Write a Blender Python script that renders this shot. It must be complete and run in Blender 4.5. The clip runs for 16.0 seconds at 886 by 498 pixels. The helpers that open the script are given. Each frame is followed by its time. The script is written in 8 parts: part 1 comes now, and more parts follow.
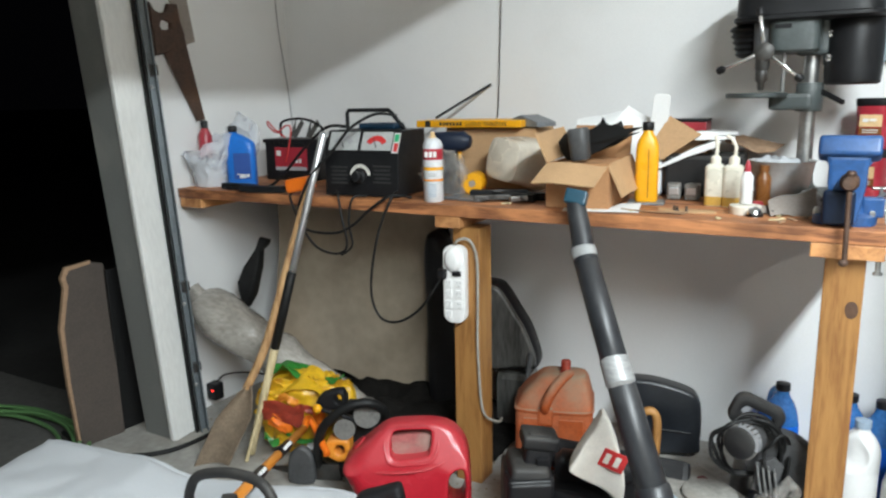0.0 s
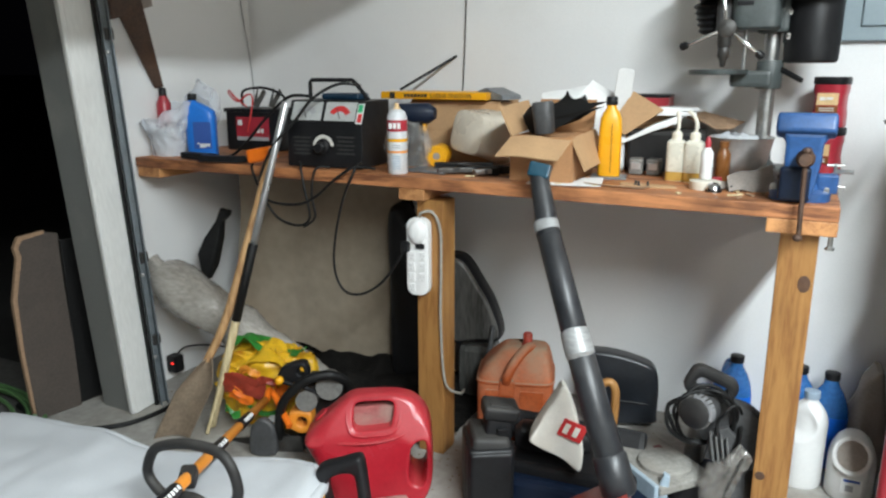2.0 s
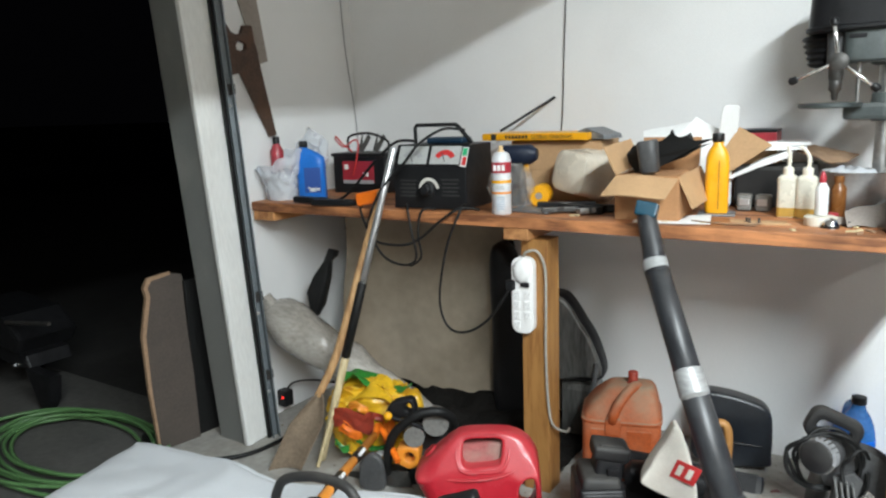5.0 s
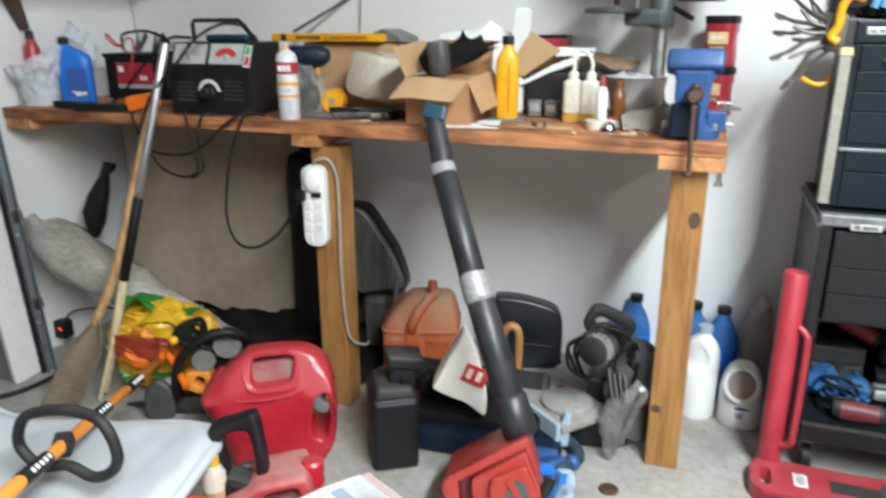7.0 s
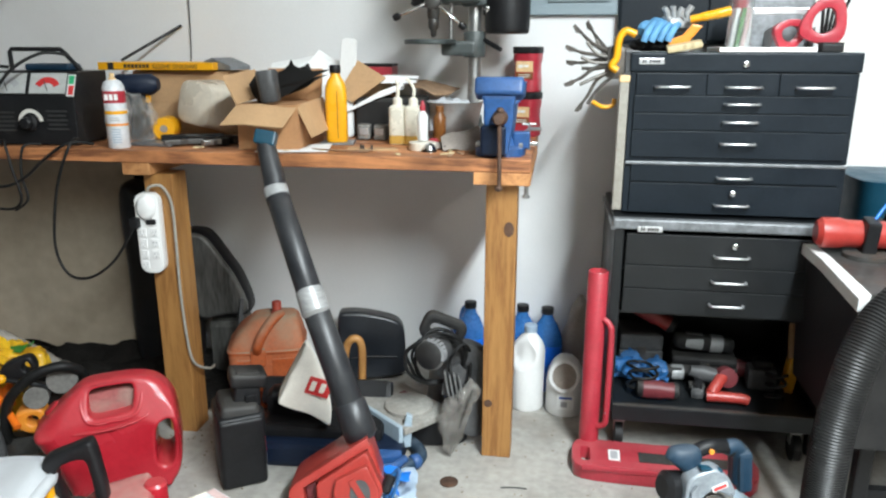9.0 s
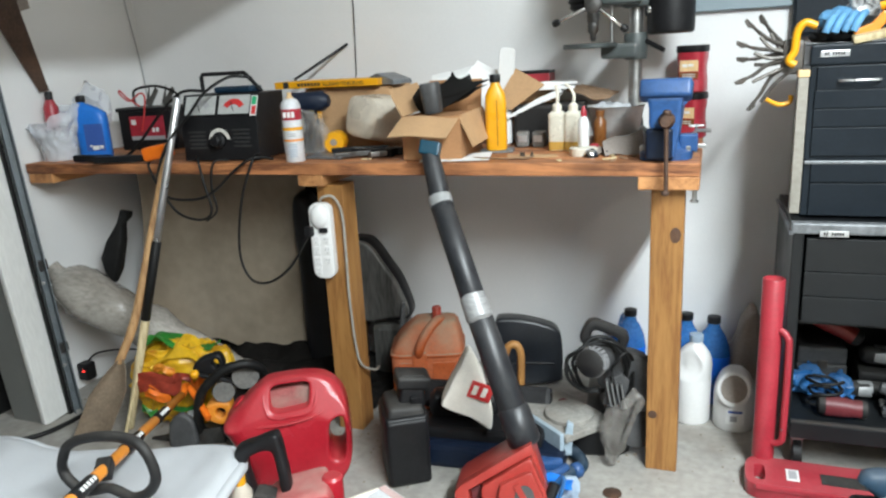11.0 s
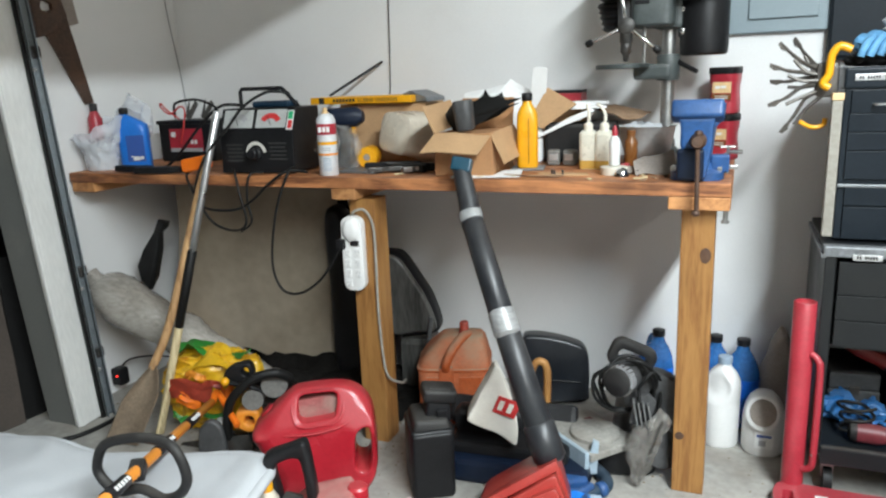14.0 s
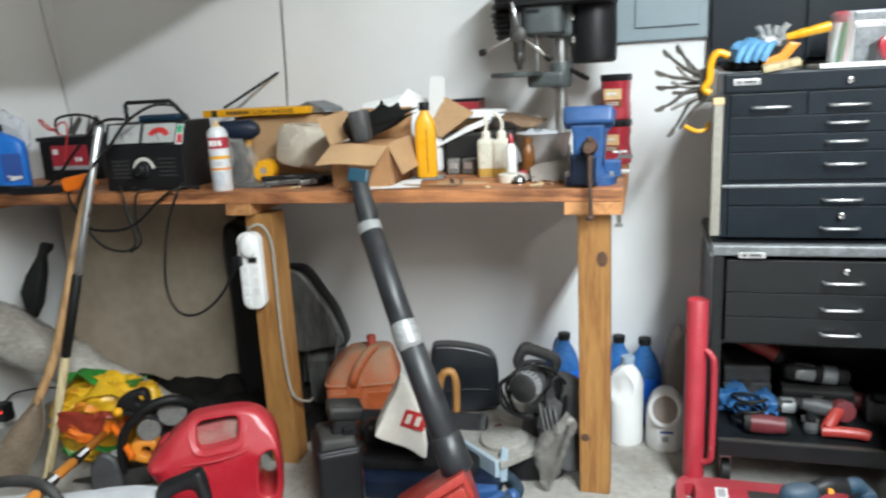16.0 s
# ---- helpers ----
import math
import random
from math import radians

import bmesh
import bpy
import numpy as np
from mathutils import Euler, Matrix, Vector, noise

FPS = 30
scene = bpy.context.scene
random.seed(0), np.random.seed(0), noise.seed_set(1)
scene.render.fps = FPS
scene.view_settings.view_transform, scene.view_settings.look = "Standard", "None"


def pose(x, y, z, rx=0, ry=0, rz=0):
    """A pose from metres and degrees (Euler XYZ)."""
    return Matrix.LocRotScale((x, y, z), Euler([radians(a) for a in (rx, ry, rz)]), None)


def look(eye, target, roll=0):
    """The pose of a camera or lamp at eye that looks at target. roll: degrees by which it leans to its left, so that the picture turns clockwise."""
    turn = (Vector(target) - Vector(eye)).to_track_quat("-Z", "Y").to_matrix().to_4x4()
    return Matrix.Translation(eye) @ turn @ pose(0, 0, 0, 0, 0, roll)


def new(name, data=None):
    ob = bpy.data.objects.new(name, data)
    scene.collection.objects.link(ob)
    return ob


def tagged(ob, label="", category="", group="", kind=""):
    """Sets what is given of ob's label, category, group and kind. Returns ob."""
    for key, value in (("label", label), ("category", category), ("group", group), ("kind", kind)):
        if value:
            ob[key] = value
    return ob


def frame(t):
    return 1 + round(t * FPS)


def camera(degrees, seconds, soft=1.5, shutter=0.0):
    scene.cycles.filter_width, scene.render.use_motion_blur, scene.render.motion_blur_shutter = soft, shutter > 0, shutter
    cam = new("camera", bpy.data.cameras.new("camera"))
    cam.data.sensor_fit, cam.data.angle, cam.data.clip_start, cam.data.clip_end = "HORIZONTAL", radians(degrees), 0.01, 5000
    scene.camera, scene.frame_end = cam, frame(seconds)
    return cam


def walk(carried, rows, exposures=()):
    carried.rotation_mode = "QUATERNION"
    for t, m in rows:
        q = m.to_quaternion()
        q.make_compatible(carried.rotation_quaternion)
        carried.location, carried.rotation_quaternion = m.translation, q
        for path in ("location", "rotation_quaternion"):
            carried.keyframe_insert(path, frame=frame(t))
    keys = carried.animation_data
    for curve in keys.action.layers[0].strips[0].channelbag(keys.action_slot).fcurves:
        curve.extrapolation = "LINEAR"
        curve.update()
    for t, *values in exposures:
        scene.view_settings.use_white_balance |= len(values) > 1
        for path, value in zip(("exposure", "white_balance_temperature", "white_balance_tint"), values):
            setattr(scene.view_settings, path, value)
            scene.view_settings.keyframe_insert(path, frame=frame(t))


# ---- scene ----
cam = camera(63.1, 16.0, soft=2.3, shutter=0.7)
PATH = [
    (0, (2.401, -2.01, 1.317), (1.428, -0.312, 0.908), -1.2),
    (0.5, (2.411, -2.009, 1.307), (1.481, -0.286, 0.902), -1.1),
    (1, (2.412, -1.99, 1.304), (1.567, -0.233, 0.856), 0.6),
    (1.5, (2.407, -2.007, 1.32), (1.537, -0.261, 0.879), -0.7),
    (2, (2.404, -2.007, 1.31), (1.523, -0.276, 0.831), -0.1),
    (2.5, (2.387, -2.017, 1.324), (1.428, -0.32, 0.878), -0.1),
    (3, (2.382, -2.026, 1.324), (1.242, -0.425, 0.951), -1.9),
    (3.5, (2.37, -2.022, 1.322), (1.261, -0.399, 0.955), -1.7),
    (3.7, (2.371, -2.017, 1.329), (1.252, -0.401, 0.96), -2.0),
    (5.8, (2.369, -2.112, 1.338), (1.345, -0.437, 0.953), -1.8),
    (6, (2.382, -2.089, 1.311), (1.388, -0.394, 0.938), -1.6),
    (6.5, (2.447, -1.96, 1.313), (1.574, -0.212, 0.886), -2.1),
    (7, (2.443, -1.937, 1.269), (1.778, -0.148, 0.672), -0.1),
    (7.5, (2.463, -2.008, 1.286), (1.889, -0.198, 0.658), -1.4),
    (8, (2.487, -2.084, 1.272), (2.066, -0.235, 0.635), -1.7),
    (8.5, (2.539, -2.071, 1.285), (2.185, -0.199, 0.678), -0.9),
    (9, (2.552, -2.049, 1.285), (2.255, -0.146, 0.749), 0.1),
    (9.5, (2.526, -2.062, 1.288), (2.058, -0.197, 0.737), -2.3),
    (10, (2.507, -2.075, 1.285), (1.919, -0.245, 0.731), -3.0),
    (10.2, (2.502, -2.075, 1.288), (1.884, -0.246, 0.767), -2.8),
    (12.3, (2.502, -2.075, 1.295), (1.779, -0.279, 0.792), -3.3),
    (12.5, (2.506, -2.071, 1.292), (1.77, -0.278, 0.799), -3.1),
    (13, (2.502, -2.081, 1.296), (1.749, -0.287, 0.833), -2.6),
    (13.5, (2.503, -2.08, 1.294), (1.776, -0.277, 0.827), -1.6),
    (14, (2.505, -2.102, 1.292), (1.753, -0.307, 0.831), -2.3),
    (14.5, (2.506, -2.1, 1.285), (1.757, -0.304, 0.824), -2.5),
    (15, (2.515, -2.09, 1.285), (1.795, -0.279, 0.833), -2.5),
    (15.5, (2.525, -2.069, 1.289), (1.879, -0.23, 0.84), -2.5),
    (16, (2.545, -2.055, 1.288), (2.006, -0.182, 0.843), -3.0),
]
walk(cam, [(t, look(eye, target, roll)) for t, eye, target, roll in PATH],
     [(0, 0.0), (1.5, -0.06), (2.5, -0.10), (3.0, 0.05), (3.5, 0.10), (6.0, 0.08), (7.5, 0.0), (10.0, 0.0), (12.5, -0.09), (15.0, -0.05), (16.0, -0.03)])

# ---------------------------------------------------------------- world and light
world = bpy.data.worlds.new("night")
scene.world = world
world.use_nodes = True
world.node_tree.nodes["Background"].inputs[0].default_value = (0.003, 0.003, 0.004, 1)
world.node_tree.nodes["Background"].inputs[1].default_value = 0.25


LAMP_X, LAMP_Z = 3.455, 2.685   # twin tubes under the ceiling, shining to either side


def tube_lamp(name, x, y, length, side, tilt, watts, color):
    d = bpy.data.lights.new(name, "AREA")
    d.shape, d.size, d.size_y, d.energy, d.color = "RECTANGLE", 0.06, length, watts, color
    ob = new(name, d)
    ob.matrix_world = pose(x + 0.045 * side, y, LAMP_Z - 0.024, 0, -tilt * side, 0)
    return ob


for side in (-1, 1):
    tube_lamp("ceiling_lamp", LAMP_X, -2.25, 2.40, side, 20, 158, (0.90, 1.0, 1.04))
    # Added warm fill, lifting the shadowed upper wall; no known lamp stands there.
    tube_lamp("fill_lamp_rear", 5.30, -4.40, 1.20, side, 42, 54, (1.0, 0.95, 0.86))


# ---------------------------------------------------------------- materials
def mat(name, base, rough=0.5, metal=0.0, var=0.12, scale=9.0, fine=90.0, bump=0.05, dust=0.0, dust_col=(0.30, 0.28, 0.25),
        stain=0.0, stain_col=(0.1, 0.08, 0.06), alpha=1.0, trans=0.0, spec=0.5, coat=0.0, stretch=(1, 1, 1), rand=0.0, sheen=0.0):
    m = bpy.data.materials.new(name)
    m.use_nodes = True
    nt = m.node_tree
    n, l = nt.nodes, nt.links
    b = n["Principled BSDF"]
    tc = n.new("ShaderNodeTexCoord")
    mp = n.new("ShaderNodeMapping")
    mp.inputs["Scale"].default_value = stretch
    l.new(tc.outputs["Object"], mp.inputs[0])
    coarse, grain = n.new("ShaderNodeTexNoise"), n.new("ShaderNodeTexNoise")
    coarse.inputs["Scale"].default_value, coarse.inputs["Detail"].default_value = scale, 5
    grain.inputs["Scale"].default_value, grain.inputs["Detail"].default_value = fine, 4
    l.new(mp.outputs[0], coarse.inputs[0]), l.new(mp.outputs[0], grain.inputs[0])
    add = n.new("ShaderNodeMath")
    add.operation = "ADD"
    l.new(coarse.outputs["Fac"], add.inputs[0]), l.new(grain.outputs["Fac"], add.inputs[1])
    rng = n.new("ShaderNodeMapRange")
    rng.inputs["From Min"].default_value, rng.inputs["From Max"].default_value = 0.7, 1.3
    rng.inputs["To Min"].default_value, rng.inputs["To Max"].default_value = 1 - var, 1 + var
    l.new(add.outputs[0], rng.inputs[0])
    mul = n.new("ShaderNodeVectorMath")
    mul.operation = "SCALE"
    mul.inputs[0].default_value = base
    l.new(rng.outputs[0], mul.inputs["Scale"])
    col = mul.outputs[0]
    if rand:
        oi = n.new("ShaderNodeObjectInfo")
        r2 = n.new("ShaderNodeMapRange")
        r2.inputs["To Min"].default_value, r2.inputs["To Max"].default_value = 1 - rand, 1 + rand
        l.new(oi.outputs["Random"], r2.inputs[0])
        m2 = n.new("ShaderNodeVectorMath")
        m2.operation = "SCALE"
        l.new(col, m2.inputs[0]), l.new(r2.outputs[0], m2.inputs["Scale"])
        col = m2.outputs[0]

    def over(col, fac, tint):
        mx = n.new("ShaderNodeMix")
        mx.data_type = "RGBA"
        l.new(fac, mx.inputs[0]), l.new(col, mx.inputs[6])
        mx.inputs[7].default_value = (*tint, 1)
        return mx.outputs[2]

    if stain:
        sn = n.new("ShaderNodeTexNoise")
        sn.inputs["Scale"].default_value, sn.inputs["Detail"].default_value = scale * 0.6, 7
        l.new(mp.outputs[0], sn.inputs[0])
        sr = n.new("ShaderNodeMapRange")
        sr.inputs["From Min"].default_value, sr.inputs["From Max"].default_value = 0.52, 0.72
        sr.inputs["To Max"].default_value = stain
        l.new(sn.outputs["Fac"], sr.inputs[0])
        col = over(col, sr.outputs[0], stain_col)
    rough_out = None
    if dust:
        geo, sep = n.new("ShaderNodeNewGeometry"), n.new("ShaderNodeSeparateXYZ")
        l.new(geo.outputs["Normal"], sep.inputs[0])
        up = n.new("ShaderNodeMapRange")
        up.inputs["From Min"].default_value, up.inputs["From Max"].default_value = -0.1, 0.95
        up.inputs["To Min"].default_value = 0.12
        l.new(sep.outputs["Z"], up.inputs[0])
        dn = n.new("ShaderNodeMapRange")
        dn.inputs["From Min"].default_value, dn.inputs["From Max"].default_value = 0.35, 0.62
        dn.inputs["To Min"].default_value = 0.35
        l.new(coarse.outputs["Fac"], dn.inputs[0])
        dm = n.new("ShaderNodeMath")
        dm.operation = "MULTIPLY"
        l.new(up.outputs[0], dm.inputs[0]), l.new(dn.outputs[0], dm.inputs[1])
        d2 = n.new("ShaderNodeMath")
        d2.operation = "MULTIPLY"
        d2.inputs[1].default_value = dust
        l.new(dm.outputs[0], d2.inputs[0])
        col = over(col, d2.outputs[0], dust_col)
        rr = n.new("ShaderNodeMapRange")
        rr.inputs["To Min"].default_value, rr.inputs["To Max"].default_value = rough, 0.9
        l.new(d2.outputs[0], rr.inputs[0])
        rough_out = rr.outputs[0]
    l.new(col, b.inputs["Base Color"])
    if rough_out is None:
        rr = n.new("ShaderNodeMapRange")
        rr.inputs["From Min"].default_value, rr.inputs["From Max"].default_value = 0.3, 0.7
        rr.inputs["To Min"].default_value, rr.inputs["To Max"].default_value = max(0.02, rough - 0.08), min(1, rough + 0.08)
        l.new(coarse.outputs["Fac"], rr.inputs[0])
        rough_out = rr.outputs[0]
    l.new(rough_out, b.inputs["Roughness"])
    b.inputs["Metallic"].default_value = metal
    b.inputs["Specular IOR Level"].default_value = spec
    b.inputs["Alpha"].default_value = alpha
    b.inputs["Transmission Weight"].default_value = trans
    b.inputs["Coat Weight"].default_value = coat
    b.inputs["Sheen Weight"].default_value = sheen
    if bump:
        bp = n.new("ShaderNodeBump")
        bp.inputs["Strength"].default_value, bp.inputs["Distance"].default_value = min(1, bump * 4), 0.002
        l.new(grain.outputs["Fac"], bp.inputs["Height"])
        l.new(bp.outputs[0], b.inputs["Normal"])
    return m


def wood_mat(name, base, dark, axis="X", rough=0.55, ring=22.0, rand=0.15, knots=0.6):
    """Sawn timber: long grain along an axis, growth bands, knots and grime."""
    m = bpy.data.materials.new(name)
    m.use_nodes = True
    nt = m.node_tree
    n, l = nt.nodes, nt.links
    b = n["Principled BSDF"]
    tc, mp, oi = n.new("ShaderNodeTexCoord"), n.new("ShaderNodeMapping"), n.new("ShaderNodeObjectInfo")
    mp.inputs["Scale"].default_value = {"X": (0.09, 1, 1), "Y": (1, 0.09, 1), "Z": (1, 1, 0.09)}[axis]
    off = n.new("ShaderNodeVectorMath")
    off.operation = "ADD"
    sc = n.new("ShaderNodeMath")
    sc.operation = "MULTIPLY"
    sc.inputs[1].default_value = 7.3
    l.new(oi.outputs["Random"], sc.inputs[0])
    l.new(tc.outputs["Object"], off.inputs[0]), l.new(sc.outputs[0], off.inputs[1])
    l.new(off.outputs[0], mp.inputs[0])
    warp, grain, blot = n.new("ShaderNodeTexNoise"), n.new("ShaderNodeTexNoise"), n.new("ShaderNodeTexNoise")
    warp.inputs["Scale"].default_value, warp.inputs["Detail"].default_value = ring, 4
    warp.inputs["Distortion"].default_value = 1.2
    grain.inputs["Scale"].default_value, grain.inputs["Detail"].default_value = 240, 4
    blot.inputs["Scale"].default_value, blot.inputs["Detail"].default_value = 6, 6
    for t in (warp, grain):
        l.new(mp.outputs[0], t.inputs[0])
    l.new(off.outputs[0], blot.inputs[0])
    ramp = n.new("ShaderNodeValToRGB")
    ramp.color_ramp.elements[0].position, ramp.color_ramp.elements[1].position = 0.36, 0.64
    ramp.color_ramp.elements[0].color, ramp.color_ramp.elements[1].color = (*dark, 1), (*base, 1)
    e = ramp.color_ramp.elements.new(0.5)
    e.color = tuple(0.35 * d + 0.65 * c for d, c in zip(dark, base)) + (1,)
    mixf = n.new("ShaderNodeMath")
    mixf.operation = "MULTIPLY_ADD"
    mixf.inputs[1].default_value, mixf.inputs[2].default_value = 0.35, -0.17
    l.new(grain.outputs["Fac"], mixf.inputs[0])
    s = n.new("ShaderNodeMath")
    s.operation = "ADD"
    l.new(warp.outputs["Fac"], s.inputs[0]), l.new(mixf.outputs[0], s.inputs[1])
    l.new(s.outputs[0], ramp.inputs[0])
    gr = n.new("ShaderNodeMapRange")
    gr.inputs["From Min"].default_value, gr.inputs["From Max"].default_value = 0.52, 0.75
    gr.inputs["To Max"].default_value = knots
    l.new(blot.outputs["Fac"], gr.inputs[0])
    mx = n.new("ShaderNodeMix")
    mx.data_type = "RGBA"
    l.new(gr.outputs[0], mx.inputs[0]), l.new(ramp.outputs[0], mx.inputs[6])
    mx.inputs[7].default_value = tuple(d * 0.55 for d in dark) + (1,)
    br = n.new("ShaderNodeMapRange")
    br.inputs["To Min"].default_value, br.inputs["To Max"].default_value = 1 - rand, 1 + rand
    l.new(oi.outputs["Random"], br.inputs[0])
    v = n.new("ShaderNodeVectorMath")
    v.operation = "SCALE"
    l.new(mx.outputs[2], v.inputs[0]), l.new(br.outputs[0], v.inputs["Scale"])
    l.new(v.outputs[0], b.inputs["Base Color"])
    b.inputs["Roughness"].default_value = rough
    bp = n.new("ShaderNodeBump")
    bp.inputs["Strength"].default_value, bp.inputs["Distance"].default_value = 0.35, 0.0015
    l.new(s.outputs[0], bp.inputs["Height"])
    l.new(bp.outputs[0], b.inputs["Normal"])
    return m


def glow_mat(name, color, strength):
    m = bpy.data.materials.new(name)
    m.use_nodes = True
    b = m.node_tree.nodes["Principled BSDF"]
    b.inputs["Base Color"].default_value = (*color, 1)
    b.inputs["Emission Color"].default_value = (*color, 1)
    b.inputs["Emission Strength"].default_value = strength
    return m


WALL = mat("painted_wall", (0.77, 0.77, 0.765), 0.75, var=0.045, scale=2.2, fine=240, bump=0.03, stain=0.20, stain_col=(0.40, 0.37, 0.33))
# Dark grey here is the shade on the post's front face, with real stains.
TRIM_SHADE = mat("shaded_trim", (0.165, 0.168, 0.160), 0.55, var=0.08, scale=5, fine=120, bump=0.06, stain=0.35, stain_col=(0.36, 0.34, 0.30))
CASING = mat("chipped_white_paint", (0.70, 0.70, 0.68), 0.5, var=0.08, scale=7, fine=90, bump=0.10, stain=0.35, stain_col=(0.44, 0.42, 0.38), stretch=(1, 1, 0.25))
CONCRETE = mat("concrete_floor", (0.335, 0.32, 0.292), 0.7, var=0.20, scale=4.5, fine=34, bump=0.06, stain=0.8, stain_col=(0.21, 0.178, 0.142))
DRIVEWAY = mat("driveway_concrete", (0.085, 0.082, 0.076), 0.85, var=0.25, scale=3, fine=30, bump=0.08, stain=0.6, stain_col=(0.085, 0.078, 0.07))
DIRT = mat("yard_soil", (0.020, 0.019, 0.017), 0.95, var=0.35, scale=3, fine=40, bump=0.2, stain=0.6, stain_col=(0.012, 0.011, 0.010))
# Ceiling out of view, kept pale to bounce light onto the upper wall.
CEIL = mat("ceiling_paint", (0.74, 0.72, 0.68), 0.8, var=0.06, scale=2, fine=100)
# Tone of the walls out of view, set dark to lower bounced light.
UNSEENWALL = mat("darkened_unseen_wall", (0.22, 0.21, 0.195), 0.85, var=0.10, scale=2, fine=120, stain=0.3, stain_col=(0.25, 0.23, 0.20))
PINE = wood_mat("pine_board", (0.48, 0.196, 0.076), (0.15, 0.054, 0.023), "X", knots=0.85)
PINE_Y = wood_mat("pine_cleat", (0.56, 0.27, 0.105), (0.32, 0.13, 0.045), "Y")
POST = wood_mat("fir_post", (0.36, 0.178, 0.052), (0.23, 0.098, 0.026), "Z", ring=30, knots=0.25)
HANDLE = wood_mat("ash_handle", (0.50, 0.30, 0.14), (0.30, 0.16, 0.07), "Z", ring=60, knots=0.15)
PALEWOOD = wood_mat("pale_wood", (0.60, 0.50, 0.30), (0.42, 0.33, 0.18), "Z", ring=60, knots=0.15)
CARD = mat("cardboard", (0.47, 0.29, 0.15), 0.85, var=0.10, scale=14, fine=160, bump=0.04, stain=0.2, stain_col=(0.30, 0.18, 0.09))
CARD_GREY = mat("weathered_fibreboard", (0.30, 0.26, 0.23), 0.9, var=0.15, scale=9, fine=130, bump=0.08, stain=0.4, stain_col=(0.20, 0.16, 0.13))
CARD_RAW = mat("torn_board_edge", (0.30, 0.19, 0.115), 0.9, var=0.2, scale=40)
BLACK = mat("black_plastic", (0.010, 0.010, 0.011), 0.45, var=0.25, scale=20, bump=0.04, spec=0.3)
BLACK_DUSTY = mat("dusty_black_plastic", (0.011, 0.011, 0.012), 0.5, var=0.25, scale=14, bump=0.05, dust=0.35, dust_col=(0.14, 0.13, 0.115), spec=0.3)
RUBBER = mat("rubber", (0.008, 0.008, 0.008), 0.55, var=0.2, scale=30, bump=0.05, spec=0.3)
STEEL = mat("worn_steel", (0.42, 0.42, 0.41), 0.36, 0.9, var=0.15, scale=30, bump=0.04, stain=0.3, stain_col=(0.18, 0.13, 0.09))
CHROME = mat("chrome", (0.72, 0.72, 0.72), 0.16, 1.0, var=0.05, scale=40, bump=0.0)
DARKSTEEL = mat("dark_steel", (0.075, 0.072, 0.068), 0.5, 0.5, var=0.25, scale=25, bump=0.05, stain=0.4, stain_col=(0.12, 0.07, 0.04))
ALU = mat("aluminium", (0.66, 0.67, 0.68), 0.33, 0.85, var=0.06, scale=20)
RUST = mat("rusty_steel", (0.085, 0.05, 0.035), 0.6, 0.35, var=0.35, scale=14, bump=0.10, stain=0.6, stain_col=(0.16, 0.075, 0.035))
GALV = mat("painted_track_steel", (0.16, 0.185, 0.20), 0.5, 0.4, var=0.2, scale=14, bump=0.04, dust=0.15, stain=0.3, stain_col=(0.2, 0.2, 0.19))
RED = mat("red_fuel_plastic", (0.41, 0.012, 0.025), 0.25, var=0.10, scale=9, bump=0.03, dust=0.16, dust_col=(0.38, 0.22, 0.19))
RED_DUST = mat("dusty_red_plastic", (0.42, 0.030, 0.042), 0.5, var=0.2, scale=12, bump=0.05, dust=0.75, dust_col=(0.40, 0.26, 0.22))
REDPAINT = mat("red_enamel", (0.38, 0.022, 0.038), 0.34, var=0.14, scale=10, bump=0.03, stain=0.3, stain_col=(0.20, 0.03, 0.03), coat=0.25, dust=0.14)
REDORANGE = mat("orange_red_plastic", (0.34, 0.026, 0.020), 0.36, var=0.12, scale=10, bump=0.03, dust=0.14, dust_col=(0.36, 0.24, 0.19))
ORANGE_OLD = mat("faded_fuel_plastic", (0.46, 0.078, 0.010), 0.6, var=0.28, scale=9, bump=0.06, dust=1.15, dust_col=(0.27, 0.205, 0.14), stain=0.35, stain_col=(0.10, 0.035, 0.015), spec=0.25)
ORANGE = mat("orange_plastic", (0.78, 0.16, 0.01), 0.4, var=0.08, scale=12, bump=0.03)
AMBER = mat("amber_plastic", (0.75, 0.26, 0.02), 0.4, var=0.08, scale=12, bump=0.03, dust=0.15)
YELLOW = mat("yellow_plastic", (0.78, 0.36, 0.008), 0.34, var=0.05, scale=12, bump=0.02)
YELLOWBAG = mat("yellow_printed_film", (0.68, 0.40, 0.02), 0.32, var=0.16, scale=16, bump=0.08, stain=0.75, stain_col=(0.26, 0.045, 0.008))
BLUE = mat("blue_plastic", (0.014, 0.17, 0.62), 0.36, var=0.08, scale=12, bump=0.02)
BLUE_TRANS = mat("blue_jug_plastic", (0.010, 0.165, 0.74), 0.28, var=0.16, scale=10, bump=0.02, dust=0.06)
BLUE_CLEAR = mat("blue_clear_plastic", (0.06, 0.25, 0.64), 0.18, var=0.25, scale=16, bump=0.05, trans=0.3, alpha=0.82)
BLUEPAINT = mat("blue_enamel", (0.017, 0.073, 0.215), 0.40, var=0.2, scale=16, bump=0.05, stain=0.4, stain_col=(0.02, 0.03, 0.06), dust=0.08)
NAVY = mat("navy_plastic", (0.006, 0.030, 0.060), 0.45, var=0.15, scale=12, bump=0.04, dust=0.15, spec=0.3)
NAVYDARK = mat("dark_navy_plastic", (0.006, 0.012, 0.028), 0.42, var=0.2, scale=12, bump=0.04, spec=0.3)
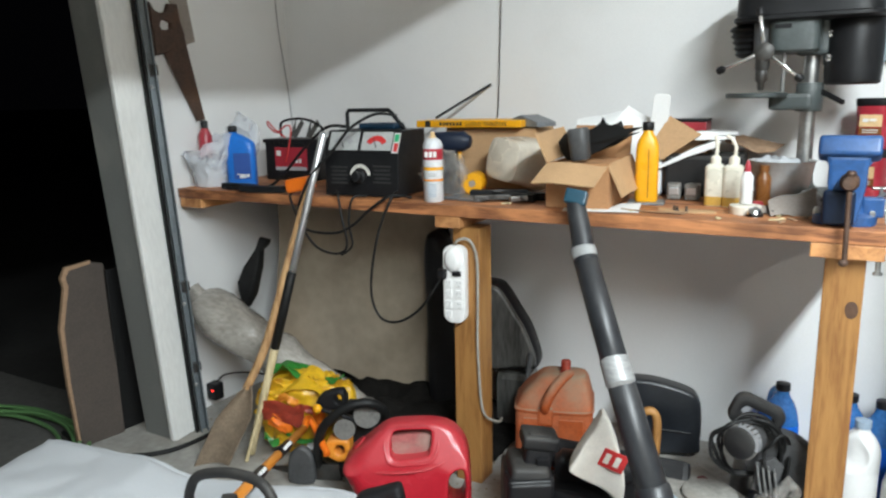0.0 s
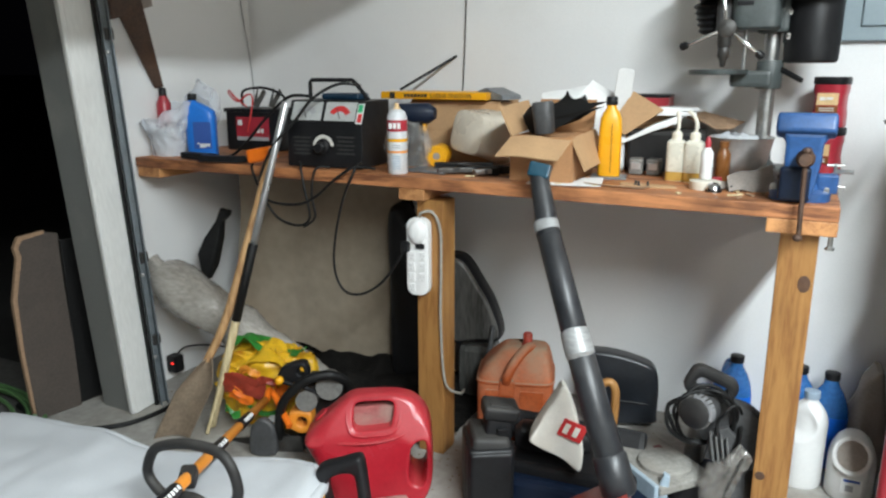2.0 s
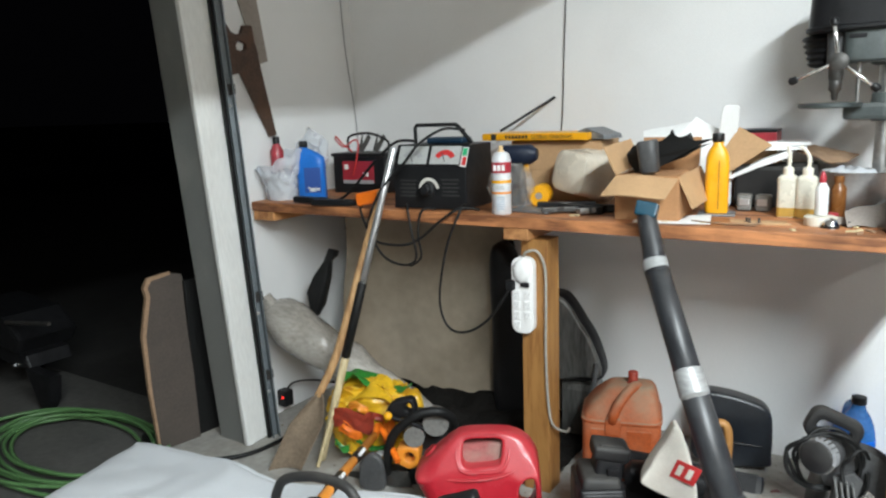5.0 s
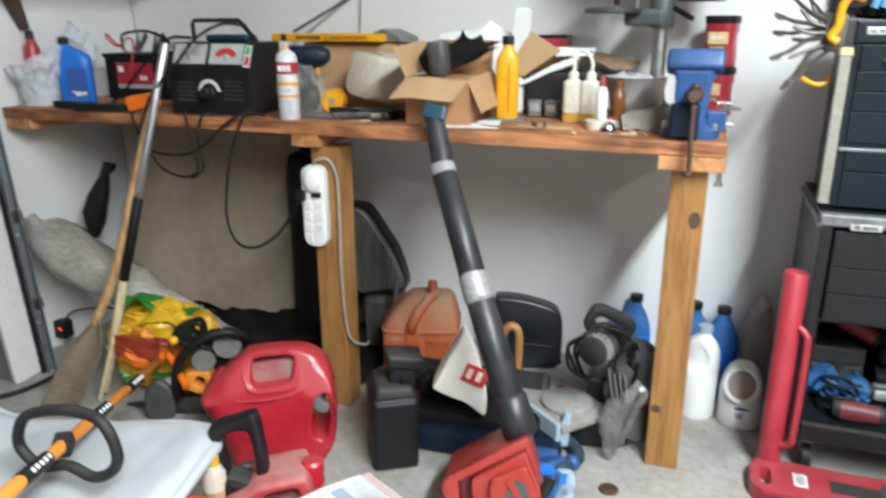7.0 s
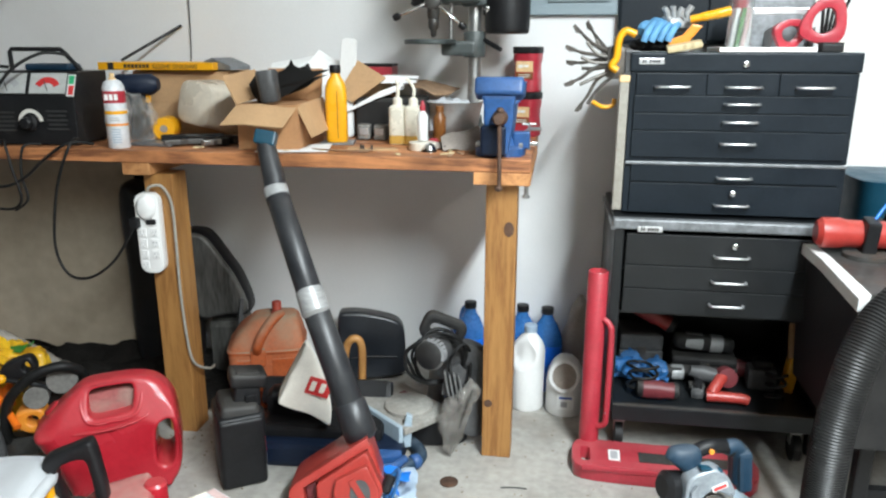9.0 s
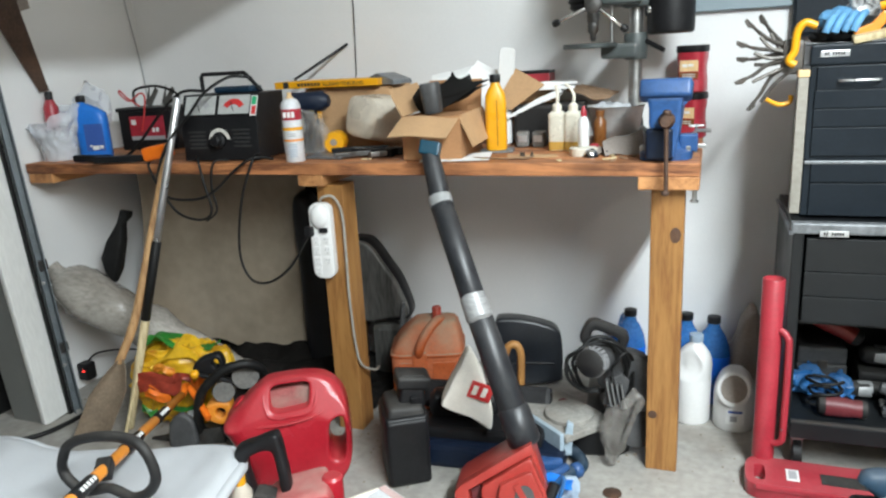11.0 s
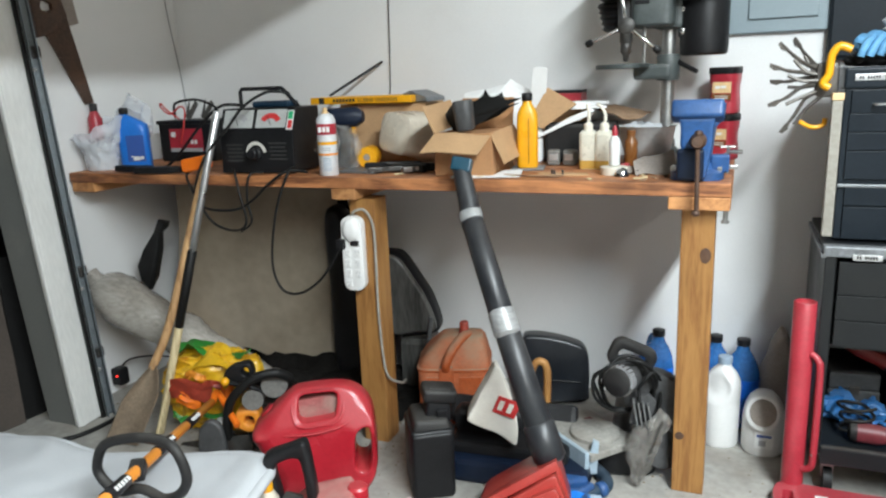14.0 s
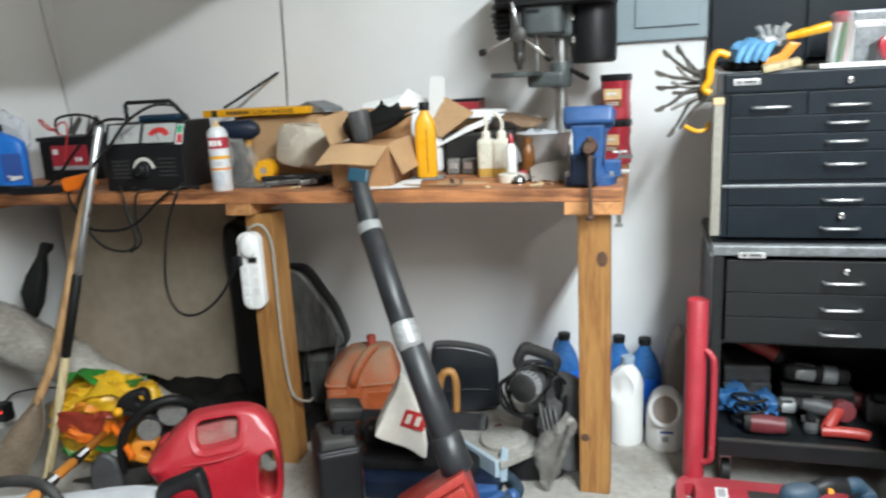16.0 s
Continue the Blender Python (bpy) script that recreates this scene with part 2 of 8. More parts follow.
GLOVE = mat("blue_glove_rubber", (0.10, 0.27, 0.46), 0.6, var=0.15, scale=25, bump=0.1)
CLAMPSTEEL = mat("dull_clamp_steel", (0.13, 0.118, 0.105), 0.5, 0.4, var=0.3, scale=30, bump=0.05, stain=0.4, stain_col=(0.10, 0.07, 0.05))
RUSTDUST = mat("dusty_rusted_blade", (0.22, 0.165, 0.115), 0.75, 0.1, var=0.25, scale=16, bump=0.08, stain=0.5, stain_col=(0.12, 0.085, 0.06))
TEAL = mat("teal_plastic", (0.005, 0.048, 0.080), 0.42, var=0.1, scale=20)
GREEN = mat("green_hose_rubber", (0.095, 0.20, 0.075), 0.4, var=0.15, scale=20, bump=0.03)
GREENPRINT = mat("green_print", (0.03, 0.20, 0.03), 0.4, var=0.15, scale=20)
WHITE = mat("white_plastic", (0.73, 0.73, 0.72), 0.42, var=0.03, scale=14, bump=0.02, dust=0.12)
CREAM = mat("cream_plastic", (0.72, 0.68, 0.58), 0.42, var=0.05, scale=14, bump=0.02)
PAPER = mat("white_paper", (0.80, 0.80, 0.79), 0.8, var=0.04, scale=20, bump=0.02)
CLOTH = mat("white_sheet", (0.47, 0.485, 0.505), 0.7, var=0.04, scale=8, fine=260, bump=0.05, sheen=0.1)
CANVAS = mat("cream_canvas", (0.80, 0.765, 0.69), 0.9, var=0.10, scale=16, fine=320, bump=0.10, stain=0.3, stain_col=(0.42, 0.34, 0.25))
SKIN = mat("tan_hide", (0.315, 0.262, 0.198), 0.95, var=0.13, scale=3, fine=22, bump=0.05, stain=0.65, stain_col=(0.25, 0.185, 0.125))
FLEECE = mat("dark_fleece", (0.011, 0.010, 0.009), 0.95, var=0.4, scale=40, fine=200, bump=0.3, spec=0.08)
WRAP = mat("dusty_plastic_wrap", (0.36, 0.335, 0.30), 0.16, var=0.28, scale=5, fine=45, bump=0.45, stain=0.6, stain_col=(0.14, 0.115, 0.088), coat=0.8, stretch=(0.6, 2.0, 1.6))
BAG = mat("thin_white_bag", (0.82, 0.86, 0.92), 0.30, var=0.05, scale=14, fine=30, bump=0.08, trans=0.25, alpha=0.48)
CLEAR = mat("cloudy_plastic", (0.80, 0.72, 0.60), 0.32, var=0.10, scale=8, bump=0.03, trans=0.25, alpha=0.86, stain=0.55, stain_col=(0.56, 0.38, 0.22))
# Darker copy of the cardboard, with the flaps' shading in its colour.
CARD_SHADED = mat("shaded_cardboard", (0.40, 0.205, 0.092), 0.85, var=0.12, scale=14, fine=160, bump=0.04, stain=0.25, stain_col=(0.27, 0.14, 0.06))
BOWLSTEEL = mat("dull_bowl_steel", (0.56, 0.56, 0.55), 0.5, 0.45, var=0.10, scale=20, stain=0.2, stain_col=(0.36, 0.33, 0.29))
CLEARBAG = mat("clear_bag", (0.85, 0.85, 0.83), 0.10, var=0.05, scale=20, bump=0.25, trans=0.7, alpha=0.22)
NAVYCHEST = mat("chest_enamel", (0.0092, 0.0138, 0.0190), 0.45, var=0.18, scale=8, bump=0.05, stain=0.3, stain_col=(0.016, 0.018, 0.021), spec=0.22)
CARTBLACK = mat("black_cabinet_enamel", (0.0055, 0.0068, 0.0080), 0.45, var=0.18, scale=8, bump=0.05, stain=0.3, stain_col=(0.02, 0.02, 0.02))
CHESTLIP = mat("worn_chest_edge", (0.20, 0.21, 0.22), 0.45, 0.5, var=0.3, scale=20, bump=0.05)
PANELGREY = mat("panel_enamel", (0.24, 0.30, 0.33), 0.45, var=0.04, scale=5, bump=0.03)
PRESSGREY = mat("press_enamel", (0.050, 0.062, 0.062), 0.45, var=0.2, scale=14, bump=0.05, stain=0.4, stain_col=(0.06, 0.055, 0.05), dust=0.2)
CASTGREY = mat("cast_aluminium", (0.26, 0.265, 0.265), 0.45, 0.7, var=0.15, scale=18, bump=0.08, dust=0.3)
TABLEGREY = mat("grey_blue_paint", (0.32, 0.41, 0.48), 0.5, var=0.12, scale=10, bump=0.04, dust=0.2)
SAWGREY = mat("dusty_saw_metal", (0.17, 0.165, 0.155), 0.6, 0.3, var=0.3, scale=12, bump=0.1, dust=0.5, dust_col=(0.30, 0.27, 0.23))
GLASSJAR = mat("jar_glass", (0.85, 0.9, 0.9), 0.06, var=0.02, trans=0.9, bump=0.0, alpha=0.5)
BROWN = mat("brown_liquid_plastic", (0.20, 0.075, 0.02), 0.3, var=0.1, scale=20)
LIQUID = mat("oil_liquid", (0.60, 0.36, 0.08), 0.2, var=0.08, scale=20, trans=0.2)
TAPE = mat("duct_tape", (0.36, 0.365, 0.365), 0.42, 0.25, var=0.16, scale=30, stretch=(1, 1, 4), bump=0.12, stain=0.3, stain_col=(0.2, 0.2, 0.19))
INK = mat("black_ink", (0.02, 0.02, 0.02), 0.6, var=0.05)
INKRED = mat("red_ink", (0.55, 0.03, 0.03), 0.55, var=0.05)
INKBLUE = mat("blue_ink", (0.03, 0.09, 0.35), 0.55, var=0.08)
INKDIM = mat("dim_print", (0.030, 0.030, 0.030), 0.6, var=0.2)
INKGREY = mat("grey_ink", (0.35, 0.35, 0.36), 0.6, var=0.05)
INKGREEN = mat("green_ink", (0.02, 0.35, 0.15), 0.55, var=0.05)
INKPALE = mat("pale_print", (0.62, 0.60, 0.55), 0.6, var=0.05)
PINKINK = mat("faded_pink_print", (0.56, 0.40, 0.38), 0.7, var=0.08)
PALEBLUE = mat("faded_blue_print", (0.30, 0.38, 0.47), 0.7, var=0.08)
STRIP = mat("dusty_straightedge", (0.29, 0.27, 0.232), 0.6, var=0.18, scale=14, stain=0.3, stain_col=(0.25, 0.22, 0.18))
SLEEVE = mat("dusty_clear_film", (0.26, 0.245, 0.225), 0.10, var=0.5, scale=26, bump=0.25, stain=0.6, stain_col=(0.10, 0.09, 0.08), coat=1.0, alpha=0.48)
PULL = mat("drawer_pull_metal", (0.74, 0.75, 0.76), 0.34, 0.9, var=0.08, scale=40, bump=0.0)
# Dusty grey; the stretched pale and dark streaks paint its reflections.
SHELLGREY = mat("reflection_streaked_plastic", (0.050, 0.050, 0.047), 0.26, var=0.75, scale=5, fine=30, bump=0.08, dust=0.55, dust_col=(0.24, 0.23, 0.205), stain=0.6, stain_col=(0.012, 0.012, 0.011), stretch=(5, 5, 0.7), coat=0.4)
SEATBLACK = mat("glossy_black_case", (0.010, 0.013, 0.018), 0.30, var=0.3, scale=9, bump=0.05, dust=0.22, dust_col=(0.13, 0.125, 0.115), spec=0.5)
SAWCAST = mat("blue_grey_cast_guard", (0.33, 0.37, 0.41), 0.40, 0.45, var=0.2, scale=18, bump=0.06, dust=0.2, stain=0.35, stain_col=(0.17, 0.16, 0.15))
RECESS = mat("dust_filled_red_recess", (0.30, 0.085, 0.080), 0.8, var=0.25, scale=14, bump=0.06, stain=0.85, stain_col=(0.30, 0.245, 0.20))
# Darker dusty copies of red and blue, mainly painting the cabinet shelf's shade.
RED_DARKENED = mat("darkened_red_plastic", (0.13, 0.014, 0.020), 0.45, var=0.2, scale=16, bump=0.04, dust=0.3, dust_col=(0.14, 0.10, 0.09))
BLUE_DARKENED = mat("darkened_dusty_blue_film", (0.02, 0.13, 0.34), 0.4, var=0.25, scale=20, bump=0.08, dust=0.25, dust_col=(0.15, 0.15, 0.15))
DIMGREY = mat("dim_grey_plastic", (0.055, 0.056, 0.058), 0.5, var=0.25, scale=20, bump=0.06, dust=0.3, dust_col=(0.14, 0.13, 0.12))
BUCKET = mat("orange_bucket_plastic", (0.72, 0.065, 0.012), 0.38, var=0.06, scale=10, bump=0.02)
BRIGHTCAST = mat("bright_cast_metal", (0.50, 0.51, 0.53), 0.42, 0.55, var=0.18, scale=18, bump=0.06, dust=0.2, stain=0.3, stain_col=(0.2, 0.19, 0.18))
TABLEDUST = mat("dust_caked_table", (0.29, 0.28, 0.255), 0.75, 0.1, var=0.22, scale=14, bump=0.08, stain=0.5, stain_col=(0.20, 0.17, 0.14))
# White of the dials greyed to hold the shade they sit in.
DIAL_SHADED = mat("shaded_dial", (0.42, 0.43, 0.42), 0.4, var=0.10, scale=20, bump=0.0)
CANWHITE = mat("printed_tin_white", (0.66, 0.67, 0.69), 0.38, 0.15, var=0.12, scale=22, bump=0.03, stain=0.35, stain_col=(0.30, 0.29, 0.27))
HOSEBLACK = mat("black_hose_rubber", (0.006, 0.006, 0.0062), 0.40, var=0.2, scale=30, bump=0.03, spec=0.36, dust=0.15, dust_col=(0.06, 0.06, 0.058))
BOARDBROWN = mat("dark_fibreboard", (0.070, 0.056, 0.047), 0.9, var=0.18, scale=9, fine=130, bump=0.08, stain=0.4, stain_col=(0.10, 0.08, 0.065))
TUBE = mat("black_blower_tube", (0.012, 0.0145, 0.0185), 0.36, var=0.25, scale=14, bump=0.03, spec=0.5, dust=0.22, dust_col=(0.15, 0.14, 0.13), stain=0.5, stain_col=(0.045, 0.047, 0.050))
FROST = mat("frosted_bottle", (0.84, 0.81, 0.69), 0.32, var=0.06, scale=14, bump=0.02, trans=0.15, alpha=0.90)
LABELGOLD = mat("pale_gold_print", (0.72, 0.50, 0.26), 0.5, var=0.12, scale=30)
BRICKRED = mat("red_brown_print", (0.28, 0.035, 0.018), 0.45, var=0.3, scale=30)
TUBEGLOW = glow_mat("tube_light", (0.93, 1.0, 1.02), 4.0)
LED = glow_mat("red_led", (1.0, 0.03, 0.02), 3.0)


# ---------------------------------------------------------------- mesh helpers
def thing(name, loc=(0, 0, 0), rz=0.0, label="", category="", group="", kind="", rx=0.0, ry=0.0):
    ob = new(name)
    ob.empty_display_size = 0.05
    ob.matrix_world = pose(*loc, rx, ry, rz)
    return tagged(ob, label, category, group, kind)


def part(name, bm, material, parent=None, label="", smooth=None, loc=None):
    """Link a bmesh as one mesh object under a thing or a part."""
    me = bpy.data.meshes.new(name)
    bmesh.ops.recalc_face_normals(bm, faces=bm.faces)
    bm.to_mesh(me)
    bm.free()
    me.materials.append(material)
    if smooth is not None:
        me.shade_smooth()
        me.set_sharp_from_angle(angle=radians(smooth))
    ob = new(name, me)
    ob.parent = parent
    if loc is not None:
        ob.matrix_basis = loc
    if label:
        ob["label"] = label
    return ob


def box(size, at=(0, 0, 0), bevel=0.0, rot=(0, 0, 0), seg=2, bm=None, taper=None):
    """A bevelled box centred at a point; taper scales its top."""
    tmp = bmesh.new()
    bmesh.ops.create_cube(tmp, size=1)
    for v in tmp.verts:
        k = taper if taper and v.co.z > 0 else 1
        v.co = Vector((v.co.x * size[0] * k, v.co.y * size[1] * k, v.co.z * size[2]))
    if bevel:
        bmesh.ops.bevel(tmp, geom=tmp.edges[:], offset=min(bevel, min(size) * 0.45), segments=seg, affect="EDGES", profile=0.6)
    bmesh.ops.transform(tmp, matrix=pose(*at, *rot), verts=tmp.verts)
    return join(bm, tmp)


def join(bm, tmp):
    if bm is None:
        return tmp
    me = bpy.data.meshes.new("tmp")
    tmp.to_mesh(me)
    bm.from_mesh(me)
    bpy.data.meshes.remove(me)
    tmp.free()
    return bm


def lathe(profile, m=None, seg=24, bm=None, sx=1.0, sy=1.0):
    """A turned form from (radius, height) pairs, closed at both ends."""
    tmp = bmesh.new()
    rings = []
    for r, z in profile:
        rings.append([tmp.verts.new((sx * r * math.cos(2 * math.pi * i / seg), sy * r * math.sin(2 * math.pi * i / seg), z)) for i in range(seg)])
    for a, b in zip(rings, rings[1:]):
        for i in range(seg):
            tmp.faces.new((a[i], a[(i + 1) % seg], b[(i + 1) % seg], b[i]))
    tmp.faces.new(rings[0][::-1]), tmp.faces.new(rings[-1])
    if m is not None:
        bmesh.ops.transform(tmp, matrix=m, verts=tmp.verts)
    return join(bm, tmp)


def between(a, b):
    """The pose whose z axis runs from a to b."""
    a, b = Vector(a), Vector(b)
    return Matrix.Translation(a) @ (b - a).to_track_quat("Z", "Y").to_matrix().to_4x4()


def rod(a, b, r, r2=None, seg=14, bm=None):
    d = (Vector(b) - Vector(a)).length
    r2 = r if r2 is None else r2
    e = min(r, r2) * 0.25
    return lathe([(r - e, 0), (r, e), (r2, d - e), (r2 - e, d)], between(a, b), seg, bm)


def spline(pts, n=8, closed=False):
    """Catmull-Rom through the points."""
    p = [Vector(q) for q in pts]
    out, m = [], len(p)
    for i in range(m if closed else m - 1):
        q = [p[(i + k) % m] if closed else p[min(max(i + k, 0), m - 1)] for k in (-1, 0, 1, 2)]
        for j in range(n):
            t = j / n
            out.append(0.5 * (2 * q[1] + (q[2] - q[0]) * t + (2 * q[0] - 5 * q[1] + 4 * q[2] - q[3]) * t * t + (3 * q[1] - q[0] - 3 * q[2] + q[3]) * t ** 3))
    if not closed:
        out.append(p[-1])
    return out


def sweep(pts, r, seg=8, closed=False, bm=None, flat=1.0, ribs=0.0):
    """A tube along points; r may be a list; flat squashes it; ribs corrugates it."""
    tmp = bmesh.new()
    n = len(pts)
    pts = [Vector(p) for p in pts]
    up = Vector((0.12, 0.31, 0.94)).normalized()
    rings, prev = [], None
    for i, p in enumerate(pts):
        if closed:
            t = pts[(i + 1) % n] - pts[i - 1]
        else:
            t = pts[min(i + 1, n - 1)] - pts[max(i - 1, 0)]
        t.normalize()
        s = t.cross(up) if prev is None else prev - t * prev.dot(t)
        if s.length < 1e-4:
            s = t.cross(Vector((1, 0, 0)))
        s.normalize()
        prev = s.copy()
        u = s.cross(t)
        rr = r[i] if isinstance(r, (list, tuple)) else r
        if ribs and i % 2:
            rr -= ribs
        rings.append([tmp.verts.new(p + rr * (math.cos(2 * math.pi * k / seg) * s + flat * math.sin(2 * math.pi * k / seg) * u)) for k in range(seg)])
    for i in range(n if closed else n - 1):
        a, b = rings[i], rings[(i + 1) % n]
        for k in range(seg):
            tmp.faces.new((a[k], a[(k + 1) % seg], b[(k + 1) % seg], b[k]))
    if not closed:
        tmp.faces.new(rings[0][::-1]), tmp.faces.new(rings[-1])
    return join(bm, tmp)


def prism(poly, depth, m=None, bevel=0.0, bm=None, seg=2, holes=()):
    """An outline in x and z, given thickness along y (centred), with bevelled rims and real holes."""
    tmp = bmesh.new()
    loops = [poly, *holes]
    edges = []
    for lp in loops:
        vs = [tmp.verts.new((x, -depth / 2, z)) for x, z in lp]
        edges += [tmp.edges.new((vs[i], vs[(i + 1) % len(vs)])) for i in range(len(vs))]
    if holes:
        bmesh.ops.triangle_fill(tmp, edges=edges, use_beauty=True)
    else:
        tmp.faces.new(tmp.verts[:])
    ret = bmesh.ops.extrude_face_region(tmp, geom=tmp.faces[:])
    for v in ret["geom"]:
        if isinstance(v, bmesh.types.BMVert):
            v.co.y += depth
    bmesh.ops.recalc_face_normals(tmp, faces=tmp.faces)
    if bevel:
        rim = [e for e in tmp.edges if len(e.link_faces) == 2 and (abs(e.verts[0].co.y - e.verts[1].co.y) < 1e-6)
               and e.link_faces[0].normal.dot(e.link_faces[1].normal) < 0.5]
        bmesh.ops.bevel(tmp, geom=rim, offset=bevel, segments=seg, affect="EDGES", profile=0.6, clamp_overlap=True)
    if m is not None:
        bmesh.ops.transform(tmp, matrix=m, verts=tmp.verts)
    return join(bm, tmp)


def rounded(w, h, r, n=5, cx=0.0, cz=0.0):
    """A rounded rectangle's outline, anticlockwise."""
    out = []
    for k, (sx, sz) in enumerate(((1, 1), (-1, 1), (-1, -1), (1, -1))):
        for i in range(n + 1):
            a = math.pi / 2 * (k + i / n)
            out.append((cx + sx * (w / 2 - r) + r * math.cos(a), cz + sz * (h / 2 - r) + r * math.sin(a)))
    return out


def sheet(nx, ny, fn, thick=0.0, bm=None):
    """A grid of points fn(u, v), given thickness downwards along its normals."""
    tmp = bmesh.new()
    g = [[tmp.verts.new(fn(i / nx, j / ny)) for j in range(ny + 1)] for i in range(nx + 1)]
    for i in range(nx):
        for j in range(ny):
            tmp.faces.new((g[i][j], g[i + 1][j], g[i + 1][j + 1], g[i][j + 1]))
    if thick:
        bmesh.ops.recalc_face_normals(tmp, faces=tmp.faces)
        bmesh.ops.solidify(tmp, geom=tmp.faces[:], thickness=thick)
    return join(bm, tmp)


def crumple(bm, amount, scale, seed=0.0):
    for v in bm.verts:
        v.co += amount * noise.noise_vector(v.co * scale + Vector((seed, seed * 0.7, -seed)))
    return bm


def molded(outline, depth, r, holes=(), rh=0.008, m=None, steps=5, back=1.0):
    """A blow-moulded body: an outline in x and z with well-rounded rims and rounded through holes."""
    tmp = bmesh.new()

    def normals(lp):
        n = len(lp)
        out = []
        for i in range(n):
            (x0, z0), (x1, z1) = lp[i - 1], lp[(i + 1) % n]
            d = math.hypot(x1 - x0, z1 - z0) or 1
            out.append(((z1 - z0) / d, -(x1 - x0) / d))
        return out

    def area(lp):
        return sum(lp[i - 1][0] * lp[i][1] - lp[i][0] * lp[i - 1][1] for i in range(len(lp)))

    caps = {-1: [], 1: []}
    for k, lp in enumerate([outline, *holes]):
        lp = [tuple(p) for p in lp]
        if area(lp) < 0:
            lp = lp[::-1]
        nr = normals(lp)
        if k == 0:
            rad = [min(r, 0.42 * min([math.hypot(x - a, z - b) for h in holes for a, b in h] or [9])) for x, z in lp]
            n = len(lp)
            for i in range(n):
                (ax, az), (bx_, bz), (cx, cz) = lp[i - 1], lp[i], lp[(i + 1) % n]
                cr = (bx_ - ax) * (cz - az) - (bz - az) * (cx - ax)
                if cr > 1e-12:
                    rc = math.hypot(bx_ - ax, bz - az) * math.hypot(cx - bx_, cz - bz) * math.hypot(cx - ax, cz - az) / (2 * cr)
                    rad[i] = min(rad[i], 0.8 * rc)
            rad = [min(rad[(i + j) % n] for j in (-1, 0, 1)) for i in range(n)]
            for _ in range(3):
                rad = [min(rad[i], (rad[i - 1] + rad[i] + rad[(i + 1) % len(rad)]) / 3 + 0.002) for i in range(len(rad))]
        else:
            rad = [-rh] * len(lp)
        rings = []
        for s in (-1, 1):
            rr = r * (1 if s < 0 else back) if k == 0 else rh
            seq = []
            for j in range(steps + 1):
                a = math.pi / 2 * j / steps
                y = s * (depth / 2 - rr + rr * math.sin(a))
                seq.append([tmp.verts.new((x - q * (1 - math.cos(a)) * nx, y, z - q * (1 - math.cos(a)) * nz)) for (x, z), (nx, nz), q in zip(lp, nr, rad)])
            edge = 0.004 if k == 0 else -0.004
            y = s * depth / 2
            seq.append([tmp.verts.new((x - (q + min(edge, 0.3 * abs(q))) * nx, y, z - (q + min(edge, 0.3 * abs(q))) * nz)) for (x, z), (nx, nz), q in zip(lp, nr, rad)])
            rings.append(seq)
        order = rings[0][::-1] + rings[1]
        n = len(lp)
        for a, b in zip(order, order[1:]):
            for i in range(n):
                tmp.faces.new((a[i], a[(i + 1) % n], b[(i + 1) % n], b[i]))
        caps[-1].append(order[0]), caps[1].append(order[-1])
    for s in (-1, 1):
        if holes:
            es = [tmp.edges.get((lp[i], lp[(i + 1) % len(lp)])) for lp in caps[s] for i in range(len(lp))]
            bmesh.ops.triangle_fill(tmp, edges=es, use_beauty=True)
        else:
            tmp.faces.new(caps[s][0])
    if m is not None:
        bmesh.ops.transform(tmp, matrix=m, verts=tmp.verts)
    return tmp


def loop2(pts, n=4):
    """A smooth closed outline through (x, z) points."""
    return [(p.x, p.z) for p in spline([(x, 0, z) for x, z in pts], n, True)]


def bars(name, parent, material, spots, y, th=0.001):
    """Unreadable print: thin raised bars (x, z, width, height) on a front face at y."""
    bm = None
    for x, z, w, h in spots:
        bm = box((w, th, h), (x, y, z), bm=bm)
    return part(name, bm, material, parent)


# ---------------------------------------------------------------- setting
W, H = 0.72, 0.98          # back wall, bench height
X0, X1, Y0, ZC = 0.0, 6.2, -6.4, 2.76
JAMB_Y = -0.22             # edge of the door opening


def slab(name, lo, hi, material, bevel=0.0, label=""):
    lo, hi = Vector(lo), Vector(hi)
    ob = part(name, box(hi - lo, (lo + hi) / 2, bevel), material)
    return tagged(ob, label, kind="structure")


slab("floor", (-0.16, Y0, -0.12), (X1, W, 0), CONCRETE, label="worn stained concrete garage floor with dust")
slab("wall_back", (-0.24, W, 0), (X1 + 0.2, W + 0.14, ZC), WALL, label="white painted drywall wall behind the workbench")
slab("wall_left", (-0.16, JAMB_Y + 0.09, 0), (X0, W, ZC), WALL, label="white painted wall between corner and door opening")
slab("wall_left_header", (-0.16, -4.9, 2.30), (X0, JAMB_Y + 0.09, ZC), WALL, label="white wall above the wide door opening")
# Unseen walls closing the room, darkened to keep shadows deep.
slab("wall_left_rear", (-0.16, Y0, 0), (X0, -4.9, ZC), UNSEENWALL, label="unseen wall beyond the wide door opening, darkened against bounce")
slab("wall_right", (X1, Y0, 0), (X1 + 0.2, W, ZC), UNSEENWALL, label="unseen garage side wall, darkened to cut bounced light")
slab("wall_rear", (-0.16, Y0 - 0.2, 0), (X1 + 0.2, Y0, ZC), UNSEENWALL, label="unseen garage rear wall, darkened to cut bounced light")
slab("ceiling", (-0.24, Y0 - 0.2, ZC), (X1 + 0.2, W + 0.14, ZC + 0.1), CEIL, label="pale painted garage ceiling")

# the dark yard outside, one sheet to the horizon
bm = sheet(60, 60, lambda u, v: Vector((-0.16 - 400 * u ** 3, -200 + 400 * v if abs(v - 0.5) > 0.2 else -200 + 400 * (0.5 + (v - 0.5)), -0.060)))
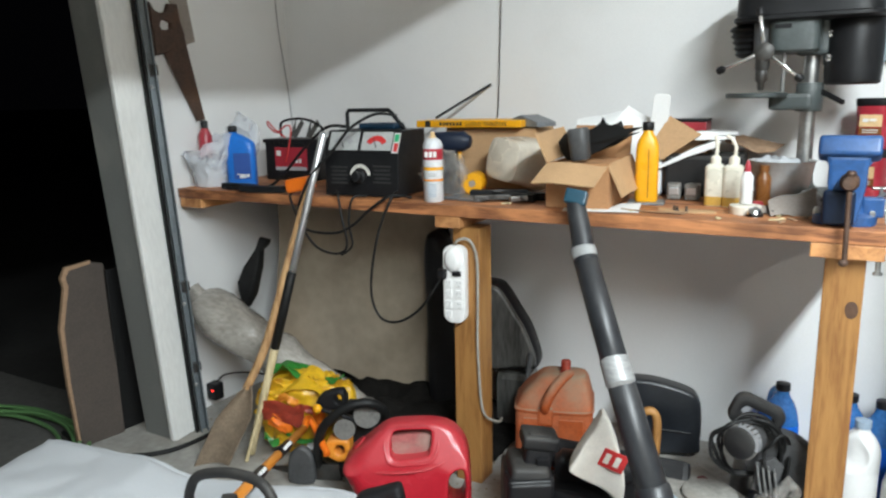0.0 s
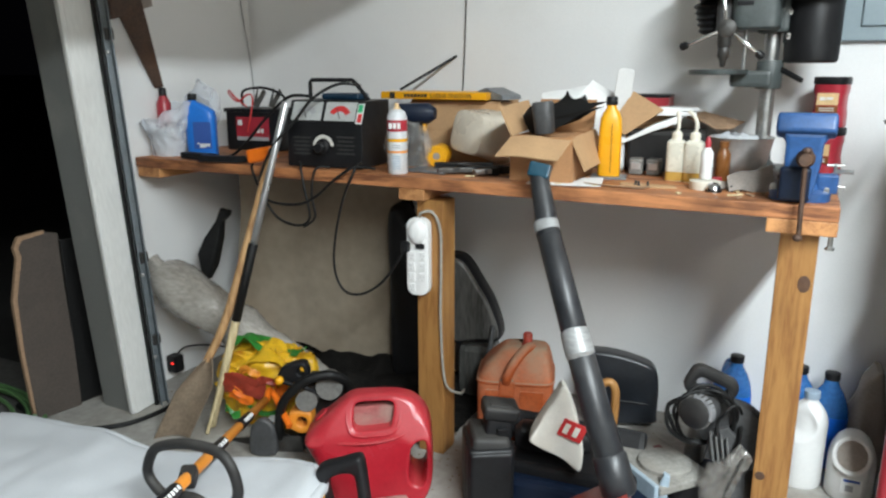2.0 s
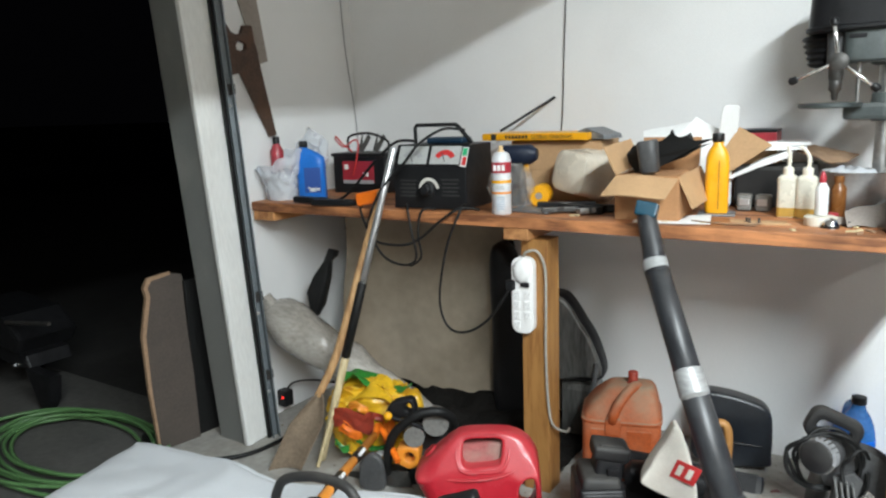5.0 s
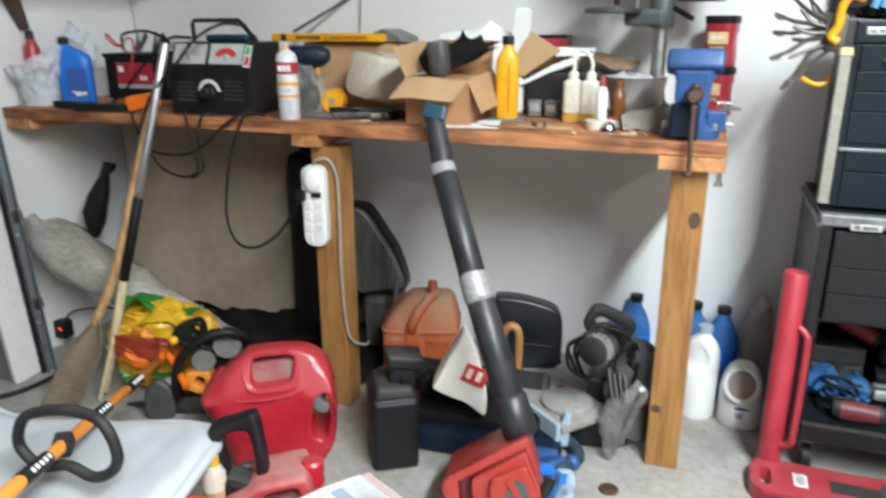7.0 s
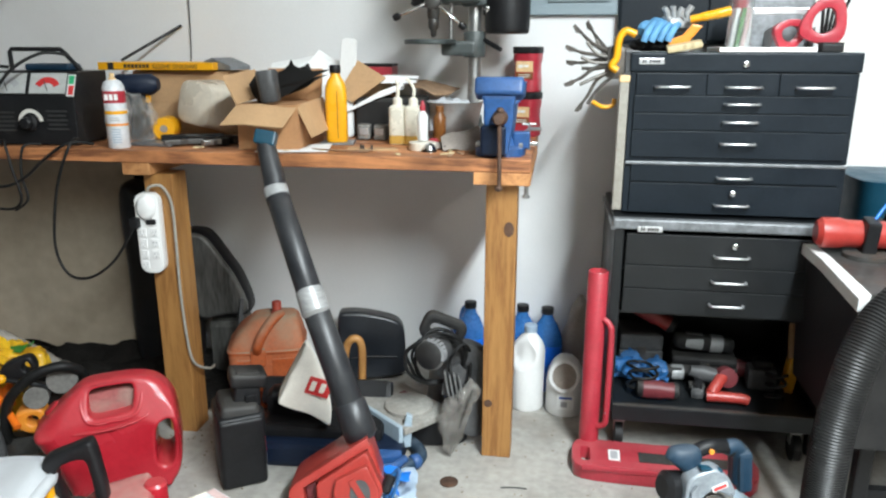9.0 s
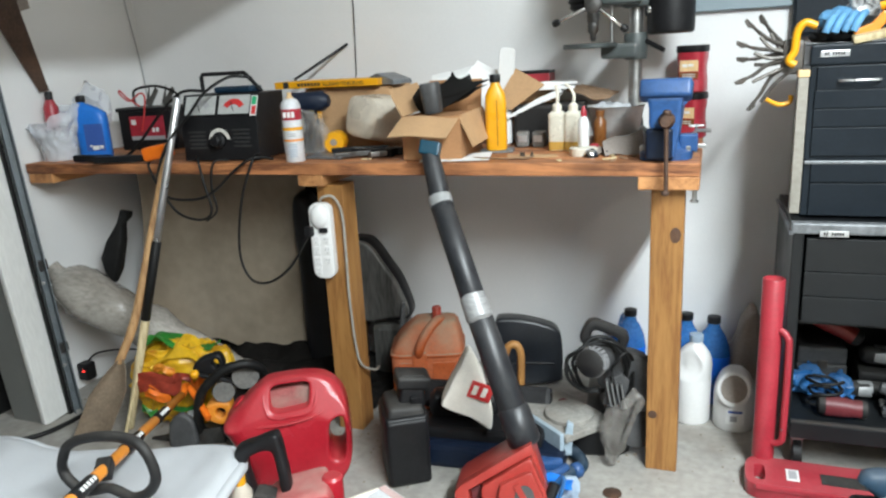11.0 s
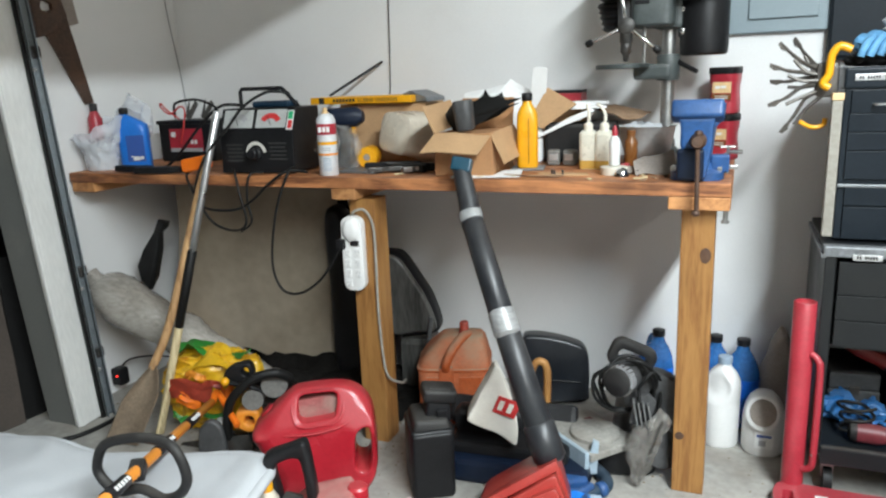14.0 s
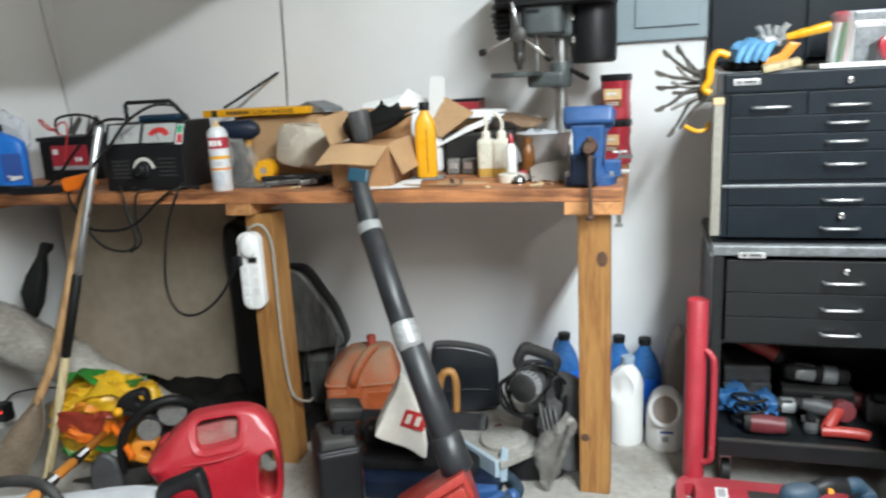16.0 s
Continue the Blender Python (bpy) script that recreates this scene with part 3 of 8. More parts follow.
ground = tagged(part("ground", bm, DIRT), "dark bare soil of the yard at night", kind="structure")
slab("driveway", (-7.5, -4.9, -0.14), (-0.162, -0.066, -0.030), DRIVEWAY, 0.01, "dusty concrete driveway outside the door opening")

# door post: furred-out frame, casing and bead, leaning a little
post = thing("door_jamb", (0, -0.233, 0), label="white painted wooden door post with chipped edges", kind="structure", rx=4.0)
# Frame board is grey because its shade is put into the colour.
part("frame_board", box((0.168, 0.140, 2.32), (0.0410, 0.0705, 1.15), 0.006), TRIM_SHADE, post)
part("casing", box((0.018, 0.146, 2.30), (0.1345, 0.0735, 1.15), 0.005), CASING, post, "white chipped casing board")
part("edge_bead", box((0.020, 0.016, 2.29), (0.135, -0.006, 1.149), 0.006), CASING, post, "chipped white edge bead")
part("edge_bead", box((0.008, 0.010, 2.29), (0.118, -0.003, 1.149), 0.003), CASING, post, "chipped white edge bead")
part("backing", box((0.140, 0.230, 2.30), (-0.076, 0.256, 1.15), 0.004), WALL, post)

# vertical steel track of the overhead door
track = thing("door_track", (0.172, -0.118, 0), label="dark steel vertical track of the overhead door", category="door track", rx=3.4)
part("channel", prism([(-0.015, -0.02), (0.015, -0.02), (0.015, 0.02), (0.011, 0.02), (0.011, -0.015), (-0.011, -0.015), (-0.011, 0.02), (-0.015, 0.02)], 2.25,
                      pose(0, 0, 1.13, 90, 0, 62)), GALV, track)
part("seal_strip", box((0.012, 0.014, 2.24), (-0.014, -0.024, 1.125), 0.003), RUBBER, track, "black rubber strip beside the track")
for z in (0.28, 0.62, 1.44):
    part("bracket", box((0.024, 0.034, 0.040), (-0.008, 0.012, z), 0.004), DARKSTEEL, track)
    part("bolt", lathe([(0.007, 0), (0.007, 0.006), (0.004, 0.008)], pose(0.012, -0.016, z - 0.06, 90, 0, 30), 8), STEEL, track)
seal = thing("door_seal", label="black rubber door seal strip lying on the floor", category="seal")
part("strip", sweep(spline([(-0.34, -0.40, 0.004), (-0.146, -0.445, 0.008), (0.003, -0.447, 0.010), (0.112, -0.405, 0.010), (0.184, -0.337, 0.010), (0.216, -0.264, 0.010), (0.228, -0.172, 0.010), (0.23, -0.06, 0.010)]), 0.009), RUBBER, seal, smooth=60)

# the overhead door, rolled up under the ceiling
door = thing("overhead_door", label="white sectional garage door rolled up overhead", kind="structure")
for i in range(5):
    part("section", box((0.435, 4.6, 0.045), (0.20 + 0.44 * i, -2.42, 2.205), 0.006), CASING, door)

# unseen ceiling lamp that lights the place, and a housing for the added fill
def ceiling_light(x, y, ly):
    t = thing("ceiling_light", (x, y, ZC), label="unseen long white ceiling light with two bare tubes", category="lamp", group="ceiling lights")
    part("housing", prism([(-0.075, -0.003), (0.075, -0.003), (0.075, -0.022), (0.045, -0.048), (-0.045, -0.048), (-0.075, -0.022)], ly + 0.06, None, 0.004), WHITE, t)
    for sx in (-0.045, 0.045):
        part("tube", rod((sx, -ly / 2, LAMP_Z - ZC), (sx, ly / 2, LAMP_Z - ZC), 0.019, seg=10), TUBEGLOW, t, "glowing white tube")
    for yy in (-1, 1):
        part("holder", box((0.13, 0.02, 0.05), (0, yy * (ly / 2 + 0.012), LAMP_Z - ZC + 0.008), 0.004), WHITE, t)


ceiling_light(LAMP_X, -2.25, 2.40)
# Made-up fixture around the rear fill light.
ceiling_light(5.30, -4.40, 1.20)

# ---------------------------------------------------------------- workbench
bench = thing("workbench", label="rough pine workbench with stained plank top", category="workbench")
for i in range(5):
    w = 0.138
    part("plank", box((2.475 - 0.004 * (i % 2), w, 0.038), (1.247, 0.069 + i * 0.1405, H - 0.019), 0.004), PINE, bench)
part("cleat", box((0.165, 0.66, 0.038), (2.402, 0.332, H - 0.0575), 0.004), PINE_Y, bench)
part("cleat", box((0.092, 0.66, 0.038), (1.266, 0.330, H - 0.0575), 0.004), PINE_Y, bench)
part("cleat", box((0.12, 0.66, 0.038), (0.075, 0.332, H - 0.0575), 0.004), PINE_Y, bench)
part("leg", box((0.093, 0.09, H - 0.077), (2.4005, 0.085, (H - 0.077) / 2), 0.004), POST, bench)
part("leg", box((0.097, 0.09, H - 0.077), (1.316, 0.080, (H - 0.077) / 2), 0.004), POST, bench)
part("knot", lathe([(0.020, 0), (0.019, 0.0015), (0.004, 0.002)], pose(2.424, 0.0405, 0.765, 90, 0, 0), 14, sx=0.8, sy=1.2), RUST, bench, "dark knot in the post")
part("knot", lathe([(0.014, 0), (0.013, 0.0015), (0.004, 0.002)], pose(2.372, 0.0405, 0.19, 90, 0, 0), 12), RUST, bench, "dark knot in the post")
part("bolt", lathe([(0.006, 0), (0.006, 0.03), (0.011, 0.031), (0.011, 0.038)], pose(2.472, 0.03, H - 0.077, 180, 0, 0), 6), STEEL, bench)

# ---------------------------------------------------------------- tool cabinet and chests
def drawer_pull(parent, x, z, y, w=0.098):
    h = part("pull", sweep([(x - w / 2, y, z), (x - w / 2, y - 0.016, z), (x - w / 2 + 0.008, y - 0.022, z), (x + w / 2 - 0.008, y - 0.022, z), (x + w / 2, y - 0.016, z), (x + w / 2, y, z)],
                            0.0036, 8), PULL, parent, "chrome drawer pull", smooth=50)
    return h


def drawer(parent, x, z, w, h, y, pulls=(0.0,), pz=None, enamel=NAVYCHEST):
    d = part("drawer", box((w, 0.018, h + 0.0016), (x, y + 0.007, z), 0.0016), enamel, parent)
    for px in pulls:
        drawer_pull(d, x + px, z if pz is None else pz, y - 0.002)
    return d


def lock(parent, x, z, y):
    part("lock", lathe([(0.009, 0), (0.009, 0.006), (0.006, 0.008)], pose(x, y, z, 90, 0, 0), 16), CHROME, parent, "chrome keyhole lock", smooth=40)


def badge(parent, x, z, y):
    b = part("badge", box((0.072, 0.003, 0.017), (x, y, z), 0.001), ALU, parent, "pale metal name badge")
    bars("print", b, INK, [(x - 0.024 + 0.0065 * k, z, 0.0042, 0.009) for k in range(8) if k != 2], y - 0.0022)


CX, CW = 3.075, 0.655      # cabinet
TX, TW = 3.083, 0.640      # chests on it
cart = thing("tool_cart", (CX, 0.115, 0), label="black steel roller cabinet with three drawers and open shelf", category="tool cabinet")
cw, cd, cb, ct = CW + 0.02, 0.47, 0.155, 0.785
for s in (-1, 1):
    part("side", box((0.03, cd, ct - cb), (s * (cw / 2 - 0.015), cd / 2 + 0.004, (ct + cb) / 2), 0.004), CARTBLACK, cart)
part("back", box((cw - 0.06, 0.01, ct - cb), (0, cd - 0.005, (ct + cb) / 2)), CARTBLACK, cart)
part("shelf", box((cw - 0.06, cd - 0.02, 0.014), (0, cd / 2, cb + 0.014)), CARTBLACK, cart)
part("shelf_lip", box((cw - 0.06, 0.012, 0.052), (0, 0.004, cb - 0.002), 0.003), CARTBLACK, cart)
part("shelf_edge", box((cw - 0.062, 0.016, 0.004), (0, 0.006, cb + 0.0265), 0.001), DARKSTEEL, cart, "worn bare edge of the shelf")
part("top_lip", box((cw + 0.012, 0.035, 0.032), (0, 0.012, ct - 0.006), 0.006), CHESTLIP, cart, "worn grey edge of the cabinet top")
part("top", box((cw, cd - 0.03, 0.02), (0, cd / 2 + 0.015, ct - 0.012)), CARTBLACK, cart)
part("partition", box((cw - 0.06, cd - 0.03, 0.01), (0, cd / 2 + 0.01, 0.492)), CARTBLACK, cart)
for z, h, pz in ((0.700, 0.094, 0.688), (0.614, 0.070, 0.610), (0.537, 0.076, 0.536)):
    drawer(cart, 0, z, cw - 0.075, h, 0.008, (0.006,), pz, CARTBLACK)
lock(cart, 0.012, 0.722, -0.002)
badge(cart, -0.235, 0.766, -0.007)
for sx in (-1, 1):
    for yy in (0.06, cd - 0.06):
        c = part("caster", box((0.05, 0.05, 0.03), (sx * (cw / 2 - 0.06), yy, cb - 0.034), 0.004), STEEL, cart)
        part("wheel", lathe([(0.03, -0.014), (0.045, -0.012), (0.045, 0.012), (0.03, 0.014)], pose(sx * (cw / 2 - 0.06), yy, 0.047, 0, 90, 0), 20), RUBBER, c, smooth=40)
        part("fork", box((0.034, 0.03, 0.06), (sx * (cw / 2 - 0.06), yy + 0.01, cb - 0.07), 0.003), STEEL, c)
part("side_rail", box((0.012, cd, 0.012), (-cw / 2 - 0.004, cd / 2, ct - 0.02)), CHESTLIP, cart)

mid = thing("middle_tool_chest", (TX, 0.215, ct + 0.006), label="black steel middle tool chest with two drawers", category="tool chest")
part("body", box((TW, 0.34, 0.160), (0, 0.185, 0.080), 0.004), NAVYCHEST, mid)
part("lip", box((TW, 0.012, 0.010), (0, 0.010, 0.157), 0.003), CHESTLIP, mid, "worn bright edge")
drawer(mid, 0.0, 0.126, TW - 0.04, 0.050, 0.010, (0.004,), 0.117)
drawer(mid, 0.0, 0.049, TW - 0.04, 0.092, 0.010, (0.004,), 0.033)
lock(mid, 0.004, 0.070, -0.001)

top = thing("top_tool_chest", (TX, 0.215, ct + 0.168), label="black steel top tool chest with lid and small drawers", category="tool chest")
part("body", box((TW, 0.34, 0.265), (0, 0.185, 0.1325), 0.004), NAVYCHEST, top)
part("lid", box((TW + 0.006, 0.352, 0.057), (0, 0.183, 0.2935), 0.006), NAVYCHEST, top)
lock(top, 0.004, 0.289, 0.006)
badge(top, -0.262, 0.296, 0.006)
cwid = TW - 0.03
for k, x in enumerate((-1, 0, 1)):
    drawer(top, x * cwid / 3, 0.230, cwid / 3 - 0.006, 0.062, 0.010, ((0.006, 0.004, -0.004)[k],), 0.223)
for z, h, pz in ((0.172, 0.048, 0.174), (0.120, 0.048, 0.122), (0.053, 0.078, 0.058)):
    drawer(top, 0, z, cwid, h, 0.010, (0.004,), pz)

# breaker panel and the dark cabinet beside it on the wall
panel = thing("breaker_panel", (2.60, W, 1.40), label="grey-blue steel electrical breaker panel on the wall", category="electrical panel")
part("cover", box((0.325, 0.025, 0.75), (0, -0.0125, 0.375), 0.005), PANELGREY, panel)
part("door", box((0.215, 0.012, 0.60), (0.01, -0.030, 0.345), 0.004), PANELGREY, panel)

cab = thing("wall_cabinet", (3.05, W, 1.30), label="dark steel wall cabinet behind the chests", category="cabinet")
part("body", box((0.60, 0.044, 0.75), (0, -0.024, 0.375), 0.004), NAVYCHEST, cab)
for s in (-1, 1):
    part("door", box((0.292, 0.008, 0.73), (s * 0.148, -0.0505, 0.375), 0.003), NAVYCHEST, cab)


def loft(secs, seg=28, m=None, bm=None):
    """A body through superellipse rings (z, rx, ry, power, cx, cy)."""
    tmp = bmesh.new()
    rings = []
    for z, rx, ry, e, cx, cy in secs:
        ring = []
        for i in range(seg):
            a = 2 * math.pi * (i + 0.5) / seg
            c, s = math.cos(a), math.sin(a)
            ring.append(tmp.verts.new((cx + rx * math.copysign(abs(c) ** (2 / e), c), cy + ry * math.copysign(abs(s) ** (2 / e), s), z)))
        rings.append(ring)
    for a, b in zip(rings, rings[1:]):
        for i in range(seg):
            tmp.faces.new((a[i], a[(i + 1) % seg], b[(i + 1) % seg], b[i]))
    tmp.faces.new(rings[0][::-1]), tmp.faces.new(rings[-1])
    if m is not None:
        bmesh.ops.transform(tmp, matrix=m, verts=tmp.verts)
    return join(bm, tmp)


# ---------------------------------------------------------------- on the left wall
saw = thing("hand_saw", (0.012, 0, 0), label="rusty old hand saw hanging on the wall", category="saw")
mw = pose(0, 0, 0, 0, 0, 90)  # outline x runs along the wall
part("blade", prism([(-0.036, 1.565), (0.100, 1.585), (0.172, 1.25), (0.128, 1.245)], 0.003, mw), RUST, saw)
part("grip", prism([(-0.050, 1.50), (-0.055, 1.60), (-0.058, 1.700), (-0.040, 1.672), (-0.015, 1.662), (0.015, 1.668), (0.030, 1.700), (0.072, 1.702), (0.080, 1.64), (0.098, 1.585), (0.03, 1.52)], 0.022, mw, 0.005,
                   holes=([(-0.020, 1.615), (-0.014, 1.602), (0.012, 1.598), (0.034, 1.608), (0.034, 1.628), (0.008, 1.638), (-0.012, 1.634)],)), RUST, saw, "dark wooden grip with a hole")
rule = thing("old_board", (0.006, 0, 0), label="weathered grey-brown board hung on the wall", category="board")
part("board", prism([(-0.03, 1.95), (0.104, 1.547), (0.158, 1.563), (0.100, 1.95)], 0.008, mw, 0.002), CARD_GREY, rule)

# ---------------------------------------------------------------- on the bench, from the corner to the vise
tub = thing("plastic_tub_in_bag", (0.085, 0.115, H), label="white plastic tub wrapped in a crumpled thin bag", category="tub")
part("tub", lathe([(0.058, 0), (0.062, 0.004), (0.076, 0.115), (0.079, 0.118), (0.074, 0.118), (0.060, 0.010)], seg=32), WHITE, tub, smooth=40)


def bag_at(u, v):
    a, k = 2 * math.pi * u, v
    r = 0.066 + 0.020 * k + 0.035 * max(0, k - 0.45) ** 1.2
    z = 0.002 + 0.15 * k + (0.10 * max(0, k - 0.5) * (0.6 + 0.9 * math.sin(a + 0.6)))
    p = Vector((r * math.cos(a), r * math.sin(a), z))
    return p + 0.014 * (0.3 + k) * noise.noise_vector(Vector((2.2 * math.cos(a), 2.2 * math.sin(a), 3.1 * k)) * 1.9)


part("bag", sheet(56, 22, bag_at, 0.0008), BAG, tub, "crumpled translucent white bag", smooth=60)
bag2 = thing("crumpled_bag", (0.13, 0.24, H), label="crumpled translucent white plastic bag behind the bottles", category="plastic bag")
bm = bmesh.new()
bmesh.ops.create_icosphere(bm, subdivisions=4, radius=1)
for v in bm.verts:
    v.co = Vector((0.02 + v.co.x * 0.075, v.co.y * 0.05, 0.16 + v.co.z * 0.12)) + 0.042 * noise.noise_vector(v.co * 1.9) + 0.006 * noise.noise_vector(v.co * 5)
    v.co.z = max(0.001, v.co.z)
part("bag", bm, BAG, bag2, smooth=50)
redcan = thing("red_bottle", (0.034, 0.145, H), label="slim red bottle standing in the corner", category="bottle")
part("body", lathe([(0.026, 0), (0.028, 0.004), (0.028, 0.205), (0.018, 0.226), (0.015, 0.235)]), REDPAINT, redcan, smooth=40)
part("cap", lathe([(0.015, 0.235), (0.015, 0.262), (0.012, 0.266)]), BLACK, redcan, smooth=40)


def oil_bottle(name, loc, rz, material, cap, h, w, d, label, tilt=0.0):
    t = thing(name, loc, rz, label, "bottle")
    part("body", loft([(0, w * 0.46, d * 0.46, 4, 0, 0), (0.006, w * 0.5, d * 0.5, 4, 0, 0), (h * 0.60, w * 0.5, d * 0.5, 4, 0, 0), (h * 0.72, w * 0.47, d * 0.48, 3.4, 0, 0),
                       (h * 0.80, w * 0.36, d * 0.42, 3, tilt * 0.5, 0), (h * 0.86, w * 0.22, d * 0.32, 2.4, tilt, 0), (h * 0.88, 0.016, 0.016, 2, tilt, 0), (h * 0.90, 0.015, 0.015, 2, tilt, 0)], 32), material, t, smooth=45)
    part("cap", lathe([(0.017, h * 0.895), (0.018, h * 0.90), (0.018, h * 0.985), (0.015, h)], pose(tilt, 0, 0), 20), cap, t, smooth=40)
    return t


b = oil_bottle("blue_oil_bottle", (0.205, 0.172, H), 25, BLUE, BLACK, 0.245, 0.118, 0.062, "blue plastic motor oil bottle with black cap", -0.030)
lab = part("label", box((0.070, 0.001, 0.105), (0.012, -0.0318, 0.082)), INKBLUE, b, "dark blue printed label")
bars("print", lab, WHITE, [(0.012, 0.042, 0.026, 0.016), (0.034, 0.044, 0.014, 0.012), (-0.006, 0.050, 0.008, 0.006)], -0.0327)
bars("stripe", lab, INKBLUE, [(0.012, 0.112, 0.062, 0.006)], -0.0327)

# small charger with red face
ch = thing("battery_charger", (0.27, 0.47, H), 6, "black battery charger with red front plate and coiled leads", "battery charger")
part("case", box((0.27, 0.16, 0.175), (0, 0, 0.0885), 0.008), BLACK, ch)
part("rim", box((0.285, 0.17, 0.016), (0, 0, 0.170), 0.004), BLACK, ch)
pl = part("front_plate", box((0.165, 0.003, 0.095), (0.0, -0.0815, 0.095), 0.001), REDPAINT, ch, "red printed front plate")
bars("print", pl, INKGREY, [(0.0, 0.052, 0.16, 0.016)], -0.0836)
for x, z, w, h in ((-0.062, 0.118, 0.022, 0.022), (0.03, 0.085, 0.012, 0.018), (0.048, 0.085, 0.012, 0.018)):
    bars("lettering", pl, WHITE, [(x, z, w, h)], -0.0836)
part("lead", sweep(spline([(-0.10, 0.0, 0.185), (-0.09, -0.01, 0.245), (-0.02, 0.0, 0.262), (0.06, -0.02, 0.255), (0.13, -0.03, 0.225), (0.15, -0.06, 0.19), (0.20, -0.10, 0.16)]), 0.0055), RUBBER, ch, "black lead", smooth=60)
part("lead", sweep(spline([(-0.06, -0.03, 0.182), (-0.10, -0.05, 0.22), (-0.13, -0.05, 0.25), (-0.14, -0.04, 0.235), (-0.09, -0.05, 0.205), (-0.03, -0.06, 0.235), (0.0, -0.07, 0.22), (0.0, -0.09, 0.15), (-0.02, -0.095, 0.08)]), 0.0035), INKRED, ch, "thin red lead", smooth=60)
for x in (-0.03, 0.05):
    c = part("clip", prism([(-0.012, 0), (0.012, 0), (0.020, 0.075), (0.004, 0.085), (-0.004, 0.03), (-0.020, 0.08)], 0.016, pose(x, -0.01, 0.182, 0, 25, 20), 0.002), DARKSTEEL, ch, "spring clip")

# carbon-pile load tester
ts = thing("battery_load_tester", (0.885, 0.155, H), 4, "black steel battery load tester with two gauges and carrying handle", "battery tester")
part("case", prism([(-0.105, 0.005), (0.105, 0.005), (0.105, 0.232), (-0.065, 0.232), (-0.100, 0.155)], 0.300, pose(0, 0, 0, 0, 0, 90), 0.004), BLACK, ts)
slope = math.degrees(math.atan2(0.035, 0.077))
gm = pose(0, -0.0845, 0.1945, -slope, 0, 0)
face = part("gauge_face", box((0.285, 0.003, 0.078), (0, 0, 0), 0.001), BLACK, ts, loc=gm)
for x, inkm in ((-0.072, INKGREY), (0.062, INKRED)):
    g = part("gauge", box((0.120, 0.004, 0.068), (x, -0.0025, 0), 0.001), DIAL_SHADED, face, "white gauge dial")
    bm = prism([(x + r * math.cos(a), -0.026 + r * math.sin(a)) for r, rng in ((0.046, range(0, 11)), (0.026, range(10, -1, -1))) for a in [math.pi * (0.16 + 0.068 * k) for k in rng]], 0.001, pose(0, -0.0052, 0))
    part("arc", bm, inkm, g)
    part("needle", box((0.0025, 0.001, 0.040), (x - 0.006, -0.0060, -0.008), rot=(0, -25, 0)), INK, g)
fb = part("badge", box((0.024, 0.002, 0.072), (0.1385, -0.001, -0.006)), WHITE, face, "small green and red badge")
bars("red_half", fb, INKRED, [(0.1400, -0.022, 0.016, 0.030)], -0.0024)
bars("green_half", fb, INKGREEN, [(0.1385, 0.012, 0.018, 0.028)], -0.0024)
kn = part("knob", lathe([(0.026, 0), (0.026, 0.012), (0.019, 0.016), (0.018, 0.034), (0.015, 0.037)], pose(0.0, -0.106, 0.075, 90, 0, 0), 24), BLACK, ts, smooth=40)
part("dial_ring", prism([(r * math.cos(a), r * math.sin(a)) for r, rng in ((0.042, range(0, 13)), (0.030, range(12, -1, -1))) for a in [math.pi * (0.03 + 0.078 * k) for k in rng]], 0.0015, pose(0.0, -0.1062, 0.075)), INKPALE, ts, "pale dial scale")
bars("print", ts, INKDIM, [(-0.088, 0.105 - 0.014 * k, 0.070 - 0.010 * (k % 2), 0.006) for k in range(5)], -0.1058)
bars("print", ts, INKDIM, [(0.088, 0.110 - 0.014 * k, 0.072 - 0.012 * (k % 2), 0.006) for k in range(5)], -0.1058)
part("handle", sweep([(-0.125, 0.02, 0.232), (-0.125, 0.02, 0.292), (-0.118, 0.02, 0.300), (0.050, 0.02, 0.300), (0.060, 0.02, 0.292), (0.115, 0.02, 0.232)], 0.0075, 8), BLACK, ts, "black carrying handle", smooth=50)
part("vent_cover", box((0.15, 0.08, 0.022), (0.02, 0.02, 0.244), 0.008), NAVY, ts, "blue coiled cover on the lid")
LEADS = ts.matrix_basis.inverted()
part("lead", sweep(spline([(1.02, 0.10, 1.262), (0.965, 0.045, 1.268), (0.900, -0.010, 1.222), (0.842, -0.035, 1.150), (0.775, -0.055, 1.080), (0.722, -0.060, 1.005), (0.684, -0.050, 0.923), (0.712, -0.040, 0.866), (0.826, -0.030, 0.860), (0.908, -0.030, 0.893), (0.988, -0.030, 0.956), (1.060, -0.015, 1.000), (1.10, 0.05, 0.990)]), 0.0050), RUBBER, ts, "thick black test lead", smooth=60, loc=LEADS)
part("lead", sweep(spline([(0.800, 0.10, 1.225), (0.735, 0.07, 1.222), (0.640, 0.06, 1.15), (0.53, 0.06, 1.05), (0.44, 0.075, 0.998), (0.36, 0.085, 0.994)]), 0.0055), RUBBER, ts, "thick black test lead", smooth=60, loc=LEADS)
part("lead", sweep(spline([(0.800, 0.03, 0.992), (0.838, -0.015, 1.000), (0.862, -0.03, 0.920), (0.880, -0.03, 0.820), (0.830, -0.03, 0.786), (0.739, -0.03, 0.806), (0.677, -0.03, 0.882), (0.625, -0.02, 0.975), (0.61, 0.03, 0.992)]), 0.0045), RUBBER, ts, "black lead looping below the bench edge", smooth=60, loc=LEADS)
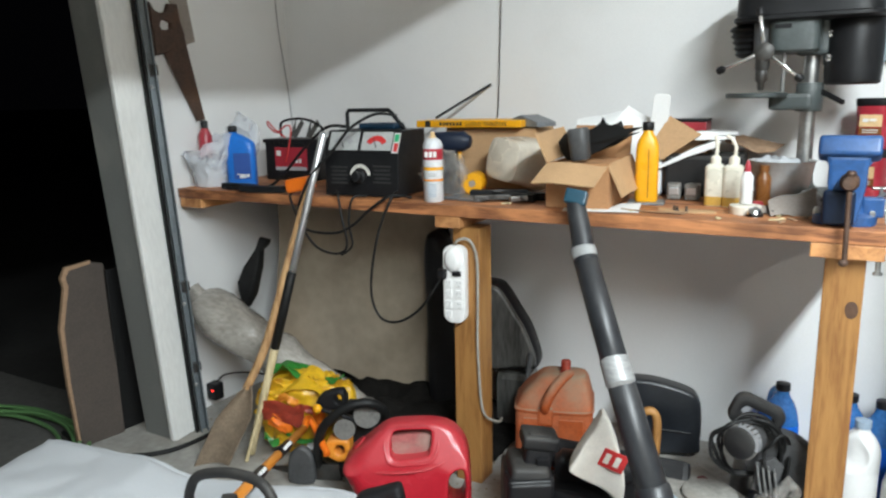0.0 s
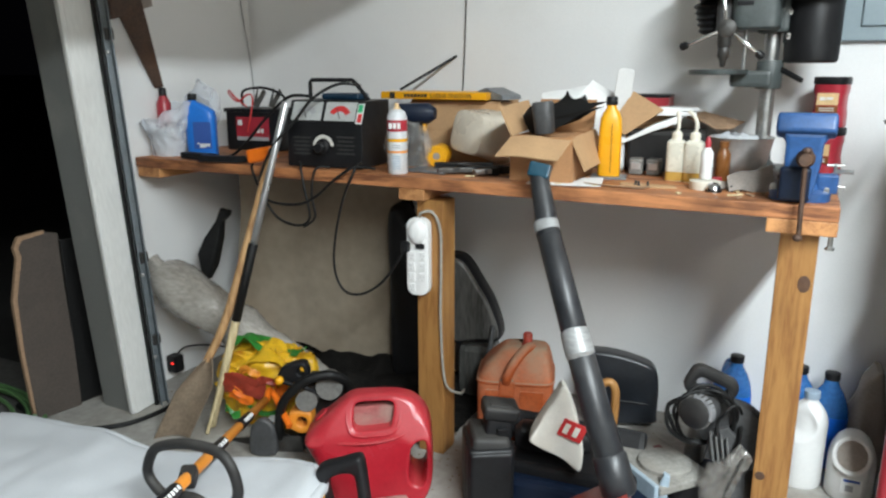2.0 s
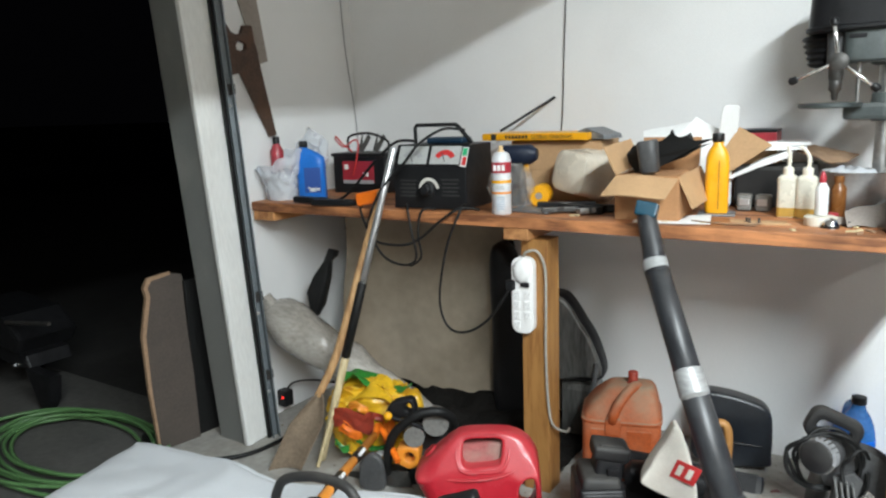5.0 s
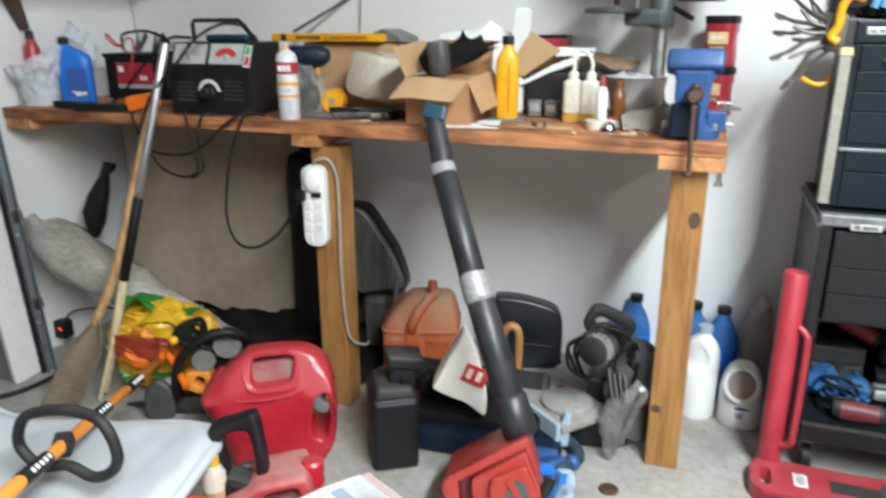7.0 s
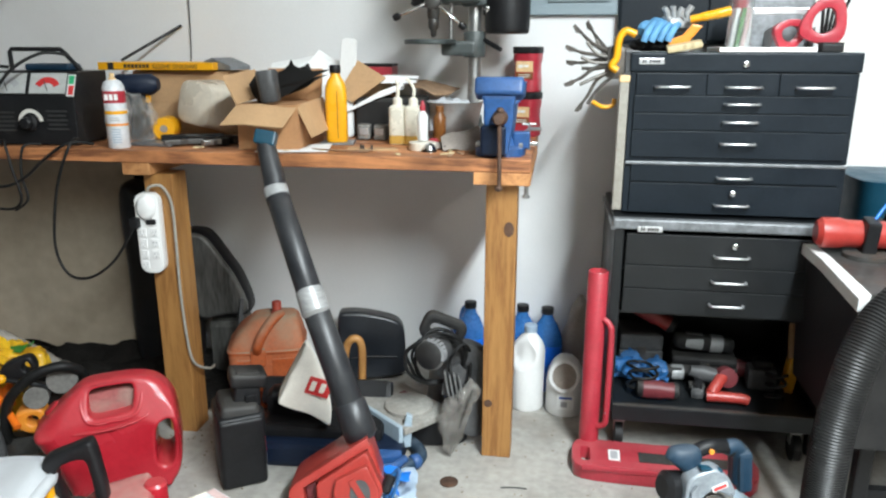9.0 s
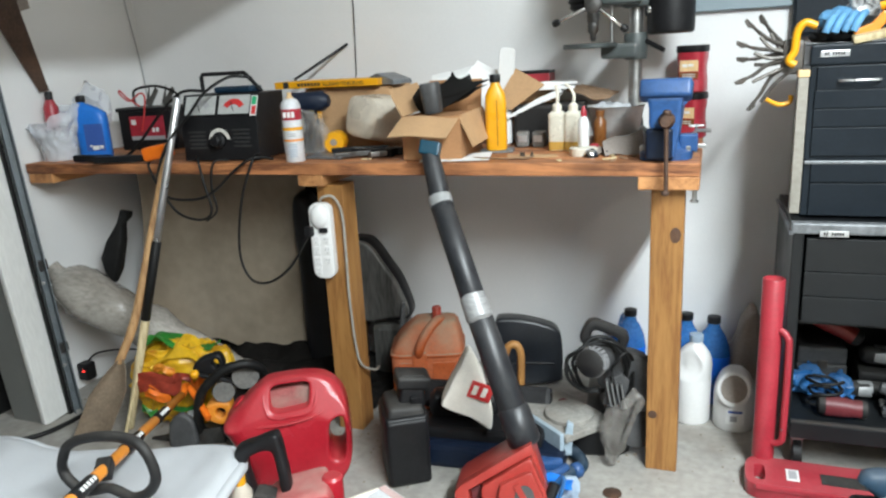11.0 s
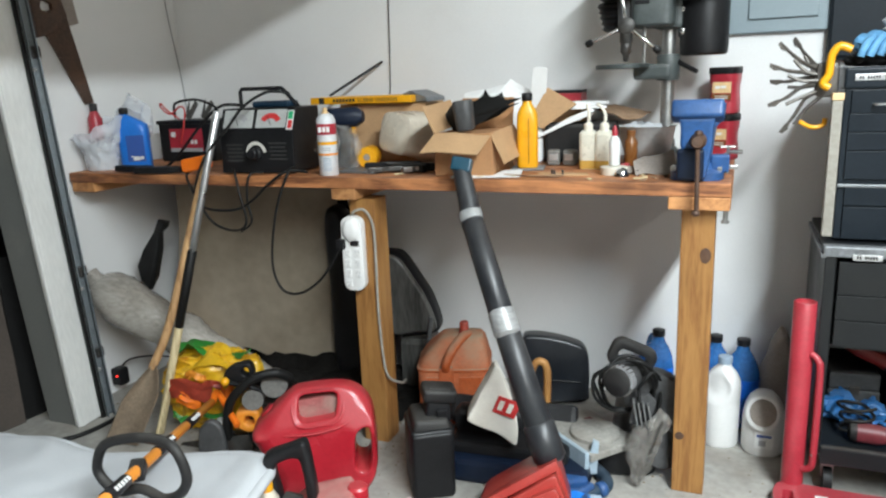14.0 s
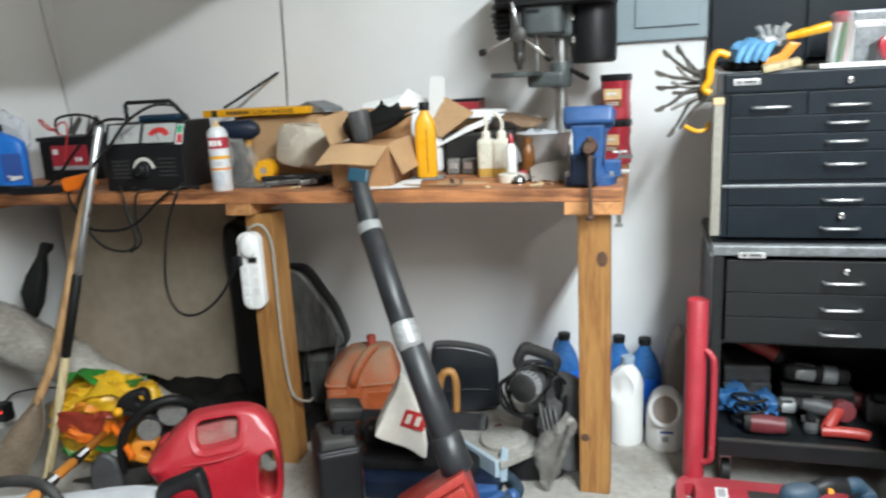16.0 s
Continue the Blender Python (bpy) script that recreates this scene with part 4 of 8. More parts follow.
for k, (x, y, a) in enumerate(((-0.42, -0.115, 8), (-0.56, -0.08, -6))):
    part("clamp", prism([(-0.10, -0.012), (0.05, -0.018), (0.09, -0.006), (0.02, 0.0), (0.09, 0.010), (0.05, 0.018), (-0.10, 0.014)], 0.024, pose(x, y, 0.016, 90, 0, a), 0.004), BLACK, ts, "large black battery clamp")
part("clamp_grip", box((0.112, 0.040, 0.050), (-0.238, -0.135, 0.042), 0.014, (0, -10, 10), 3), ORANGE, ts, "orange clamp grip")

WORLD = ts.matrix_basis.inverted()
part("cable", sweep(spline([(1.02, 0.10, H + 0.02), (1.067, -0.02, 0.995), (1.010, -0.03, 0.86), (0.975, -0.03, 0.677), (1.006, -0.03, 0.579), (1.083, -0.03, 0.569), (1.176, -0.028, 0.631), (1.252, -0.02, 0.742)]), 0.0045), RUBBER, ts, "thin black power cord", smooth=60, loc=WORLD)
part("plug", box((0.028, 0.03, 0.034), (1.252, -0.012, 0.752), 0.006), BLACK, ts, loc=WORLD)
part("cable", sweep(spline([(0.93, 0.03, H + 0.008), (0.90, -0.012, 0.985), (0.885, -0.020, 0.90), (0.895, -0.02, 0.82), (0.845, -0.02, 0.78)]), 0.004), RUBBER, ts, smooth=60, loc=WORLD)

strip = thing("power_strip", (1.285, 0.034, 0.716), 6, "white power strip with outlets screwed to the bench leg", "power strip")
part("body", prism(rounded(0.078, 0.262, 0.030, 6), 0.038, pose(0, -0.019, 0), 0.008), WHITE, strip, smooth=40)
part("hood", lathe([(0.033, 0), (0.032, 0.008), (0.024, 0.015), (0.01, 0.017)], pose(0, -0.036, 0.086, 90, 0, 0), 24, sx=0.95, sy=1.25), WHITE, strip, smooth=50)
part("switch", box((0.030, 0.010, 0.017), (0.012, -0.041, 0.040), 0.003), BLACK, strip, "black rocker switch")
for x in (-0.019, 0.019):
    for k in range(3 if x > 0 else 4):
        o = part("outlet", box((0.024, 0.003, 0.027), (x, -0.0395, 0.006 - k * 0.036), 0.0015), WHITE, strip)
        bars("slot", o, INKGREY, [(x - 0.005, 0.009 - k * 0.036, 0.0018, 0.008), (x + 0.005, 0.009 - k * 0.036, 0.0018, 0.006), (x, -0.002 - k * 0.036, 0.0035, 0.0035)], -0.0418)
part("cable", sweep(spline([(0.0, -0.02, 0.125), (0.012, -0.03, 0.148), (0.048, -0.02, 0.150), (0.072, -0.012, 0.09), (0.074, -0.012, -0.05), (0.072, -0.012, -0.20), (0.080, -0.012, -0.38), (0.092, 0.0, -0.46), (0.12, 0.05, -0.50), (0.11, 0.12, -0.52)]), 0.0048), STRIP, strip, "cream cable", smooth=60)

# aerosol
sp = thing("spray_can", (1.186, 0.056, H), 20, "white aerosol spray can with red and yellow bands", "spray can")
part("body", lathe([(0.031, 0), (0.033, 0.003), (0.033, 0.184), (0.0322, 0.188), (0.031, 0.189), (0.0295, 0.196), (0.024, 0.204), (0.016, 0.209), (0.013, 0.210)], seg=32), CANWHITE, sp, smooth=40)
part("nozzle", lathe([(0.012, 0.208), (0.012, 0.214), (0.0075, 0.216), (0.0075, 0.228), (0.005, 0.230)]), LABELGOLD, sp, smooth=40)
for nm, z0, z1, mt in (("red_band", 0.140, 0.176, REDPAINT), ("yellow_band", 0.106, 0.116, YELLOW), ("yellow_band", 0.070, 0.077, AMBER)):
    part(nm, lathe([(0.0330, z0), (0.0335, z0), (0.0335, z1), (0.0330, z1)], seg=32), mt, sp, smooth=40)
bars("lettering", sp, WHITE, [(-0.016, 0.158, 0.010, 0.018), (-0.002, 0.158, 0.010, 0.018), (0.012, 0.158, 0.010, 0.018)], -0.0328, 0.004)
for z in (0.095, 0.088, 0.060, 0.052, 0.044, 0.036, 0.028, 0.020):
    bars("print", sp, INKGREY if z > 0.08 else PALEBLUE, [(0.002, z, 0.026, 0.0025)], -0.0325, 0.003)

# cordless tool in a clear bag, tape roll, steel plate
jig = thing("power_drill", (1.135, 0.27, H), 10, "dark blue and black power drill under a clear bag", "drill")
part("body", loft([(0, 0.03, 0.035, 3, 0, 0), (0.02, 0.032, 0.038, 3, 0, 0), (0.10, 0.024, 0.028, 3, 0.005, 0), (0.15, 0.028, 0.032, 3, 0.0, 0)], 20), BLACK, jig, smooth=45)
part("motor", loft([(-0.07, 0.02, 0.02, 2.5, 0, 0), (-0.06, 0.034, 0.034, 2.5, 0, 0), (0.05, 0.036, 0.036, 2.5, 0, 0), (0.075, 0.02, 0.02, 2, 0, 0)], 20, pose(0, 0, 0.185, 0, 90, 0)), NAVYDARK, jig, smooth=45)
part("trigger", box((0.014, 0.016, 0.03), (0.036, 0, 0.14), 0.004), YELLOW, jig)
bag3 = thing("clear_bag", (1.15, 0.19, H), label="clear plastic bag crumpled beside the spray can", category="plastic bag")
bm = bmesh.new()
bmesh.ops.create_icosphere(bm, subdivisions=4, radius=1)
for v in bm.verts:
    v.co = Vector((v.co.x * 0.085, v.co.y * 0.035, 0.075 + v.co.z * 0.085)) + 0.030 * noise.noise_vector(v.co * 2.6) + 0.012 * noise.noise_vector(v.co * 7)
    v.co.z = max(0.001, v.co.z)
part("bag", bm, CLEARBAG, bag3, smooth=40)
roll = thing("tape_roll", (1.215, 0.30, H + 0.038), 15, "roll of yellow tape lying on its side", "tape")
part("tape", lathe([(0.012, -0.045), (0.037, -0.045), (0.0375, -0.043), (0.0375, 0.043), (0.037, 0.045), (0.012, 0.045)], pose(0, 0, 0, 90, 0, 0), 32), YELLOW, roll, smooth=40)
part("core", lathe([(0.0125, -0.046), (0.0125, 0.046)], pose(0, 0, 0, 90, 0, 0), 20), CARD_GREY, roll, smooth=40)
plate = thing("steel_plate", (1.27, 0.14, H), -8, "thin grey steel plate on the bench", "plate")
part("plate", box((0.16, 0.10, 0.008), (0, 0, 0.005), 0.002), CHESTLIP, plate)

# carton with the sanding sheets, rod and hanging wire
ctn = thing("cardboard_carton", (1.20, 0.55, H), 4, "closed brown cardboard carton against the wall", "carton")
part("carton", box((0.36, 0.22, 0.225), (0, 0, 0.113), 0.004), CARD, ctn)
part("flap", box((0.34, 0.004, 0.10), (0.0, -0.113, 0.165), 0.001, (3, 0, 0)), CARD, ctn)
pack = thing("sandpaper_pack", (1.135, 0.50, H + 0.228), 2, "yellow pack of sanding sheets on the carton", "sandpaper pack")
pk = part("sleeve", box((0.43, 0.22, 0.026), (0, 0, 0.014), 0.003), YELLOW, pack)
part("stripe", box((0.022, 0.002, 0.024), (-0.165, -0.1105, 0.014)), INK, pack)
txt = bpy.data.curves.new("lettering", "FONT")
txt.body, txt.size, txt.extrude, txt.align_x, txt.align_y = "SANDING SHEETS", 0.021, 0.0004, "CENTER", "CENTER"
tob = new("lettering_curve", txt)
me = bpy.data.meshes.new_from_object(tob.evaluated_get(bpy.context.evaluated_depsgraph_get()))
bpy.data.objects.remove(tob)
me.materials.append(INK)
lt = new("lettering", me)
lt.parent, lt.matrix_basis = pack, pose(0.075, -0.1112, 0.014, 90, 180, 0)
bars("print", pack, INK, [(-0.11 + 0.014 * k, 0.014, 0.010, 0.012) for k in range(7)], -0.1108)
wedge = thing("folded_pad", (1.36, 0.50, H + 0.229), -12, "folded grey abrasive pad on the carton", "pad")
part("pad", prism([(-0.06, 0), (0.06, 0), (0.055, 0.016), (-0.02, 0.042), (-0.055, 0.03)], 0.12, None, 0.003), CHESTLIP, wedge)
rodt = thing("black_rod", label="thin black rod leaning against the wall", category="rod")
part("rod", rod((0.905, 0.562, H + 0.258), (1.083, 0.712, 1.369), 0.0055), BLACK, rodt)
wire = thing("wall_wire", label="thin dark wire hanging down the wall", category="wire")
part("wire", sweep(spline([(1.140, W - 0.006, 1.95), (1.126, W - 0.008, 1.60), (1.118, W - 0.008, 1.35), (1.105, W - 0.01, 1.20), (1.09, 0.62, H + 0.01)]), 0.0024), DARKSTEEL, wire)
crack = thing("corner_cable", label="thin grey cable running down the wall corner", category="cable")
part("cable", sweep(spline([(0.006, 0.640, 2.10), (0.006, 0.655, 1.80), (0.006, 0.668, 1.62), (0.009, 0.700, 1.39), (0.014, 0.711, 1.23), (0.020, 0.712, H + 0.004)]), 0.0028), INKGREY, crack)

# cloudy container lying behind the box
con = thing("plastic_container", (1.352, 0.385, H + 0.006), 5, "cloudy translucent plastic container tipped on its side", "container")
bm = loft([(-0.10, 0.060, 0.062, 4, 0, 0), (-0.094, 0.070, 0.072, 4, 0, 0), (0.066, 0.093, 0.090, 4, 0, 0), (0.072, 0.098, 0.095, 4, 0, 0), (0.076, 0.097, 0.094, 4, 0, 0), (0.074, 0.090, 0.087, 4, 0, 0), (-0.088, 0.066, 0.068, 4, 0, 0)], 40, pose(0, 0, 0.104, -98, 10, -22))
part("shell", bm, CLEAR, con, smooth=50)
for k, (x, y, w, a, mt) in enumerate(((1.35, 0.22, 0.20, 20, BLACK), (1.43, 0.16, 0.16, -10, BLACK), (1.37, 0.12, 0.12, 35, DARKSTEEL), (1.47, 0.13, 0.08, 50, STEEL), (1.52, 0.20, 0.12, 5, BLACK))):
    t = thing("hand_tool", (x, y, H), a, "dark worn hand tool lying on the bench" if mt is BLACK else "worn steel tool lying on the bench", "tool", "loose tools on the bench")
    part("shaft", prism([(-w / 2, -0.012), (-w * 0.1, -0.014), (w * 0.1, -0.006), (w / 2, -0.010), (w / 2, 0.010), (w * 0.1, 0.006), (-w * 0.1, 0.014), (-w / 2, 0.012)], 0.016 + 0.010 * (mt is BLACK), pose(0, 0, 0.014, 90, 0, 0), 0.003), mt, t)

# open cardboard box with black trays and a tool in it
bx = thing("cardboard_box", (1.672, 0.205, H), 2, "open brown cardboard box with flaps out and dark contents", "box")
bw, bd, bh = 0.190, 0.27, 0.135
# Box walls use the shaded cardboard, most flaps the lighter one.
part("front", box((bw, 0.005, bh), (0, -bd / 2, bh / 2 + 0.002)), CARD_SHADED, bx)
part("back", box((bw, 0.005, bh), (0, bd / 2, bh / 2 + 0.002)), CARD_SHADED, bx)
part("side", box((0.005, bd - 0.006, bh), (-bw / 2, 0, bh / 2 + 0.002)), CARD_SHADED, bx)
part("side", box((0.005, bd - 0.006, bh), (bw / 2, 0, bh / 2 + 0.002)), CARD_SHADED, bx)
part("bottom", box((bw - 0.006, bd - 0.006, 0.005), (0, 0, 0.004)), CARD, bx)
part("flap", sheet(8, 4, lambda u, v: Vector((-bw / 2 + bw * u - 0.012 * v, -bd / 2 - 0.105 * v, bh + 0.002 - 0.050 * v + 0.004 * math.sin(5 * u))), 0.004), CARD, bx)
part("flap", sheet(8, 4, lambda u, v: Vector((bw / 2 + 0.045 * v + 0.012 * u, -bd / 2 + bd * u * 0.9, bh + 0.002 - 0.095 * v + 0.012 * u)), 0.004), CARD, bx)
part("flap", sheet(8, 4, lambda u, v: Vector((-bw / 2 - 0.040 * v, -bd / 2 + bd * u, bh + 0.002 + 0.085 * v + 0.012 * u)), 0.004), CARD, bx)
part("flap", sheet(8, 4, lambda u, v: Vector((-bw / 2 + bw * u, bd / 2 + 0.03 * v, bh + 0.002 + 0.10 * v)), 0.004), CARD_SHADED, bx)
tray = thing("black_plastic_film", (1.68, 0.22, H + 0.10), 0, "torn black plastic film sticking out of the box", "film")


JAG = [(-0.113, 0.094), (-0.092, 0.118), (-0.045, 0.120), (-0.003, 0.134), (0.022, 0.150), (0.033, 0.166), (0.047, 0.148), (0.061, 0.145), (0.076, 0.150), (0.089, 0.161), (0.096, 0.146), (0.102, 0.137), (0.157, 0.142), (0.110, 0.118), (0.067, 0.092), (0.0, 0.050), (-0.078, 0.030), (-0.107, 0.060)]
part("film", crumple(prism(JAG, 0.004, pose(0, -0.01, 0)), 0.010, 30), RUBBER, tray)
part("film_fold", crumple(prism([(x * 0.86 + 0.004, z * 0.9 - 0.010) for x, z in JAG], 0.004, pose(0, 0.035, 0.012)), 0.018, 26, 3), RUBBER, tray)
grip = thing("tool_battery", (1.668, 0.135, H + 0.142), 6, "dusty dark grey tool battery standing up in the box", "battery", ry=-7)
part("case", loft([(0, 0.024, 0.030, 3.6, 0, 0), (0.006, 0.028, 0.034, 3.6, 0, 0), (0.09, 0.031, 0.036, 3.6, 0, 0), (0.098, 0.027, 0.032, 3.6, 0, 0)], 24), DIMGREY, grip, smooth=40)
prop = thing("carton_packing", (1.66, 0.22, H + 0.008), 0, "brown packing carton inside the box", "packing")
part("pack", box((0.15, 0.22, 0.125), (0, 0, 0.063), 0.006), CARD_SHADED, prop)

b = oil_bottle("yellow_oil_bottle", (1.838, 0.262, H + 0.008), 14, YELLOW, BLACK, 0.245, 0.070, 0.055, "yellow plastic oil bottle with black cap", 0.0)
part("window_stripe", box((0.0028, 0.001, 0.150), (0.004, -0.0278, 0.088)), BROWN, b, "dark sight stripe")
pad = thing("dark_pad", (1.84, 0.26, H), 10, "small dark pad under the yellow bottle", "pad")
part("pad", box((0.11, 0.09, 0.007), (0, 0, 0.004), 0.002), CHESTLIP, pad)
sht = thing("paper_sheet", (1.74, 0.09, H), 12, "white paper sheet lying on the bench", "paper")
part("sheet", sheet(8, 8, lambda u, v: Vector((-0.10 + 0.22 * u, -0.06 + 0.14 * v, 0.003 + 0.006 * u * v)), 0.001), PAPER, sht)

wj = thing("white_bottle", (1.80, 0.47, H), 10, "flat white plastic bottle standing behind the box", "bottle")
part("body", loft([(0, 0.034, 0.03, 4, 0, 0), (0.005, 0.038, 0.034, 4, 0, 0), (0.16, 0.036, 0.03, 4, 0, 0), (0.195, 0.024, 0.02, 3, 0.014, 0)], 28), WHITE, wj, smooth=40)
part("tab", prism(rounded(0.056, 0.150, 0.016, 4), 0.012, pose(0.022, -0.005, 0.262, 0, 5, 0), 0.003), WHITE, wj)
for k, (x, y, z, w, d, a, rx, ry, mt, nm, lb) in enumerate((
        (1.615, 0.54, 0.215, 0.20, 0.16, 10, 42, -10, PAPER, "paper_sheet", "crumpled white paper propped behind the box"),
        (1.735, 0.47, 0.195, 0.17, 0.18, -6, 52, 28, PAPER, "paper_sheet", "large white sheet sticking up behind the box"),
        (2.105, 0.60, 0.165, 0.15, 0.12, -18, 10, 12, CARD_RAW, "cardboard_piece", "torn brown cardboard piece on the papers"))):
    t = thing(nm, (x, y, H + z), a, lb, "paper" if "paper" in nm else "cardboard", rx=rx, ry=ry)
    bm = sheet(12, 10, lambda u, v: Vector((w * (u - 0.5), d * (v - 0.5), (0.002 if "stack" in nm else 0.010) * noise.noise(Vector((3 * u + k, 3 * v, k * 1.3))))), 0.0035 if mt is not PAPER else 0.006 + 0.004 * ("stack" in nm))
    part("sheet", bm, mt, t)
cdp = thing("cardboard_piece", (1.905, 0.45, H), 4, "loose brown cardboard sheet propped on papers", "cardboard", rx=-16)
part("sheet", prism([(-0.101, 0.158), (-0.048, 0.252), (0.056, 0.190), (-0.062, 0.104), (-0.083, 0.114)], 0.004, pose(0, -0.045, 0.010)), CARD, cdp)
for k, (poly, dep, y) in enumerate(((((-0.082, 0.088), (-0.076, 0.100), (0.02, 0.148), (0.102, 0.176), (0.108, 0.166), (0.02, 0.134)), 0.13, 0.05), (((-0.02, 0.196), (0.05, 0.202), (0.158, 0.196), (0.160, 0.188), (0.04, 0.186)), 0.16, 0.10))):
    t = thing("paper_stack", (1.905, 0.45, H), 4 + 5 * k, "fanned stack of white papers", "paper", "papers on the bench")
    part("ream", prism(list(poly), dep, pose(0, y, 0)), PAPER, t)
    part("loose_sheet", prism([(x + 0.008, z + 0.009) for x, z in poly], dep * 0.9, pose(0.004, y + 0.004, 0, 0, -2, 3)), PAPER, t)
crate = thing("dark_tool_case", (1.965, 0.55, H), 3, "low black plastic case under the papers", "case")
part("case", box((0.24, 0.20, 0.135), (0, 0, 0.069), 0.012), BLACK_DUSTY, crate)
rb = thing("red_case", (1.875, 0.62, H + 0.195), 2, "flat red metal case at the back of the bench", "case")
part("case", box((0.16, 0.12, 0.045), (0, 0, 0.0235), 0.005), REDPAINT, rb)
part("lid", box((0.162, 0.122, 0.010), (0, 0, 0.051), 0.003), BLACK, rb)
stand = thing("carton_block", (1.86, 0.62, H), 2, "brown carton under the red case", "carton")
part("carton", box((0.20, 0.14, 0.193), (0, 0, 0.097), 0.004), CARD, stand)
for k, x in enumerate((1.897, 1.955)):
    t = thing("grey_adapter", (x, 0.39, H), 8 - 10 * k, "small dusty grey adapter block", "adapter", "adapter blocks")
    part("block", box((0.044, 0.05, 0.052), (0, 0, 0.027), 0.008), SAWGREY, t)
    part("face", box((0.030, 0.004, 0.022), (0, -0.026, 0.030), 0.002), ALU, t)

# applicator bottles
def wash_bottle(x, y, rz, h, lean):
    t = thing("applicator_bottle", (x, y, H), rz, "cloudy squeeze bottle with bent spout and amber oil", "bottle", "squeeze bottles")
    part("body", loft([(0, 0.025, 0.022, 4, 0, 0), (0.004, 0.028, 0.025, 4, 0, 0), (h - 0.008, 0.028, 0.025, 4, 0, 0), (h, 0.020, 0.018, 3, 0, 0)], 24), FROST, t, smooth=40)
    part("oil", loft([(0.003, 0.0284, 0.0254, 4, 0, 0), (0.030, 0.0284, 0.0254, 4, 0, 0)], 24), LIQUID, t, "amber oil", smooth=40)
    part("cap", lathe([(0.015, h), (0.015, h + 0.020), (0.008, h + 0.026)]), CREAM, t, "cream cap", smooth=40)
    part("spout", sweep(spline([(0, 0, h + 0.02), (0.002, 0, h + 0.05), (0.0 - lean * 0.4, 0, h + 0.075), (-lean, 0, h + 0.085)]), [0.0055] * 24 + [0.003]), CREAM, t, smooth=60)


wash_bottle(2.036, 0.292, 4, 0.126, 0.004)
wash_bottle(2.090, 0.284, -4, 0.126, 0.026)
glue = thing("glue_bottle", (2.142, 0.165, H + 0.028), 8, "white glue bottle with red tip in a roll of tape", "bottle")
part("body", lathe([(0.014, 0), (0.017, 0.004), (0.017, 0.075), (0.008, 0.092)]), WHITE, glue, smooth=40)
part("tip", lathe([(0.009, 0.091), (0.009, 0.105), (0.003, 0.122)]), REDPAINT, glue, "red tip", smooth=40)
ring = thing("masking_tape_roll", (2.142, 0.165, H), 0, "roll of cream masking tape lying flat", "tape")
part("tape", lathe([(0.022, 0), (0.042, 0), (0.043, 0.002), (0.043, 0.024), (0.022, 0.026)], seg=28), CREAM, ring, smooth=40)
nut = thing("chrome_cap", (2.172, 0.115, H), 0, "chrome and black round cap", "cap")
part("cap", lathe([(0.022, 0), (0.022, 0.010), (0.016, 0.022), (0.006, 0.027)]), CHROME, nut, smooth=40)
part("band", lathe([(0.0225, 0.002), (0.0225, 0.008)]), BLACK, nut, smooth=40)
for k, (x, y) in enumerate(((1.965, 0.115), (1.990, 0.120), (1.955, 0.125), (2.215, 0.14), (2.235, 0.17))):
    t = thing("bolt", (x, y, H), 40 * k, "small dark steel bolt on the bench", "bolt", "loose bolts")
    part("head", lathe([(0.007, 0), (0.007, 0.006)], None, 6), DARKSTEEL, t)
    part("shank", rod((0, 0, 0.006), (0, 0, 0.018), 0.0035, seg=8), DARKSTEEL, t)
strap = thing("cable_tie_strap", (1.90, 0.09, H), 4, "pale strap lying along the bench edge", "strap")
part("strap", sweep(spline([(-0.09, 0.01, 0.004), (-0.03, -0.02, 0.006), (0.03, -0.02, 0.004), (0.10, -0.005, 0.005)]), 0.006, flat=0.45), CARD_RAW, strap, smooth=60)

bowl = thing("steel_bowl", (2.208, 0.425, H), 0, "stainless steel bowl holding white rags", "bowl")
part("bowl", lathe([(0.058, 0), (0.064, 0.003), (0.080, 0.06), (0.092, 0.128), (0.097, 0.131), (0.090, 0.128), (0.077, 0.062), (0.05, 0.008)], seg=40), BOWLSTEEL, bowl, smooth=50)
rag = thing("white_rag", (2.195, 0.43, H + 0.088), 0, "crumpled white rag in the bowl", "rag")
bm = bmesh.new()
bmesh.ops.create_icosphere(bm, subdivisions=4, radius=1)
for v in bm.verts:
    v.co = Vector((v.co.x * 0.066, v.co.y * 0.06, 0.025 + v.co.z * 0.024)) + 0.018 * noise.noise_vector(v.co * 2.3) + 0.006 * noise.noise_vector(v.co * 6)
part("cloth", bm, CLOTH, rag, smooth=60)
jar = thing("brown_bottle", (2.168, 0.335, H), 0, "small brown glass bottle beside the bowl", "bottle")
part("body", lathe([(0.019, 0), (0.021, 0.003), (0.021, 0.085), (0.012, 0.100), (0.012, 0.106)]), BROWN, jar, smooth=40)
part("cap", lathe([(0.0140, 0.104), (0.0140, 0.122)]), BROWN, jar, smooth=40)
redb = thing("red_cap_tube", (2.166, 0.225, H), 30, "small red plastic cap on the bench", "cap")
part("cap", lathe([(0.016, 0), (0.016, 0.024), (0.012, 0.028)]), REDPAINT, redb, smooth=40)
scrap = thing("wood_scrap", (2.245, 0.20, H), 28, "thin weathered wood scrap leaning by the vise", "wood scrap", rx=0)
part("scrap", box((0.17, 0.014, 0.022), (0, 0, 0.013), 0.002, (-20, 0, 0)), CARD_GREY, scrap)
grit_sheet = thing("sanding_sheet", (2.262, 0.150, H), 24, "curled grey-brown sanding sheet leaning beside the vise", "sandpaper")
